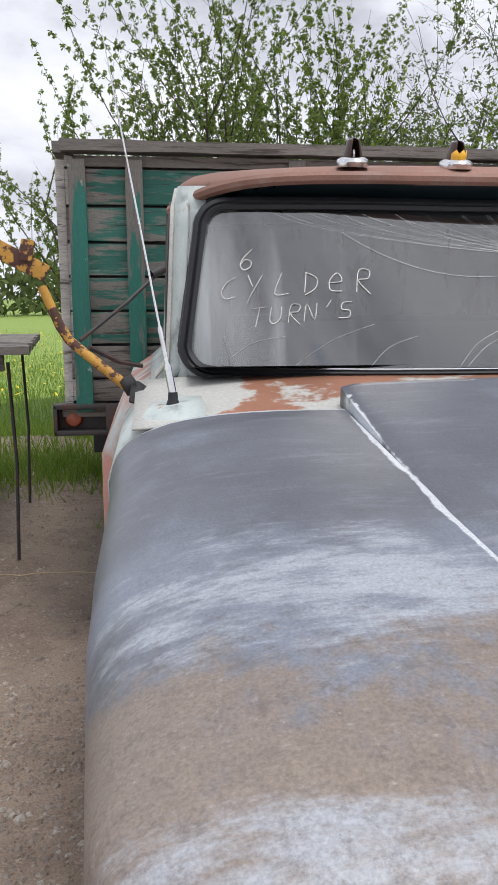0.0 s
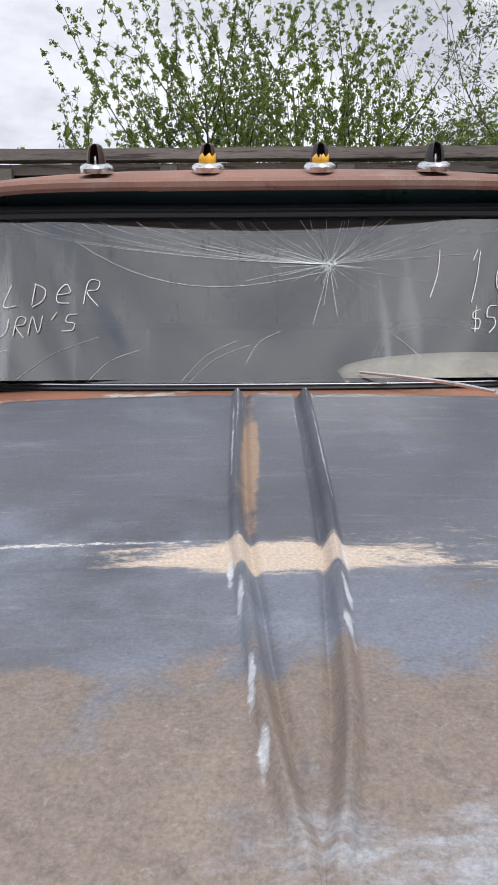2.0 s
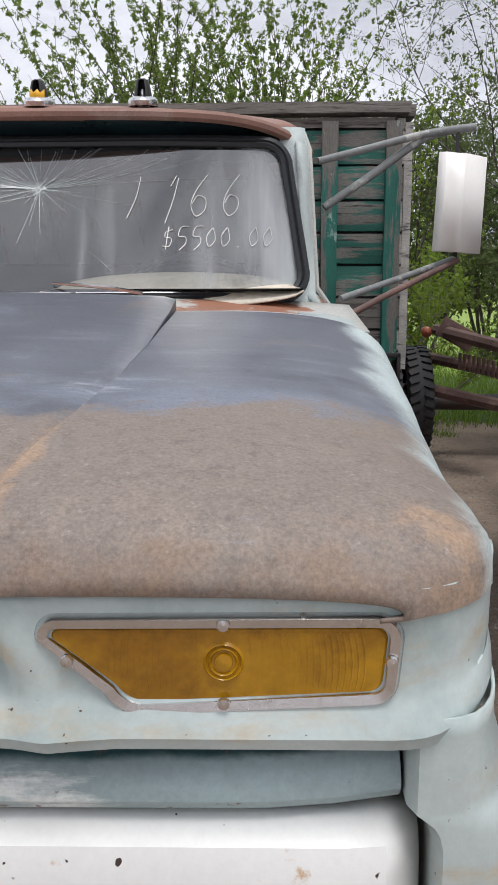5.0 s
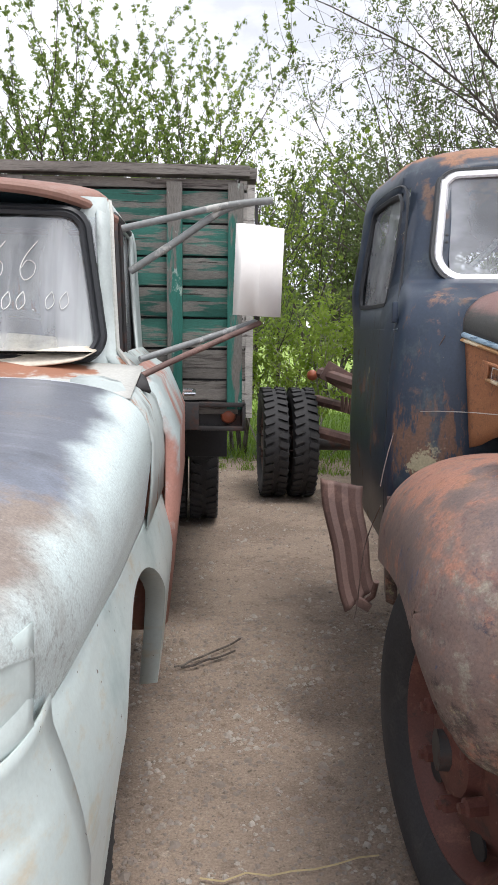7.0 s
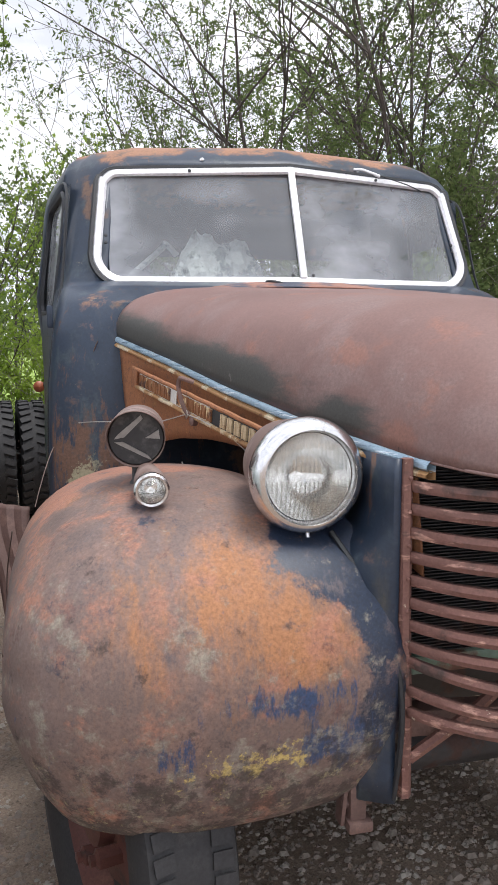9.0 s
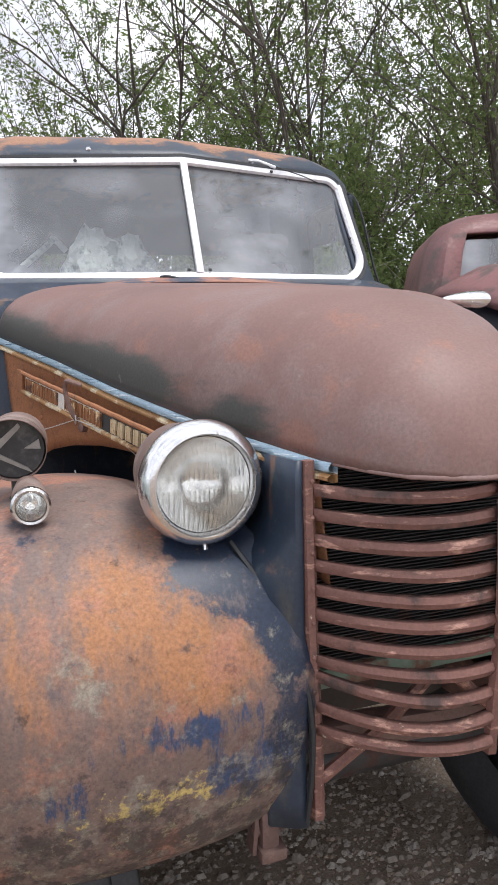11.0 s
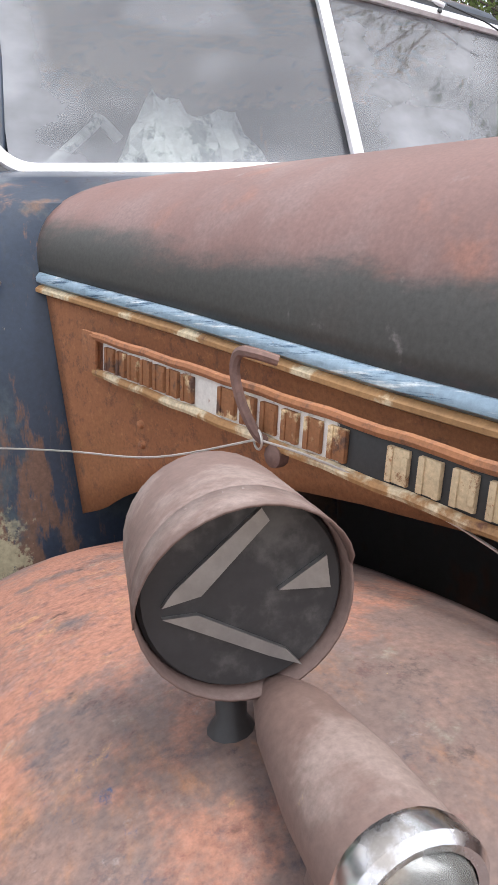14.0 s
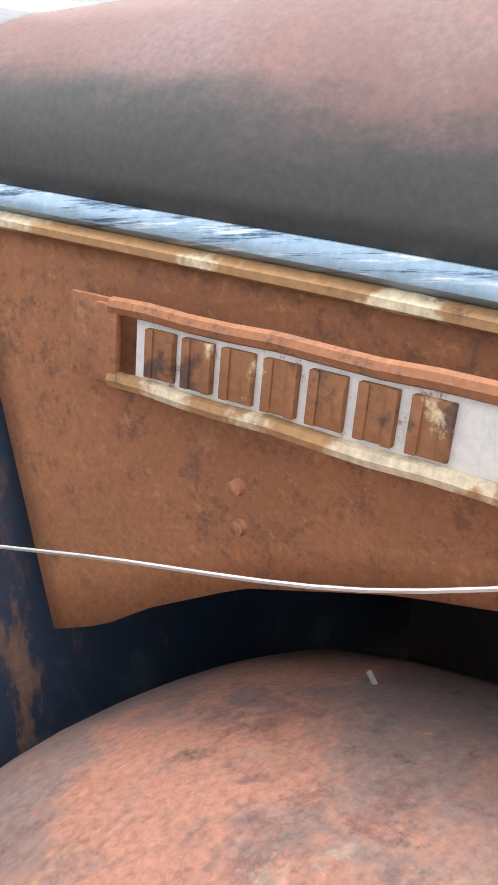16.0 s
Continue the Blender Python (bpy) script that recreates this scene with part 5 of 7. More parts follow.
def box_wall(name, along, at, lo, hi, mats):
    # thin black sheet added behind the planks to darken the gaps between them
    bm = bmesh.new()
    if along == "x":
        box(bm, ((lo + hi) / 2, at + .022, 1.62), (hi - lo - .02, .008, 1.0))
    else:
        box(bm, (at, (lo + hi) / 2, 1.62), (.008, hi - lo - .02, 1.0))
    w = part(name, bm, rubber, truck_a, "weathered green and grey plank wall")
    for i in range(len(EDGES) - 1):
        a, b = EDGES[i] + .004, EDGES[i + 1] - .004
        bm = bmesh.new()
        if along == "x":
            weathered(bm, ((lo + hi) / 2, at, (a + b) / 2), (hi - lo, .03, b - a), i)
        else:
            weathered(bm, (at, (lo + hi) / 2, (a + b) / 2), (.03, hi - lo, b - a), i + 20)
        part("plank", bm, mats[i % len(mats)], w)
    return w


front = box_wall("box_front", "x", Y0, X0 + .03, X1 - .03, (wood_grey, wood_grey, wood_green, wood_green, wood_green, wood_green, wood_green, wood_grey))
for x in (X0 + .035, -1.008, -.35, .35, 1.04, X1 - .035):
    bm = bmesh.new()
    weathered(bm, (x, Y0 - .032, 1.60), (.068, .034, 1.0 if abs(x) > .9 else 1.02), int(x * 100) + 500)
    part("post", bm, wood_green_post, front)
for xs_, nm in ((X0, -1), (X1, 1)):
    wl_ = box_wall("box_side", "y", xs_, Y0, Y1, (wood_pale, wood_grey, wood_pale, wood_pale))
    for y in np.linspace(Y0 + .05, Y1 - .05, 7):
        bm = bmesh.new()
        weathered(bm, (xs_ + nm * .034, y, 1.58), (.036, .085, 1.05), int(y * 10) + 900)
        part("post", bm, wood_pale, wl_)
bw = box_wall("box_back", "x", Y1, X0, X1, (wood_grey, wood_green))
bm = bmesh.new()
weathered(bm, ((X0 + X1) / 2, Y0 - .015, 2.152), (X1 - X0 + .05, .085, .045), 77)
part("cap_rail", bm, wood_grey, truck_a, "split grey cap rail")
for xs_ in (X0 - .02, X1 + .02):
    bm = bmesh.new()
    weathered(bm, (xs_, (Y0 + Y1) / 2, 2.152), (.08, Y1 - Y0, .045), 78)
    part("cap_rail", bm, wood_grey, truck_a)
bm = bmesh.new()
box(bm, (0, 5.06, 1.10), (2.66, 3.66, .05), bevel=.006)
part("bed_floor", bm, wood_grey, truck_a)
bm = bmesh.new()
box(bm, (0, Y0 - .03, 1.068), (2.30, .07, .125), bevel=.006)
fr = part("bed_beam", bm, dark_metal, truck_a, "dark steel front beam of the bed")
for s in (-1, 1):
    for z in (1.122, 1.012):
        bm = bmesh.new()
        box(bm, (s * 1.255, Y0 - .03, z), (.215, .07, .02), bevel=.004)
        part("lamp_box", bm, dark_metal, fr)
    bm = bmesh.new()
    box(bm, (s * 1.355, Y0 - .03, 1.067), (.016, .07, .125), bevel=.004)
    box(bm, (s * 1.25, Y0 + .01, 1.067), (.2, .012, .1))
    part("lamp_box", bm, dark_metal, fr)
    bm = bmesh.new()
    lathe(bm, [(.036, 0), (.036, .015), (.030, .03), (.016, .037), (0, .038)], axis_to((s * 1.285, Y0 + .002, 1.066), (0, -1, 0)), 20)
    part("clearance_lamp", bm, red_lens, fr, "faded orange clearance lamp")
    bm = bmesh.new()
    box(bm, (s * 1.33, 5.08, 1.055), (.05, 3.6, .10), bevel=.005)
    part("bed_beam", bm, dark_metal, truck_a)
    bm = bmesh.new()
    box(bm, (s * 1.20, 4.9, .82), (.28, .03, .45), bevel=.01)
    part("mudflap", bm, rubber, truck_a)

# ---- the rusty pre-war truck; local x across, y back from the windscreen, z up ----
truck_b = thing("rusty_truck", pose(3.576, 2.326, 0, 0, 0, -6.1), "rusted pre-war truck with bulbous fender and split windscreen", "truck")
CROWN = [(-1.405, .615), (-1.44, .66), (-1.475, .75), (-1.495, .86), (-1.488, .95), (-1.455, 1.03), (-1.395, 1.095), (-1.31, 1.14), (-1.20, 1.168), (-1.05, 1.183), (-.88, 1.171), (-.70, 1.146), (-.55, 1.118), (-.42, 1.069), (-.34, .99), (-.28, .87), (-.24, .75)]


def fender_b(bm, s):
    line = curve_pts([(0, a, b) for a, b in CROWN], 5)
    rows = []
    for i, p in enumerate(line):
        d = (line[min(i + 1, len(line) - 1)] - line[max(i - 1, 0)]).normalized()
        n = Vector((0, d.z, -d.y))
        f = i / (len(line) - 1)
        uo, ui = .915 - .05 * max(0, f - .7) / .3 - .07 * max(0, .15 - f) / .15, .235 if f < .42 else .235 + .17 * min(1, (f - .42) / .12)
        uc = .58
        row = []
        for k in range(27):
            w = -1 + 2 * k / 26
            if w < 0:
                u = uc + (uo - uc) * math.sin(-w * math.pi / 2) ** .9
                dr = .30 * (1 - max(0, math.cos(-w * math.pi / 2)) ** .75)
                dr *= 1 - .55 * max(0, .22 - f) / .22
            else:
                u = uc - (uc - ui) * w
                dr = .035 * w ** 2.2 - (.012 * w ** 2 if f > .4 else 0)
            row.append((s * u, p.y + n.y * dr, p.z + n.z * dr))
        e = Vector(row[0])
        row.insert(0, (e.x - s * .03, e.y + n.y * .02, e.z + n.z * .02))
        rows.append(row)
    sheet(bm, rows)


for s in (-1, 1):
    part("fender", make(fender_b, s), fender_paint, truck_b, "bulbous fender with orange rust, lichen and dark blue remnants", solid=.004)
    bm = bmesh.new()
    sheet(bm, [[(s * u, v, z) for v, z in ((-1.28, .66), (-1.25, .9), (-1.1, 1.06), (-.8, 1.08), (-.5, .98), (-.36, .8), (-.3, .6))] for u in (.30, .50)])
    part("inner_fender", bm, inside, truck_b, solid=.004)


# bonnet
def trim_uz(v):
    return lerp_table([(-1.628, .0), (-1.624, .04), (-1.612, .085), (-1.585, .135), (-1.53, .178), (-1.45, .215), (-1.2, .325), (-.9, .425), (-.6, .512), (-.29, .618), (-.2, .64)], v), lerp_table([(-1.628, 1.246), (-1.45, 1.260), (-1.2, 1.300), (-.9, 1.352), (-.6, 1.408), (-.29, 1.466), (-.2, 1.482)], v)


TOP_B = [(-1.628, 1.262), (-1.624, 1.288), (-1.612, 1.325), (-1.585, 1.375), (-1.53, 1.428), (-1.45, 1.474), (-1.37, 1.508), (-1.23, 1.538), (-1.0, 1.560), (-.7, 1.584), (-.45, 1.602), (-.26, 1.618)]


def bonnet(bm):
    rows = []
    vs = [-1.628, -1.627, -1.624, -1.619, -1.612, -1.60, -1.585, -1.56, -1.53, -1.49] + [-1.45 + .0265 * i for i in range(46)]
    for v in vs:
        u0, z0 = trim_uz(v)
        zt = lerp_table(TOP_B, v)
        f = (v + 1.6) / 1.34
        ex = .36 + .52 * min(1, max(0, 1 - f)) ** 1.3
        row = []
        for k in range(37):
            a = math.pi * k / 36
            c, sn = math.cos(a), max(0.0, math.sin(a))
            u = -math.copysign(abs(c) ** ex, c) * u0 * (1 + .03 * sn)
            row.append((u, v, z0 + (zt - z0) * sn ** (.95)))
        rows.append(row)
    sheet(bm, rows)
    bm.normal_update()


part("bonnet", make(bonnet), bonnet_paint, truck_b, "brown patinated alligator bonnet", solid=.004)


def nose(bm):
    # rounded front of the bonnet, from the trim line over the lip
    rows = []
    for k in range(25):
        a = math.pi * k / 24
        v = -1.45 - .178 * max(0, math.sin(a)) ** .8
        u = -math.copysign(trim_uz(v)[0], math.cos(a))
        row = []
        for q in range(6):
            t = q / 5
            row.append((u * (1 - .02 * t), v - .004 + .012 * t, trim_uz(v)[1] - .004 + .02 * t))
        rows.append(row)
    sheet(bm, rows)


part("bonnet_lip", make(nose), bonnet_paint, truck_b, solid=.004)
for s in (-1, 1):
    # blue trim strip with its yellow rusted lower edge
    for nm, mt, zo, hz, th in (("trim_strip", trim_paint, -.0105, .0115, .010), ("trim_edge", trim_rust, -.0255, .008, .012)):
        bm = bmesh.new()
        rows = []
        for v in np.linspace(-1.475, -.285, 50):
            u, z = trim_uz(v)
            rows.append([(s * (u - .006), v, z + zo + hz), (s * (u + th * .5), v, z + zo + hz * .95), (s * (u + th), v, z + zo + hz * .4), (s * (u + th), v, z + zo - hz * .2), (s * (u + th * .4), v, z + zo - hz * .6), (s * (u - .006), v, z + zo - hz * .65)])
        sheet(bm, rows, closed=True)
        part(nm, bm, mt, truck_b, "weathered blue and chrome trim strip" if nm == "trim_strip" else "yellow rusted trim edge")
    # side panel
    bm = bmesh.new()
    rows = []
    for v in np.linspace(-1.44, -.282, 48):
        u, z = trim_uz(v)
        x = (v + .36) / .5
        low = lerp_table([(-1.44, 1.05), (-1.2, 1.16), (-1.07, 1.20), (-1.0, 1.212), (-.85, 1.216), (-.76, 1.214), (-.61, 1.199), (-.5, 1.177), (-.40, 1.145), (-.346, 1.121), (-.282, 1.106)], v)
        rows.append([(s * (u - .004 - .02 * t), v - .05 * t * max(0, (v + .5) / .2), z - .012 + (low - z + .012) * t) for t in np.linspace(0, 1, 8)])
    sheet(bm, rows)
    part("bonnet_side", bm, panel_rust, truck_b, "flat rust orange bonnet side panel", solid=.004)

# nameplate on the side panel: framed plate with raised blocks
P0 = Vector((-.577, -.43, 1.3545))
PD = Vector((-.374 + .576 - .012, -1.09 + .399, -.102)).normalized()
PN = Vector((-1, -.292, 0)).normalized()
PU = PD.cross(PN).normalized()
if PU.z < 0:
    PU = -PU
PM = Matrix((PD, PU, PN)).transposed().to_4x4()
PM.translation = P0 + PN * .007 + PD * .018
PLEN = .69


def on_plate(bm, x, y, w, h, z0, d, shear=0.0, bev=.0012):
    mm = PM @ Matrix.Translation((x, y, z0 + d / 2)) @ Matrix(((1, shear, 0, 0), (0, 1, 0, 0), (0, 0, 1, 0), (0, 0, 0, 1)))
    box(bm, (0, 0, 0), (w, h, d), mm, bev)


bm = bmesh.new()
on_plate(bm, PLEN / 2 + .02, 0, PLEN, .042, 0, .004)
plate = part("nameplate", bm, plate_paint, truck_b, "rusted nameplate with raised block lettering")
for y in (.024, -.024):
    bm = bmesh.new()
    tube(bm, [PM @ Vector((x, y + .0008 * math.sin(x * 60), .005)) for x in np.linspace(.0, PLEN + .04, 24)], .0058, 8)
    part("plate_frame", bm, panel_rust if y > 0 else trim_rust, plate)
bm = bmesh.new()
on_plate(bm, -.018, .0, .044, .056, 0, .005)
on_plate(bm, -.003, .0, .02, .050, .004, .005)
part("plate_end", bm, panel_rust, plate)
bm = bmesh.new()
on_plate(bm, PLEN + .035, .0, .03, .055, 0, .008)
part("plate_end", bm, panel_rust, plate)
xx = .032
for word, (count, pitch, gap) in enumerate(((7, .0298, .040), (6, .0320, .038), (5, .0330, .0))):
    for k in range(count):
        w = .0225 if (word, k) != (1, 0) else .030
        bm = bmesh.new()
        # plain raised slabs in the place of letters
        on_plate(bm, xx + w / 2, 0, w, .031, .004, .0040)
        on_plate(bm, xx + .0032, 0, .0064, .031, .0075, .0022)
        on_plate(bm, xx + w - .0032, 0, .0064, .031 if k % 2 else .020, .0075, .0022)
        part("raised_block", bm, letter_rust if word < 2 else letter_cream, plate)
        xx += pitch + w - .0225
    xx += gap
# bonnet latch hook and wires
hk = [PM @ Vector(p) for p in ((.376, .060, .010), (.361, .066, .028), (.344, .064, .032), (.338, .045, .032), (.346, .015, .028), (.359, -.012, .020), (.366, -.022, .012))]
bm = bmesh.new()
tube(bm, curve_pts(hk, 5), .0055, 8)
part("latch_hook", bm, brown_steel, truck_b, "curved rusty bonnet latch hook")
bm = bmesh.new()
lathe(bm, [(.012, 0), (.012, .012), (.006, .016), (0, .016)], axis_to(PM @ Vector((.378, -.034, 0)), PN), 10)
part("latch_bracket", bm, brown_steel, truck_b)
for k in (0, 1):
    bm = bmesh.new()
    lathe(bm, [(.006, -.002), (.005, .003), (0, .005)], axis_to(PM @ Vector((.100 + .004 * k, -.074 - .026 * k, -.006)), PN), 10)
    part("rivet", bm, panel_rust, truck_b)
ring = PM @ Vector((.362, -.020, .018))
wire_a = Vector((-.785, -.16, 1.196))
for pts, mt in (([wire_a, (-.71, -.34, 1.220), (-.64, -.50, 1.235), (-.57, -.66, 1.247), ring], wire_metal),
                ([ring, ring + Vector((.03, -.08, -.012)), ring + Vector((.075, -.22, -.045)), ring + Vector((.10, -.36, -.10)), (-.42, -1.22, 1.13)], wire_metal),
                ([(-.68, -.285, 1.455), wire_a, (-.83, -.25, 1.11), (-.86, -.32, 1.03), (-.875, -.36, .98)], wire_rust),
                ([wire_a, (-.75, -.20, 1.21), (-.71, -.18, 1.225)], wire_rust),
                ([(-.92, -.72, 1.0), (-.945, -.60, .85), (-.955, -.55, .66), (-.96, -.52, .60)], wire_rust)):
    bm = bmesh.new()
    tube(bm, curve_pts(pts, 6), .0013 if mt == wire_metal else .0017, 5)
    part("tie_wire", bm, mt, truck_b, "thin twisted tie wire")
bm = bmesh.new()
tube(bm, [ring + Vector((.0, .010 * math.cos(a), .010 * math.sin(a))) for a in np.linspace(0, 6.3, 14)], .0013, 5)
part("wire_loop", bm, wire_metal, truck_b)
for v, dx in ((-.58, .0), (-.70, .05), (-.82, .0)):
    bm = bmesh.new()
    tube(bm, curve_pts([(-.48, v, 1.13), (-.47, v - .02, 1.09), (-.45, v - .05 - dx, 1.05)], 5), .002, 5)
    if v == -.58:
        tube(bm, [(-.464, -.606, 1.085), (-.45, -.63, 1.05)], [.005, .008], 6)
    part("cable", bm, wire_metal, truck_b)
# engine bay darkness: firewall and block
bm = bmesh.new()
box(bm, (0, -.24, 1.15), (1.1, .03, .75))
part("firewall", bm, inside, truck_b)
bm = bmesh.new()
box(bm, (0, -.8, .95), (.36, .9, .5), bevel=.04)
part("engine", bm, dark_metal, truck_b)


# headlights on pods
def headlight_b(s):
    c = Vector((s * .385, -1.375, 1.224))
    ax = axis_to(c, (s * -.02, -1, -.03))
    bm = bmesh.new()
    lathe(bm, [(0, -.24), (.03, -.235), (.06, -.20), (.082, -.14), (.094, -.07), (.0975, -.035), (.097, -.03)], ax, 40)
    h = part("headlight", bm, lamp_shell, truck_b, "large round headlight on a brown bullet shell")
    bm = bmesh.new()
    lathe(bm, [(.098, -.034), (.1015, -.030), (.1035, -.018), (.1025, -.006), (.098, .006), (.090, .0135), (.084, .0145), (.0815, .011), (.0795, .004), (.079, 0)], ax, 48)
    part("rim", bm, chrome, h, "dulled chrome headlight rim")
    bm = bmesh.new()
    lathe(bm, [(.079, .006), (.06, .016), (.035, .022), (.0, .0245)], ax, 40)
    lens = part("lens", bm, lens_clear, h, "fluted headlight glass", face=(0, -1, 0))
    lens.visible_shadow = False
    bm = bmesh.new()
    rr = .074
    for k in range(-9, 10):
        x = k * .0078
        zt = math.sqrt(max(rr * rr - x * x, 0))
        for a, b in ((-zt, -.004), (.012, zt * .92)):
            if b - a > .01:
                tube(bm, [ax @ Vector((x, q, .0245 - 3.0 * (x * x + q * q) - .0005)) for q in np.linspace(a, b, 5)], .0016, 5)
    tagged(part("flutes", bm, lens_clear, h), kind="stuff")
    bm = bmesh.new()
    lathe(bm, [(.078, .0), (.065, -.03), (.045, -.055), (.02, -.068), (0, -.07)], ax, 32)
    part("bowl", bm, lamp_mirror, h)
    bm = bmesh.new()
    lathe(bm, [(.004, -.004), (.0045, .008), (0, .01)], axis_to(c + Vector((0, .006, -.1005)), (0, -.2, -1)), 8)
    part("rim_screw", bm, chrome, h)
    bm = bmesh.new()
    tube(bm, curve_pts([(s * .375, -1.27, 1.14), (s * .345, -1.26, 1.10), (s * .30, -1.25, 1.06)], 4), [.045, .05, .055, .06, .062, .064, .065, .066, .067], 12)
    tube(bm, [(s * .34, -1.23, 1.20), (s * .25, -1.23, 1.20)], [.045, .05], 12)
    part("pod", bm, cab_paint, h)


headlight_b(-1)
headlight_b(1)

# direction reflector can and small side lamp on the fender
ax = axis_to((-.655, -1.115, 1.272), (-.16, -1, -.06))
bm = bmesh.new()
lathe(bm, [(0, -.072), (.050, -.070), (.0525, -.066), (.0535, -.05), (.0535, -.048), (.0555, .0), (.0565, .026)], ax, 36)
can = part("signal_can", bm, lamp_shell, truck_b, "round tin turn-signal can with dark arrow face", solid=.0015)
bm = bmesh.new()
lathe(bm, [(.0545, .014), (.052, .018), (0, .018)], ax, 36)
part("face", bm, reflector_grey, can)
bm = bmesh.new()
rows = []
for a in np.linspace(radians(10), radians(190), 20):
    w = .028 * max(0, math.sin((a - radians(10)) / radians(180) * math.pi)) ** .6
    rows.append([ax @ Vector((.0565 * math.cos(a), .0565 * math.sin(a), .02)), ax @ Vector((.0572 * math.cos(a), .0572 * math.sin(a), .024 + w))])
sheet(bm, rows)
part("hood", bm, lamp_shell, can, solid=.0015)
for pts in (((-.042, -.002), (-.036, .006), (.010, .045), (.014, .038), (-.022, .002)), ((-.042, -.008), (-.024, -.008), (.022, -.034), (.030, -.044), (.012, -.036)), ((.018, .0), (.044, .016), (.046, -.002))):
    bm = bmesh.new()
    sheet(bm, [[ax @ Vector((x, y, h)) for x, y in pts] for h in (.018, .0215)], closed=True)
    bm.verts.ensure_lookup_table()
    bm.faces.new(bm.verts[len(pts):])
    part("arrow_mark", bm, silver_arrow, can)
bm = bmesh.new()
lathe(bm, [(.020, .0), (.016, .01), (.009, .02), (.009, .05)], pose(-.655, -1.10, 1.165), 14)
part("stem", bm, dark_metal, can)
ax = axis_to((-.645, -1.262, 1.192), (-.05, -1, -.10))
bm = bmesh.new()
lathe(bm, [(0, -.15), (.012, -.142), (.022, -.11), (.029, -.06), (.031, -.02), (.031, -.008)], ax, 28)
sl = part("side_lamp", bm, lamp_shell, truck_b, "small bullet side lamp with a bright ring")
bm = bmesh.new()
lathe(bm, [(.031, -.01), (.0325, -.006), (.0325, .004), (.029, .008), (.025, .007)], ax, 28)
part("ring", bm, chrome, sl)
bm = bmesh.new()
lathe(bm, [(.025, .005), (.021, .014), (.010, .020), (.009, .023), (0, .025)], ax, 28)
part("lens", bm, lens_clear, sl, face=(0, -1, 0))
bm = bmesh.new()
lathe(bm, [(.024, .004), (.012, -.02), (0, -.024)], ax, 20)
part("bowl", bm, lamp_mirror, sl)
bm = bmesh.new()
tube(bm, [(-.645, -1.22, 1.175), (-.645, -1.21, 1.13)], [.02, .026], 10)
part("stem", bm, lamp_shell, sl)

# grille
for s in (-1, 1):
    bm = bmesh.new()
    tube(bm, [(s * .238, -1.45, 1.262), (s * .236, -1.452, 1.0), (s * .228, -1.45, .80), (s * .222, -1.44, .645)], [.011, .011, .011, .012], 6)
    gp = part("grille_post", bm, grille_rust, truck_b, "rusty riveted grille side post")
    for k in range(10):
        bm = bmesh.new()
        lathe(bm, [(.004, 0), (.003, .003), (0, .004)], axis_to((s * .236, -1.462, 1.23 - .058 * k), (0, -1, 0)), 8)
        part("rivet", bm, grille_rust, gp)
    # body-colour panel between grille post and fender
    bm = bmesh.new()
    rows = []
    for z in np.linspace(1.262, .64, 14):
        f = min(1, max(0, (z - 1.07) / .06))
        rows.append([(s * .248, -1.452, z), (s * (.262 - .004 * f), -1.448, z), (s * (.29 + .02 * (1.26 - z) - .028 * f), -1.425 + .004 * f, z), (s * (.32 - .052 * f), -1.36, z), (s * (.335 - .06 * f), -1.25, z)])
    sheet(bm, rows)
    part("grille_surround", bm, cab_paint, truck_b, "dark blue grille surround with worn green edge", solid=.004)
bm = bmesh.new()
tube(bm, [(0, -1.628, 1.262), (.0, -1.63, 1.1), (.008, -1.615, 1.0), (.0, -1.612, .9), (.002, -1.60, .80)], [.013, .013, .011, .012, .012], 6)
cp = part("grille_post", bm, grille_rust, truck_b, "bent rusty centre post of the grille")
for k in range(9):
    bm = bmesh.new()
    lathe(bm, [(.005, 0), (.004, .004), (0, .005)], axis_to((.002, -1.640, 1.24 - .05 * k), (0, -1, 0)), 8)
    part("rivet", bm, grille_rust, cp)
BARS = (1.215, 1.176, 1.135, 1.093, 1.052, 1.012, .972, .934, .907, .855, .814)
for s in (-1, 1):
    for i, z in enumerate(BARS):
        bm = bmesh.new()
        rows = []
        for k in range(13):
            t = k / 12
            u = .232 * (1 - t) + .006 * t
            v = -1.455 - .158 * math.sin(t * math.pi / 2) ** .85
            zz = z + .010 * t * t - (.012 * math.sin(t * 3.1) if i in (8, 9) else .004 * math.sin(t * 3.1))
            if i == 8:
                zz += -.012 * t
            h = .0095
            rows.append([(s * u, v + .010, zz + h), (s * u, v - .002, zz + h * .9), (s * u, v - .006, zz), (s * u, v - .001, zz - h * .9), (s * u, v + .010, zz - h)])
        sheet(bm, rows)
        part("grille_bar", bm, grille_rust, truck_b, solid=.002)
for s in (-1, 1):
    bm = bmesh.new()
    tube(bm, curve_pts([(s * .335, -1.352, 1.118), (s * .292, -1.415, 1.035), (s * .258, -1.452, .94), (s * .244, -1.466, .84), (s * .243, -1.462, .74), (s * .248, -1.448, .64)], 5), .0055, 6)
    part("fender_welt", bm, rubber, truck_b, "dark bead between fender and grille surround")
# radiator core with fine fins
bm = bmesh.new()
box(bm, (0, -1.395, 1.075), (.47, .03, .40))
rad = part("radiator", bm, inside, truck_b, "dark finned radiator core")
bm = bmesh.new()
for k in range(64):
    box(bm, (0, -1.415, .885 + k * .0060), (.46, .012, .0018))
tagged(part("fin_stack", bm, dark_metal, rad), kind="stuff")
bm = bmesh.new()
box(bm, (0, -1.41, .885), (.47, .05, .035), bevel=.006)
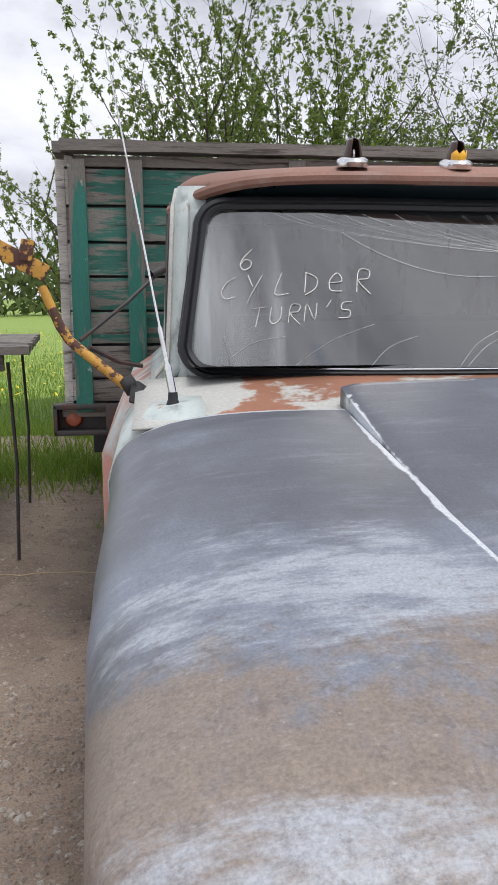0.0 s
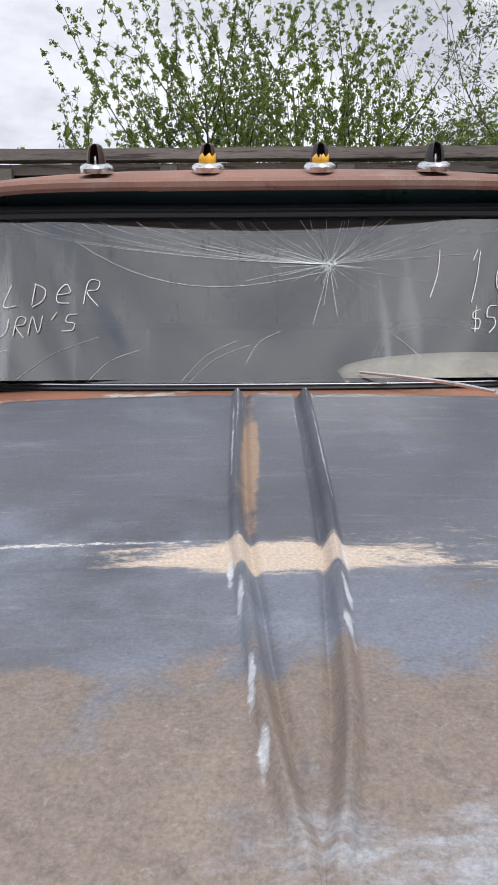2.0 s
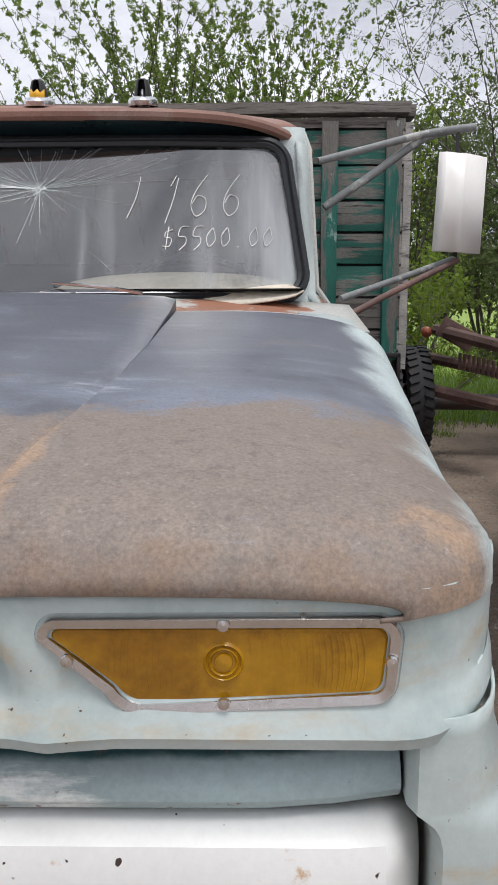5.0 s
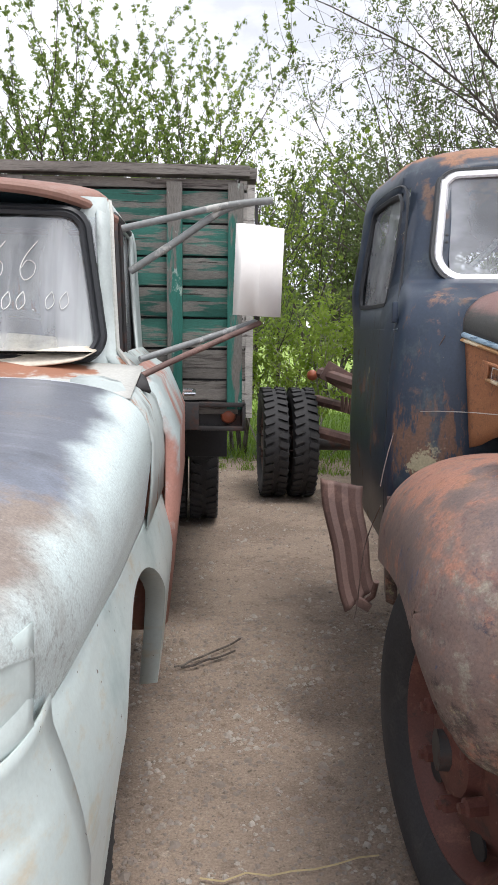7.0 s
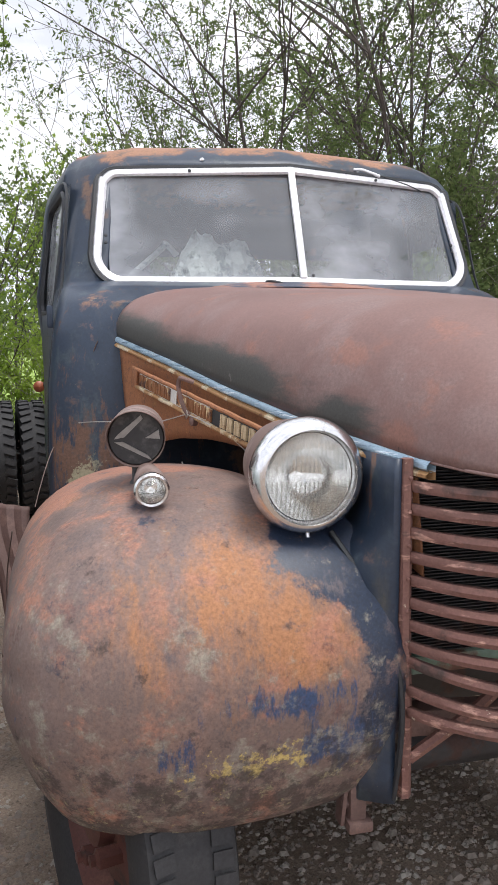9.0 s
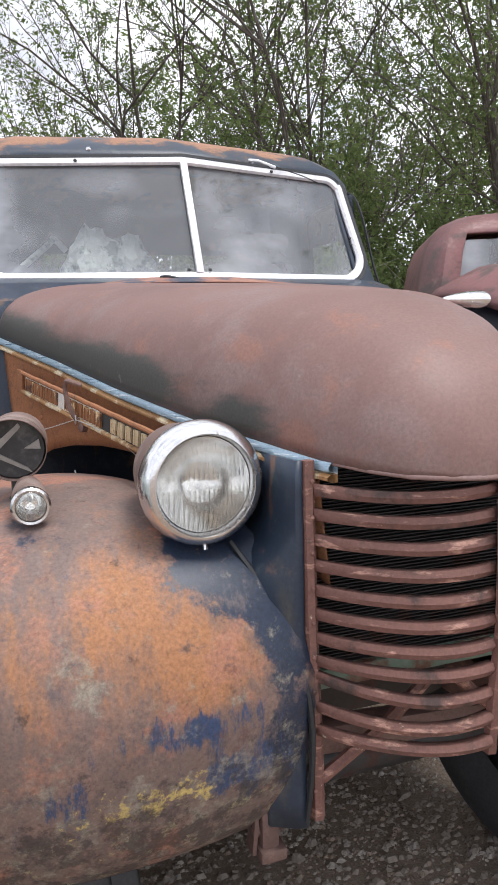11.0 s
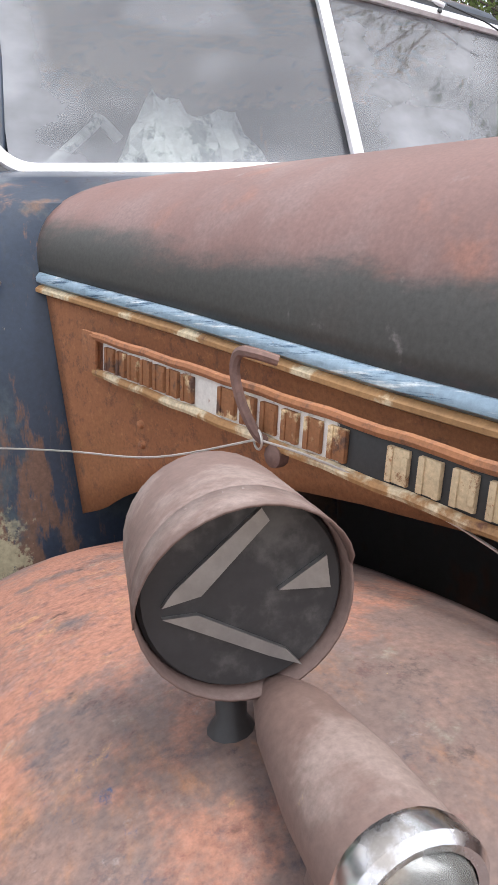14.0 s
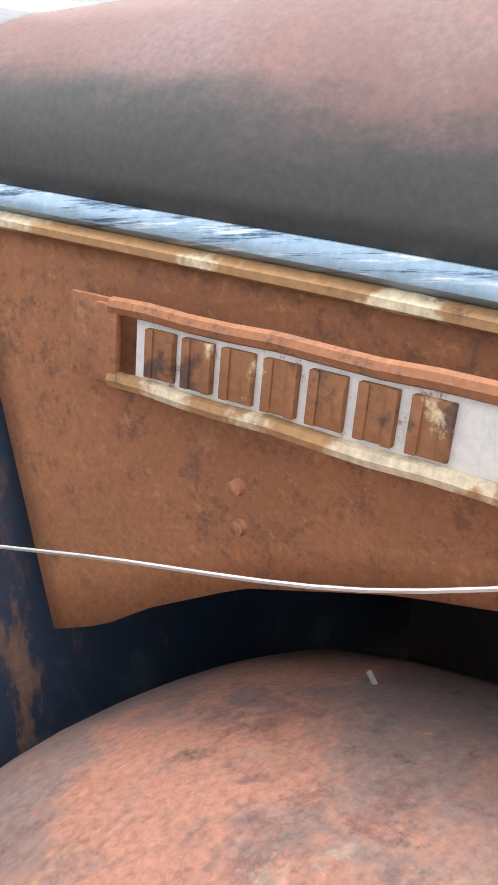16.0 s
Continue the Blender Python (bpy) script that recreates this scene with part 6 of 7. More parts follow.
part("radiator_tank", bm, surface("pale_green_patina", (0.17, 0.24, 0.19), 0.6, layers=(dict(c=RUST, s=8, lo=.5, hi=.6),)), rad)
for s in (-1, 1):
    bm = bmesh.new()
    tube(bm, [(s * .215, -1.44, .715), (s * .10, -1.46, .80), (s * .02, -1.47, .875)], .011, 6)
    part("brace", bm, grille_rust, truck_b)
bm = bmesh.new()
box(bm, (0, -1.40, .755), (.5, .05, .05), Matrix.Rotation(radians(4), 4, "Y"), .006)
part("crossmember", bm, brown_steel, truck_b)
for s in (-1, 1):
    bm = bmesh.new()
    box(bm, (s * .30, -1.38, .62), (.034, .08, .085), bevel=.010)
    box(bm, (s * .325, -1.40, .63), (.008, .03, .09), Matrix.Rotation(.1, 4, "Y"), .002)
    box(bm, (s * .298, -1.41, .585), (.048, .04, .022), bevel=.006)
    tube(bm, [(s * .27, -1.40, .625), (s * .33, -1.40, .622)], .012, 8)
    part("spring_hanger", bm, brown_steel, truck_b)
    bm = bmesh.new()
    box(bm, (s * .36, .85, .64), (.07, 4.2, .12), bevel=.01)
    part("chassis_rail", bm, brown_steel, truck_b)

# cab
CAB_B = [(.72, .82, -.30), (1.0, .832, -.30), (1.30, .825, -.28), (1.47, .805, -.27), (1.565, .785, -.235), (1.62, .772, -.10), (1.645, .765, -.015), (1.70, .755, .01), (1.86, .735, .075), (1.98, .725, .13), (2.035, .715, .155), (2.075, .70, .19), (2.115, .665, .25), (2.15, .60, .35), (2.172, .48, .47), (2.18, .2, .62)]


def cab_flare(z, v):
    return 1 + (.03 + .12 * min(1, max(0, (z - 1.40) / .25))) * min(.9, max(0, v))


def cab_side(z, v):
    return lerp_table([(a, b) for a, b, c in CAB_B], z) * cab_flare(z, v)


def cab_b_rows():
    rows = []
    for z, hw, v0 in CAB_B:
        v1 = 1.28 - max(0, z - 1.5) * .15 - max(0, z - 2.05) * 2.0
        row = []
        vee = .13 * min(1, max(0, (z - 1.45) / .15))
        for x in (-.90, -.84, -.7, -.5, -.25, 0, .25, .5, .7, .84, .90):
            row.append((x * hw * .985, v0 - vee * (1 - abs(x)) + .025 * (abs(x) > .85), z))
        row += [(hw * .97, v0 + .055, z), (hw * .995, v0 + .11, z)]
        vs = (.20, .27, .45, .66, .73, .9)
        for v in vs:
            row.append((hw * cab_flare(z, v), max(v, v0 + .12), z))
        hb = hw * cab_flare(z, .9)
        row += [(hb * .97, v1 - .05, z)] + [(hb * q, v1, z) for q in (.8, .4, 0, -.4, -.8)] + [(-hb * .97, v1 - .05, z)]
        for v in reversed(vs):
            row.append((-hw * cab_flare(z, v), max(v, v0 + .12), z))
        row += [(-hw * .995, v0 + .11, z), (-hw * .97, v0 + .055, z)]
        rows.append(row)
    return rows


def cab_b(bm):
    rows = cab_b_rows()
    n = len(rows[0])

    def keep(i, j):
        z = (CAB_B[i][0] + CAB_B[i + 1][0]) / 2
        if j in range(1, 9) and 1.645 < z < 2.035:
            return False
        ym = (rows[i][j][1] + rows[i][(j + 1) % n][1]) / 2
        if abs(rows[i][j][0]) > .6 and abs(rows[i][(j + 1) % n][0]) > .6 and 1.56 < z < 1.98 and .20 < ym < .73:
            return False
        if 1.6 < z < 1.86 and rows[i][j][1] > 1.0 and abs(rows[i][j][0]) < .7 and abs(rows[i][(j + 1) % n][0]) < .45:
            return False
        return True
    vs = sheet(bm, rows, closed=True, keep=keep)
    bm.faces.new(vs[-1])
    bmesh.ops.delete(bm, geom=[v for v in bm.verts if not v.link_faces], context="VERTS")


cabb = part("cab", make(cab_b), cab_paint, truck_b, "dark blue cab with rust brown roof edge", solid=.012, sharp=50)
# door shuts, belt moulding and hinge
for s in (-1, 1):
    bm = bmesh.new()
    tube(bm, curve_pts([(s * (cab_side(z, v) + .002), v, z) for v, z in ((-.12, .80), (-.12, 1.2), (-.08, 1.47), (.06, 1.65), (.14, 1.9), (.24, 2.0), (.5, 2.02), (.78, 2.0))], 5), .005, 5)
    part("door_gap", bm, rubber, truck_b)
    bm = bmesh.new()
    tube(bm, [(s * cab_side(1.47, v), v, 1.47) for v in (-.15, .0, .3, .6, .9)], .007, 6)
    part("belt_moulding", bm, cab_paint, truck_b)
    bm = bmesh.new()
    box(bm, (s * .815, -.10, 1.53), (.02, .035, .07), bevel=.006)
    part("hinge", bm, cab_paint, truck_b)
    bm = bmesh.new()
    rim = [(s * (cab_side(z, v) - .004), v, z) for v, z in ((.20, 1.62), (.21, 1.57), (.27, 1.562), (.66, 1.562), (.72, 1.58), (.73, 1.65), (.73, 1.90), (.70, 1.965), (.62, 1.978), (.34, 1.978), (.26, 1.96), (.22, 1.88))]
    tube(bm, curve_pts(rim + [rim[0]], 4), .013, 6)
    part("window_rim", bm, rubber, truck_b, "black rounded side window rim")
    bm = bmesh.new()
    sheet(bm, [[(s * (cab_side(z, v) - .012), v, z) for v in (.18, .45, .75)] for z in (1.55, 1.75, 1.99)])
    part("side_window", bm, glass_side, truck_b, "dusty side glass", face=(s, 0, 0))
# cowl ledge between bonnet and screen
bm = bmesh.new()
sheet(bm, [[(u, -.27 + t * (.25 - .115 * (1 - abs(u) / .7)), 1.622 - .15 * (abs(u) / .75) ** 3 + t * .030 * (1 - (abs(u) / .7) ** 2)) for u in np.linspace(-.56, .56, 30)] for t in np.linspace(0, 1, 6)])
part("cowl", bm, cowl_b, truck_b, "rose pink rusted cowl ledge", solid=.004)


# split windscreen frame
def frame_uz(s):
    pts = []
    for cu, cz, a0, a1, r in ((.575, 1.975, 90, 0, .055), (.575, 1.735, 0, -90, .085)):
        for k in range(9):
            a = radians(a0 + (a1 - a0) * k / 8)
            pts.append((cu + r * math.cos(a), cz + r * math.sin(a)))
    return [(.0, 2.032)] + pts + [(.0, 1.648)]


def scr(u, z):
    return -.127 * (1 - min(1, abs(u) / .63)) + (z - 1.65) * .41 - .026


line = []
for u, z in frame_uz(1):
    line.append((u, scr(u, z) - .012, z - .012 * (u / .63) ** 2 if z > 2 else z))
full = line + [(-u, v, z) for u, v, z in reversed(line)][1:-1]
bm = bmesh.new()
dense = []
for i in range(len(full)):
    a, b = Vector(full[i]), Vector(full[(i + 1) % len(full)])
    m_ = 6 if (a - b).length > .2 else 1
    dense += [a.lerp(b, k / m_) for k in range(m_)]
centre = Vector((0, .02, 1.84))
rows = []
for g, d in ((-.012, .012), (-.013, .0), (-.006, -.008), (.008, -.008), (.013, 0), (.014, .016)):
    row = []
    for i, p in enumerate(dense):
        tdir = (dense[(i + 1) % len(dense)] - dense[i - 1]).normalized()
        nrm2 = tdir.cross(Vector((0, -1, .4)).normalized())
        if nrm2.dot(p - centre) < 0:
            nrm2 = -nrm2
        row.append(p + nrm2 * g * 1.15 + Vector((0, d, 0)))
    rows.append(row)
sheet(bm, rows, closed=True)
ws = part("split_windscreen", bm, white_frame, truck_b, "bright metal framed split windscreen")
bm = bmesh.new()
rows = []
for g, d in ((.013, -.004), (.022, -.005), (.026, .012)):
    row = []
    for i, p in enumerate(dense):
        tdir = (dense[(i + 1) % len(dense)] - dense[i - 1]).normalized()
        nrm2 = tdir.cross(Vector((0, -1, .4)).normalized())
        if nrm2.dot(p - centre) < 0:
            nrm2 = -nrm2
        row.append(p + nrm2 * g * 1.15 + Vector((0, d, 0)))
    rows.append(row)
sheet(bm, rows, closed=True)
part("seal", bm, rubber, ws)
bm = bmesh.new()
box(bm, (0, scr(0, 1.84) - .016, 1.84), (.024, .014, .395), Matrix.Rotation(math.atan(-.41), 4, "X"), .004)
part("centre_bar", bm, white_frame, ws)
for s in (-1, 1):
    bm = bmesh.new()
    sheet(bm, [[(s * u, scr(u, z), z) for u in (.0, .2, .4, .62)] for z in (1.64, 1.8, 1.95, 2.035)])
    part("pane", bm, glass_b, ws, "grey clouded glass", face=(0, -1, .4)).visible_shadow = False
    for u, z in ((.035, 1.668), (.628, 1.80), (.629, 1.775), (.34, 2.026)):
        bm = bmesh.new()
        lathe(bm, [(.006, 0), (.005, .003), (0, .004)], axis_to((s * u, scr(u, z) - .020, z), (0, -1, .4)), 8)
        part("frame_bolt", bm, rubber, ws)
bm = bmesh.new()
tube(bm, curve_pts([(-.13, -.16, 1.643), (-.11, -.17, 1.645), (-.08, -.19, 1.637)], 4), .006, 6)
part("wiper_stub", bm, rubber, truck_b)
bm = bmesh.new()
lathe(bm, [(.010, -.006), (.010, .01), (.006, .016), (0, .018)], axis_to((-.285, .115, 2.072), (0, -1, .4)), 12)
part("roof_bolt", bm, chrome, truck_b)
bm = bmesh.new()
tube(bm, [(.29, .10, 2.062), (.27, .08, 2.066), (.30, .075, 2.064), (.36, .06, 2.042)], .006, 8)
part("wiper_motor", bm, white_frame, truck_b, "bright wiper pivot")
bm = bmesh.new()
tube(bm, [(.36, .05, 2.042), (.46, .045, 2.015), (.52, .05, 1.995)], .002, 5)
part("wiper_arm", bm, rubber, truck_b)
# cab inside: seat, dash, steering wheel
bm = bmesh.new()
box(bm, (0, .95, 1.2), (1.35, .25, .75), bevel=.06)
part("seat", bm, inside, truck_b)
bm = bmesh.new()
box(bm, (0, .16, 1.585), (1.4, .30, .06), bevel=.02)
part("dashboard", bm, inside, truck_b)
# pale bent bar added in place of a taped diagonal crack in the glass
bm = bmesh.new()
tube(bm, curve_pts([(-.56, .12, 1.66), (-.49, .15, 1.72), (-.42, .2, 1.78), (-.40, .22, 1.80), (-.36, .22, 1.76)], 4), [.012] * 17, 6)
part("crack_tape_bar", bm, rag, truck_b)


def crumple(bm):
    r = np.random.RandomState(4)
    rows = []
    for i in range(22):
        row = []
        for j in range(13):
            u, t = -.40 + .33 * i / 21, j / 12
            ridge = (.185 * math.exp(-((u + .29) / .085) ** 2) + .155 * math.exp(-((u + .14) / .075) ** 2) + .03) * math.sin(t * math.pi) ** .8
            row.append((u + r.normal(0, .006), .06 + .16 * t + r.normal(0, .008), 1.617 + max(0, ridge + r.normal(0, .012) * math.sin(t * math.pi))))
        rows.append(row)
    sheet(bm, rows)


bm = make(crumple)
bm.transform(pose(3.576, 2.326, 0, 0, 0, -6.1))
sack = part("plastic_sheet", bm, rag, None, sharp=12, solid=.002)
tagged(sack, "crumpled pale plastic sheet on the dashboard", "plastic sheet")
# wheels, axle, detached running board
wheel("tyre", pose(-.70, -1.0, .46, 0, 0, 193), .46, .19, truck_b, wheel_rust, 70, 3, True)
wheel("tyre", pose(.70, -1.0, .46, 0, 0, 13), .46, .19, truck_b, wheel_rust, 70, 4, True)
bm = bmesh.new()
tube(bm, [(-.8, -1.0, .46), (.8, -1.0, .46)], .05, 10)
part("axle", bm, dark_metal, truck_b)


def board(bm):
    rows = []
    for i in range(25):
        t = i / 24
        a0, a1 = Vector((-1.045, -.02, .935)), Vector((-.90, -.10, .925))
        b0, b1 = Vector((-.955, -.22, .50)), Vector((-.855, -.20, .585))
        row = []
        for k in range(13):
            w = k / 12
            p = a0.lerp(a1, w).lerp(b0.lerp(b1, w), t)
            p += Vector((-.010 * math.sin(t * 3) - .005 * math.sin(t * 9), .007 * math.cos(w * 6 * math.pi), .006 * math.sin(t * 40) * (t > .93)))
            row.append(p)
        rows.append(row)
    sheet(bm, rows)


rb = part("running_board", make(board), brown_steel, truck_b, "bent ribbed running board hanging loose", solid=.005)
bm = bmesh.new()
box(bm, (-.90, -.24, .545), (.05, .03, .03), Matrix.Rotation(.5, 4, "Y"), .006)
tube(bm, [(-.89, -.22, .55), (-.87, -.25, .58), (-.865, -.28, .64)], .010, 6)
part("bracket", bm, brown_steel, rb)
bm = bmesh.new()
sheet(bm, [[(-.86 + .02 * t, -.42 + .14 * t, .96 - .30 * t), (-.72 + .02 * t, -.40 + .14 * t, .96 - .30 * t)] for t in np.linspace(0, 1, 6)])
part("fender_tail", bm, brown_steel, truck_b, solid=.005)

# rear axle with dual tyres, bare chassis behind the cab
for x, y in ((2.735, 6.41), (2.985, 6.40)):
    m = pose(3.576, 2.326, 0, 0, 0, -6.1).inverted() @ pose(x, y, .478, 0, 0, 180)
    wheel("tyre", m, .478, .215, truck_b, brown_steel, 38, 6)
m = pose(3.576, 2.326, 0, 0, 0, -6.1).inverted()
for xa, xb in ((4.35, 4.35), (4.6, 4.6)):
    wheel("tyre", m @ pose(xa, 6.25, .478), .478, .215, truck_b, brown_steel, 38, 7)
bm = bmesh.new()
tube(bm, [m @ Vector((2.75, 6.4, .478)), m @ Vector((4.6, 6.25, .478))], .07, 10)
part("axle", bm, dark_metal, truck_b)
for a, b, sx in (((3.12, 6.15, 1.10), (3.46, 5.2, 1.0), .05), ((3.10, 6.3, .86), (3.5, 5.6, .80), .045), ((3.05, 6.1, .62), (3.5, 5.5, .56), .05)):
    bm = bmesh.new()
    tube(bm, [m @ Vector(a), m @ Vector(b)], sx, 8)
    part("rear_frame", bm, brown_steel, truck_b)
bm = bmesh.new()
for k in range(9):
    t = k / 8
    tube(bm, [m @ Vector((3.26 + .2 * t, 5.9 - .35 * t, .93 - .04 * t)), m @ Vector((3.26 + .2 * t, 5.9 - .35 * t, .80 - .04 * t))], .014, 6)
part("spring_shackles", bm, brown_steel, truck_b)
bm = bmesh.new()
box(bm, m @ Vector((3.25, 6.0, 1.07)), (.30, .06, .16), Matrix.Rotation(.5, 4, "Y"), .01)
part("rear_plate", bm, brown_steel, truck_b)
bm = bmesh.new()
lathe(bm, [(.045, 0), (.045, .03), (.03, .045), (0, .05)], axis_to(m @ Vector((3.05, 6.2, 1.08)), (0, -1, 0)), 16)
part("tail_lamp", bm, red_lens, truck_b, "small round red lamp")

# ---- third truck, maroon, beyond the rusty one ----
truck_c = thing("maroon_truck", pose(5.72, 2.42, 0, 0, 0, -33), "maroon old truck with rounded cab parked alongside", "truck")


def cab_c(bm):
    rows = []
    for z, hw, v0 in ((.8, .86, -.2), (1.2, .86, -.2), (1.45, .85, -.15), (1.62, .82, -.02), (1.7, .80, .0), (1.85, .77, .06), (1.93, .74, .10), (1.98, .70, .15), (2.03, .60, .25), (2.06, .4, .4)):
        row = [(x * hw, v0 + .06 * x * x, z) for x in (-.9, -.8, -.4, -.05, .05, .4, .8, .9)] + [(hw, v0 + .15, z)] + [(hw, v, z) for v in (.4, .9, 1.2)] + [(hw * q, 1.3, z) for q in (.8, 0, -.8)] + [(-hw, v, z) for v in (1.2, .9, .4)] + [(-hw, v0 + .15, z)]
        rows.append(row)
    vs = sheet(bm, rows, closed=True, keep=lambda i, j: not (j in (1, 2, 4, 5) and i in (3, 4, 5)))
    bm.faces.new(vs[-1])


part("cab", make(cab_c), maroon, truck_c, "rounded maroon cab", solid=.015)
bm = bmesh.new()
sheet(bm, [[(x, .01 + .06 * (x / .8) ** 2 + (z - 1.6) * .3, z) for x in (-.70, 0, .70)] for z in (1.6, 1.9)])
part("windscreen", bm, glass_b, truck_c, face=(0, -1, .3))
bm = bmesh.new()
sheet(bm, [[((-.80 + .07 * t) * (1 + .35 * (v + .15)), v, 1.635 + .035 * min(t, 3) - .012 * k - .22 * max(0, (-v - .3)) ** 1.6) for k, t in ((3, -.05), (1, 0), (0, .3), (0, .9), (0, 3), (0, 8), (0, 16), (1, 22.8))] for v in np.linspace(-.15, -1.35, 16)])
part("bonnet", bm, maroon, truck_c, "faded maroon bonnet with a rolled edge", solid=.006)
bm = bmesh.new()
sheet(bm, [[((-.74 + .02 * t) * (1 + .35 * (v + .15)), v, 1.60 - .6 * t - .22 * max(0, (-v - .3)) ** 1.6) for t in (0, .5, 1)] for v in np.linspace(-.15, -1.35, 10)])
part("engine_side", bm, surface("navy_engine_side", (0.012, 0.016, 0.035), 0.5), truck_c, "dark navy engine bay side", solid=.006)
bm = bmesh.new()
sheet(bm, [[(u, -1.36, z) for u in (-.42, 0, .42)] for z in (.6, 1.3)])
part("grille", bm, maroon, truck_c, solid=.03)
for s in (-1, 1):
    wheel("tyre", pose(s * .62, -.75, .46, 0, 0, 90 - 90 * s), .46, .2, truck_c, brown_steel, 30)
    wheel("tyre", pose(s * .85, 3.0, .46, 0, 0, 90 - 90 * s), .46, .2, truck_c, brown_steel, 30)
    bm = bmesh.new()
    box(bm, (s * .36, .9, .62), (.07, 4.6, .14), bevel=.01)
    part("chassis_rail", bm, brown_steel, truck_c)
# bright oval lamp on the far side of the rusty truck's bonnet
bm = bmesh.new()
rows = []
for t in np.linspace(0, 1, 14):
    r_ = .026 * max(0, math.sin(min(1, t * 1.15) * math.pi / 2 if t < .87 else math.pi / 2 * (1 - (t - .87) / .13))) ** .7 + .001
    rows.append([(.205 + .12 * t, -1.16 + r_ * math.cos(a), 1.522 + .7 * r_ * math.sin(a)) for a in np.linspace(0, 2 * math.pi, 16, endpoint=False)])
sheet(bm, rows, closed=True)
part("bonnet_ornament", bm, chrome, truck_b, "bright teardrop bonnet side ornament")
bm = bmesh.new()
tube(bm, [(.25, -1.16, 1.505), (.24, -1.16, 1.47)], .012, 8)
part("ornament_stalk", bm, chrome, truck_b)
# white painted bumper corner
bm = bmesh.new()
sheet(bm, [[(.0 + .30 * t, -1.74 + .04 * t, .855 + .022 * min(1, t * 4) * k + .015 * t) for k in (-1, 1)] for t in np.linspace(0, 1, 8)])
part("bumper_tip", bm, mirror_white, truck_b, "white pointed bumper tip", solid=.012)

# ---- wooden flat trailer beside the road ----
trailer = thing("flat_trailer", pose(-.70, 4.45, 0, 0, 0, 6), "low flat trailer with weathered plank deck on thin legs", "trailer")
for k in range(9):
    bm = bmesh.new()
    weathered(bm, (-1.0 - .02 * (k % 2), .10 + .19 * k, 1.275), (2.0, .18, .045), 300 + k)
    part("deck_plank", bm, wood_grey, trailer)
for y in (.15, 1.5):
    bm = bmesh.new()
    box(bm, (-1.05, y, 1.20), (1.8, .06, .10), bevel=.006)
    part("beam", bm, wood_grey, trailer)
for x in (-.13, -1.9):
    for y in (.15, 1.5):
        bm = bmesh.new()
        tube(bm, [(x, y, 1.2), (x + .02, y, .6), (x, y, .0)], .011, 6)
        part("leg", bm, dark_metal, trailer)
bm = bmesh.new()
box(bm, (-.21, .02, 1.36), (.05, .05, .14), bevel=.004)
part("stake", bm, dark_metal, trailer)

# ---- plants ----
def leaf_mesh(name, pos, nor, size, material, parent, rnd, label=""):
    """Many small folded leaves at given places."""
    n = len(pos)
    pos, nor = np.array(pos), np.array(nor)
    nor = nor / (np.linalg.norm(nor, axis=1, keepdims=True) + 1e-9)
    r = np.random.RandomState(rnd)
    a = r.normal(size=(n, 3))
    t = a - nor * (a * nor).sum(1, keepdims=True)
    t /= np.linalg.norm(t, axis=1, keepdims=True) + 1e-9
    b = np.cross(nor, t)
    s = size * r.uniform(.55, 1.35, (n, 1))
    v = np.stack([pos - t * s, pos + b * s * .42, pos + t * s, pos - b * s * .42], 1).reshape(-1, 3)
    me = bpy.data.meshes.new(name)
    me.vertices.add(4 * n)
    me.vertices.foreach_set("co", v.ravel())
    me.loops.add(4 * n)
    me.loops.foreach_set("vertex_index", np.arange(4 * n, dtype=np.int32))
    me.polygons.add(n)
    me.polygons.foreach_set("loop_start", np.arange(0, 4 * n, 4, dtype=np.int32))
    me.update()
    me.validate()
    me.materials.append(material)
    ob = new(name, me)
    ob.parent = parent
    return tagged(ob, label)


def grow(bm, p, d, length, r, depth, rnd, tips, style):
    """A branch with its side shoots; notes places along the outer twigs."""
    pts, rs = [Vector(p)], [r]
    steps = 6 if depth else 5
    for k in range(steps):
        bend = Vector((rnd.gauss(0, 1), rnd.gauss(0, 1), rnd.gauss(0, 1) * .5)) * style["wobble"]
        d = (d + bend + Vector((0, 0, style["lift"]))).normalized()
        pts.append(pts[-1] + d * length / steps)
        rs.append(r * (1 - .75 * (k + 1) / steps))
    tube(bm, pts, rs, 6 if r > .02 else 4 if r > .006 else 3, cap=False)
    if depth >= style["leafy"]:
        for a, b in zip(pts, pts[1:]):
            tips.append((a, b))
    if depth < style["depth"]:
        for k in range(style["kids"][min(depth, len(style["kids"]) - 1)]):
            f = rnd.uniform(.25, 1.0)
            i = min(int(f * steps), steps - 1)
            q = pts[i].lerp(pts[i + 1], f * steps - i)
            side = d.cross(Vector((rnd.gauss(0, 1), rnd.gauss(0, 1), rnd.gauss(0, 1)))).normalized()
            nd = (d * style["along"] + side * style["out"]).normalized()
            grow(bm, q, nd, length * rnd.uniform(.38, .62), max(r * .5 * (1 - .4 * f), .0025), depth + 1, rnd, tips, style)


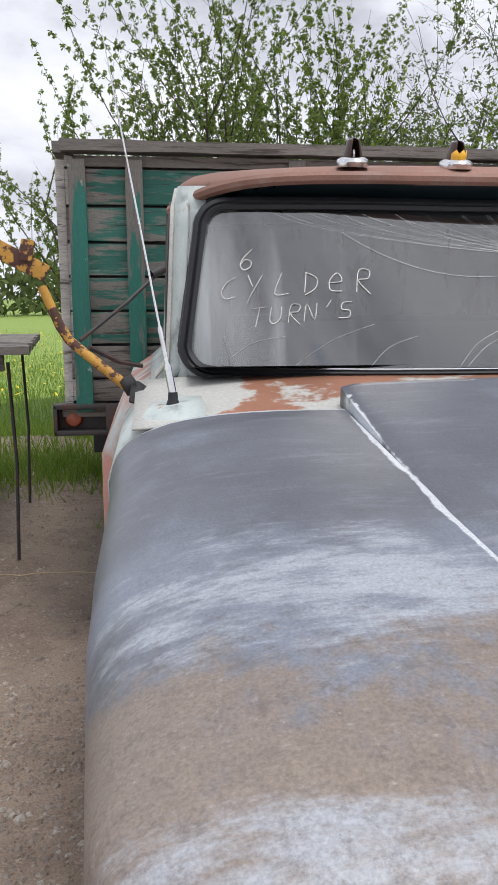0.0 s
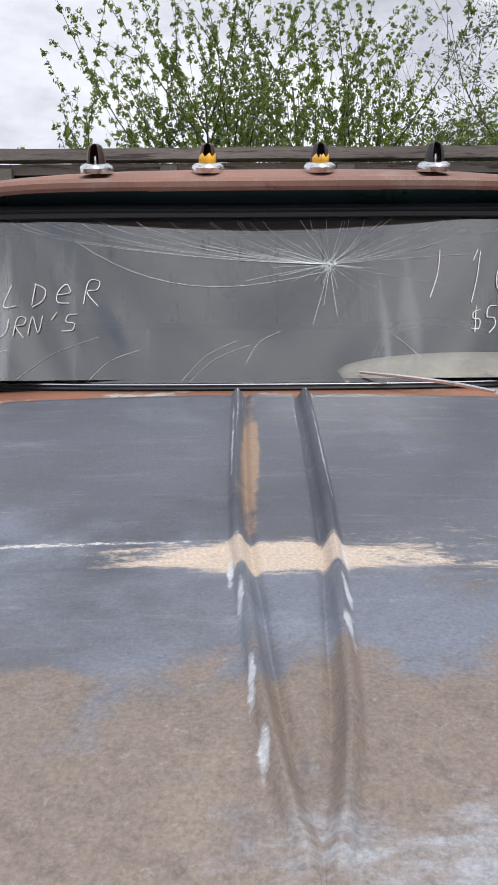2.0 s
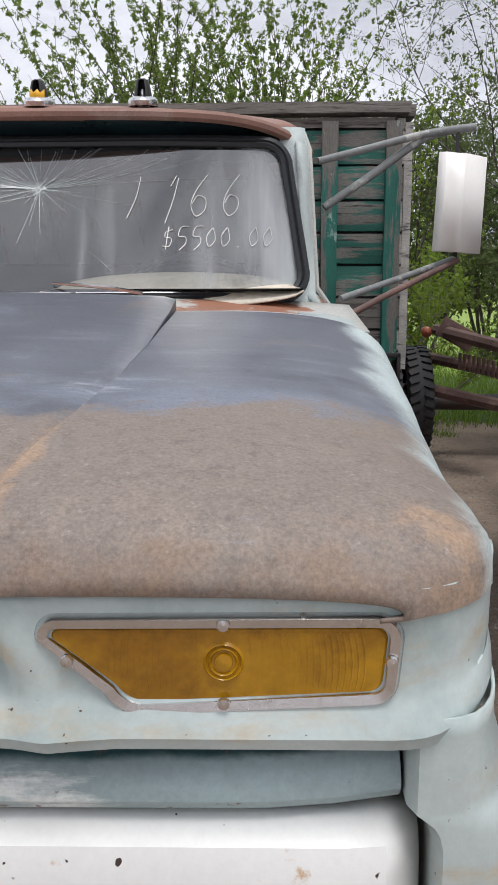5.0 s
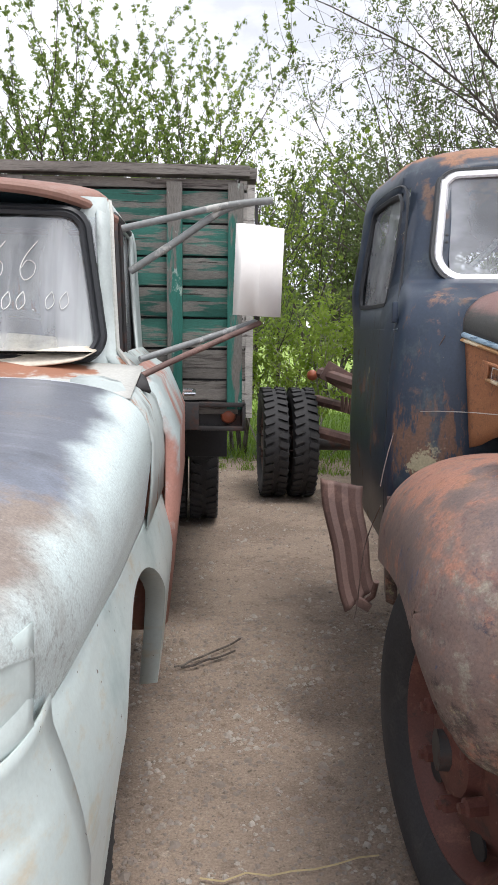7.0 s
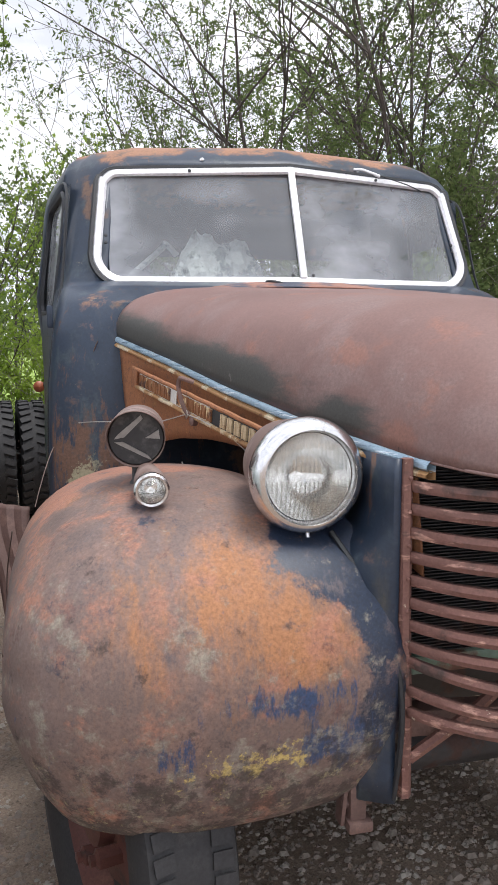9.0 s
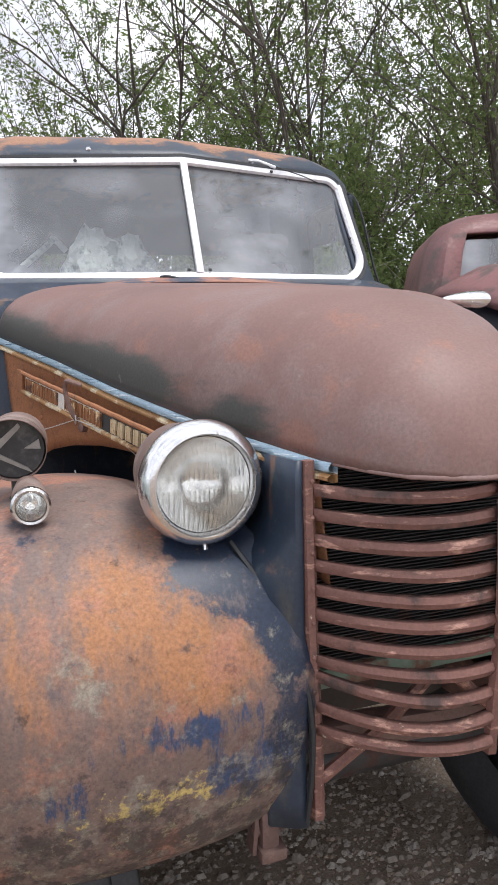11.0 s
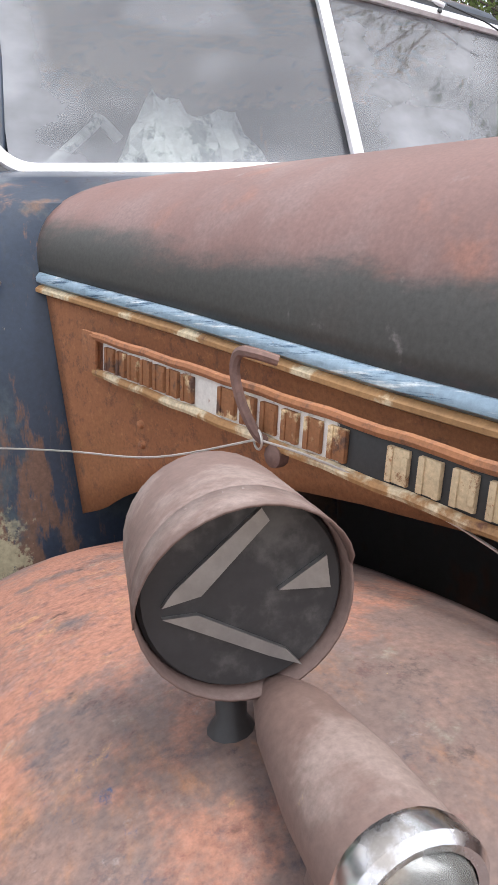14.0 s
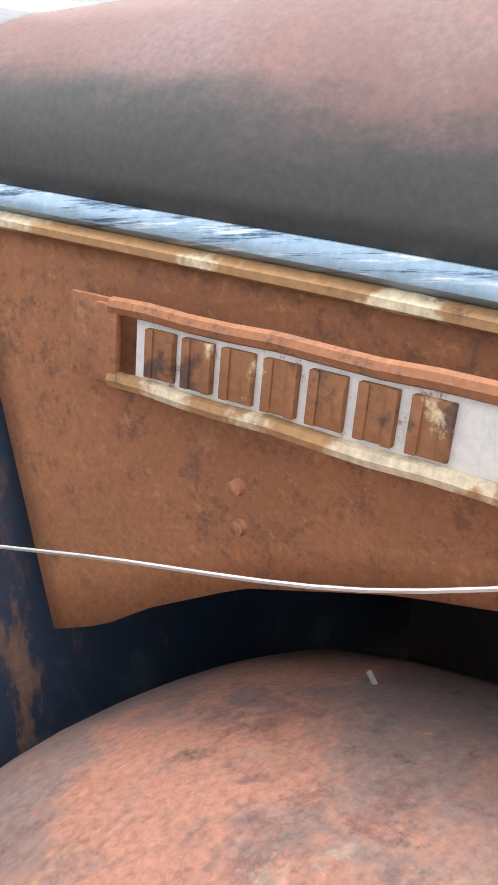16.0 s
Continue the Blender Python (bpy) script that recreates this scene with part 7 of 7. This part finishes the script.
def plant(name, base, stems, length, r, seed, style, leaf, size, per, label, category, group="", spread=.35, lean=(0, 0)):
    rnd = random.Random(seed)
    t = thing(name, pose(*base), label, category, group)
    bm, tips = bmesh.new(), []
    for k in range(stems):
        a = 2 * math.pi * k / stems + rnd.uniform(-.4, .4)
        sp = rnd.uniform(.2, 1) * spread
        d = Vector((math.cos(a) * sp + lean[0], math.sin(a) * sp + lean[1], 1)).normalized()
        grow(bm, Vector((math.cos(a) * .12, math.sin(a) * .12, -.05)) * (stems > 1), d, length * rnd.uniform(.75, 1.1), r * rnd.uniform(.7, 1.1), 0, rnd, tips, style)
    part("trunk", bm, style.get("bark", bark), t)
    pos, nor = [], []
    gap = style.get("gap", 0)
    for a, b in tips if gap else ():
        # leaf rosettes strung close along the shoot
        if a.z < style.get("bole", 0) * rnd.uniform(.75, 1.25):
            continue
        for k in range(max(1, int((b - a).length / gap))):
            if rnd.random() < style.get("bare", 0):
                continue
            c = a.lerp(b, rnd.random()) + Vector((rnd.gauss(0, 1), rnd.gauss(0, 1), rnd.gauss(0, 1))) * style["puff"]
            for j in range(per):
                o = Vector((rnd.gauss(0, 1), rnd.gauss(0, 1), rnd.gauss(0, 1)))
                pos.append(c + o * style["puff"] * .8)
                nor.append(o + Vector((0, 0, .6)))
    for a, b in () if gap else tips:
        for k in range(per):
            if rnd.random() < style.get("bare", 0):
                continue
            f = rnd.random()
            o = Vector((rnd.gauss(0, 1), rnd.gauss(0, 1), rnd.gauss(0, 1)))
            pos.append(a.lerp(b, f) + o * style["puff"])
            nor.append(o + Vector((0, 0, .6)))
    if pos:
        tagged(leaf_mesh("crown", pos, nor, size, leaf, t, seed), kind="")
    return t


BUSH = dict(wobble=.10, lift=.05, leafy=1, depth=2, kids=(11, 4), along=.8, out=.7, puff=.026)
SPIRE = dict(wobble=.075, lift=.07, leafy=0, depth=2, kids=(7, 3), along=.85, out=.62, puff=.018, gap=.046, bole=1.25, bare=.12)
WATTLE = dict(wobble=.13, lift=.02, leafy=2, depth=3, kids=(8, 5, 4), along=.8, out=.72, puff=.034, gap=.085, bare=.30)
# the last two take the lime leaf: their backlight is put into the colour
for k, (x, y, h, n, ln) in enumerate(((.15, 8.5, 3.0, 6, (-.30, 0)), (.95, 8.5, 3.5, 6, (-.12, 0)), (1.75, 8.9, 3.8, 6, (0, 0)), (2.50, 8.7, 3.6, 5, (-.05, 0)), (3.1, 9.6, 2.7, 3, (0, 0)))):
    plant("flowering_shrub", (x, y, 0), n, h, .032, 40 + k, SPIRE if k < 3 else dict(SPIRE, bole=1.6, gap=.08), leaf_spring if k < 3 else leaf_bright, .023, 9, "upright green shrub with small spring leaves", "shrub", "shrubs behind the truck", .42 if k < 3 else .3, ln)
for k, (x, y, h, n) in enumerate(((2.95, 8.1, 1.5, 4), (3.4, 8.3, 1.6, 4))):
    plant("low_shrub", (x, y, 0), n, h, .016, 70 + k, dict(BUSH, bare=.55, bark=bark_pale), leaf_bright, .034, 5, "sparse bright green low shrub", "shrub", "low shrubs by the meadow", .8)
for k, (x, y, h, ln) in enumerate(((5.8, 7.6, 4.8, (-.25, .05)), (6.7, 7.2, 5.6, (-.25, 0)), (7.8, 6.6, 5.6, (-.1, .1)), (8.8, 5.4, 5.6, (-.2, 0)), (8.4, 8.4, 6.4, (-.15, 0)), (10.2, 6.4, 6.4, (-.2, 0)), (9.6, 3.6, 5.5, (-.1, 0)))):
    plant("acacia_tree", (x, y, 0), 3, h, .046, 90 + k, WATTLE if k > 1 else dict(WATTLE, bare=.55), leaf_olive, .024, 6, "dark-limbed tree with fine olive foliage", "tree", "trees behind the trucks", .45, ln)
for k, (x, y, h) in enumerate(((4.9, 15.5, 3.6), (6.6, 16.5, 4.2), (9.0, 13.0, 4.6), (11.0, 11.0, 4.8), (13.0, 8.5, 5.0))):
    plant("round_tree", (x, y, 0), 6, h, .05, 170 + k, dict(BUSH, puff=.07, gap=.10), leaf_olive, .05, 6, "dense green tree beyond the meadow edge", "tree", "trees beyond the meadow", .5)
for k, (x, y, h) in enumerate(((5.6, 6.3, 1.7), (6.5, 5.8, 1.9), (7.3, 5.2, 2.0), (4.9, 6.9, 1.6), (8.0, 4.6, 2.0))):
    plant("thicket_bush", (x, y, 0), 8, h, .02, 130 + k, dict(BUSH, puff=.05), leaf_olive, .03, 9, "dense olive green thicket bush", "shrub", "thicket under the trees", .7)
for k in range(4):
    plant("dead_branch", (5.35 + .22 * k, 5.2 - .1 * k, 0), 3, 1.9, .014, 150 + k, dict(wobble=.35, lift=-.04, leafy=9, depth=2, kids=(5, 4), along=.7, out=.8, puff=.0, bark=bark_pale), leaf_olive, .03, 0, "bare pale tangled dead branch", "branch", "dead branches", .8)

# far woods at the end of the meadow
pos, nor = [], []
rnd = random.Random(7)
for k in range(46):
    cx, cy, hh = -70 + k * 3.4 + rnd.uniform(-1, 1), 74 + rnd.uniform(-8, 8), rnd.uniform(3.5, 8.5)
    for j in range(420):
        a, b = rnd.gauss(0, 1), rnd.gauss(0, 1)
        z = rnd.betavariate(1.4, 1.6) * hh
        w = 2.3 * math.sin(max(.12, min(1, z / hh + .15)) * 3.0) + .4
        pos.append((cx + a * w, cy + b * w, z))
        nor.append((a, b, rnd.random()))
tagged(leaf_mesh("far_woods", pos, nor, .55, leaf_olive, None, 3), "distant dark green line of woods", "woods", kind="stuff")

# meadow grass and flowers
pos, col = [], []
rnd = np.random.RandomState(11)


def blades(name, pts, h, w, material, seed):
    r = np.random.RandomState(seed)
    n = len(pts)
    p = np.array(pts)
    a = r.uniform(0, 6.28, n)
    hh = h * r.uniform(.4, 1.2, n)
    sx, sy = np.cos(a) * w, np.sin(a) * w
    lx, ly = r.normal(0, .35, n) * hh, r.normal(0, .35, n) * hh
    v = np.zeros((n, 3, 3))
    v[:, 0] = p + np.stack([sx, sy, np.zeros(n)], 1)
    v[:, 1] = p - np.stack([sx, sy, np.zeros(n)], 1)
    v[:, 2] = p + np.stack([lx, ly, hh], 1)
    me = bpy.data.meshes.new(name)
    me.from_pydata(v.reshape(-1, 3).tolist(), [], np.arange(3 * n).reshape(-1, 3).tolist())
    me.materials.append(material)
    return new(name, me)


pts = []
for _ in range(60000):
    x, y = rnd.uniform(-9, 7.5), 7.6 + rnd.exponential(6)
    if y > 40:
        continue
    edge = 7.9 + .3 * math.sin(x * 1.3) + (0.0 if x > -.3 else -.2)
    if y > edge + rnd.uniform(0, .4):
        pts.append((x, y, ground_height(x, y)))
for _ in range(2600):
    x = rnd.uniform(-1.5, -.25)
    y = rnd.normal(7.0, .30) + .2 * x
    pts.append((x, y, ground_height(x, y)))
tagged(blades("meadow_grass", pts, .16, .006, grass_m, 3), "green spring meadow grass", "grass", kind="stuff")
tufts = []
for cx, cy in ((-.28, 5.2), (3.35, 7.4), (2.6, 7.6), (3.1, 7.5), (2.3, 7.7), (3.5, 7.3)):
    for _ in range(60):
        tufts.append((cx + rnd.normal(0, .05), cy + rnd.normal(0, .05), 0))
tagged(blades("grass_tufts", tufts, .11, .004, grass_m, 5), "thin green grass tufts in the dirt", "grass", kind="stuff")
pos, nor = [], []
for _ in range(1500):
    x, y = rnd.uniform(-16, 0), rnd.uniform(11, 34)
    pos.append((x, y, .16))
    nor.append((rnd.normal(), rnd.normal(), 2))
tagged(leaf_mesh("dandelion_flowers", pos, nor, .045, flower_m, None, 5), "scattered yellow meadow flowers", "flowers", kind="stuff")


# gravel and twigs
def gravel(name, count, areas, smin, smax, seed, material):
    r = random.Random(seed)
    v, f = [], []
    for _ in range(count):
        x0, x1, y0, y1 = r.choice(areas)
        x, y, s = r.uniform(x0, x1), r.uniform(y0, y1), smin + (smax - smin) * r.random() ** 3
        z, a = ground_height(x, y), r.uniform(0, 6.28)
        o = len(v)
        for k in range(5):
            b = a + k * 1.2566
            q = s * r.uniform(.7, 1.2)
            v.append((x + q * math.cos(b), y + q * math.sin(b) * .8, z - .002))
        for k in range(3):
            b = a + .4 + k * 2.09
            q = s * r.uniform(.3, .6)
            v.append((x + q * math.cos(b), y + q * math.sin(b) * .8, z + s * r.uniform(.35, .7)))
        f += [(o + 5, o + 6, o + 7), (o, o + 1, o + 5), (o + 1, o + 6, o + 5), (o + 1, o + 2, o + 6), (o + 2, o + 3, o + 6), (o + 3, o + 7, o + 6), (o + 3, o + 4, o + 7), (o + 4, o, o + 5), (o + 4, o + 5, o + 7)]
    me = bpy.data.meshes.new(name)
    me.from_pydata(v, [], f)
    me.materials.append(material)
    return tagged(new(name, me), "loose pale gravel scattered over the dirt", "gravel", kind="stuff")


AREAS = ((1.8, 3.4, 1.2, 7.6), (1.8, 3.2, 1.2, 3.5), (-1.4, 0, .8, 7.0), (-.9, .1, .8, 3.0), (2.9, 4.6, .7, 3.5), (2.9, 4.4, .8, 2.0))
gravel("gravel", 26000, AREAS, .0035, .017, 3, stone)
gravel("pebbles", 1300, AREAS, .010, .026, 4, stone)
gravel("dirt_clods", 8000, AREAS, .004, .016, 6, dirt)
for k, (a, b) in enumerate((((1.99, 2.85), (2.29, 3.12)), ((2.02, 2.83), (2.26, 3.0)), ((2.1, 1.55), (2.6, 1.62)), ((-.95, 4.28), (-.3, 4.27)))):
    bm = bmesh.new()
    r_ = random.Random(k)
    tube(bm, [(a[0] + (b[0] - a[0]) * t, a[1] + (b[1] - a[1]) * t + r_.gauss(0, .008), .014 + r_.random() * .012) for t in np.linspace(0, 1, 9)], .005 if k < 2 else .0025, 5)
    tagged(part("twig", bm, bark if k < 2 else straw_m), "dry twig lying on the dirt" if k < 2 else "dry straw stalk lying on the dirt", "twig")
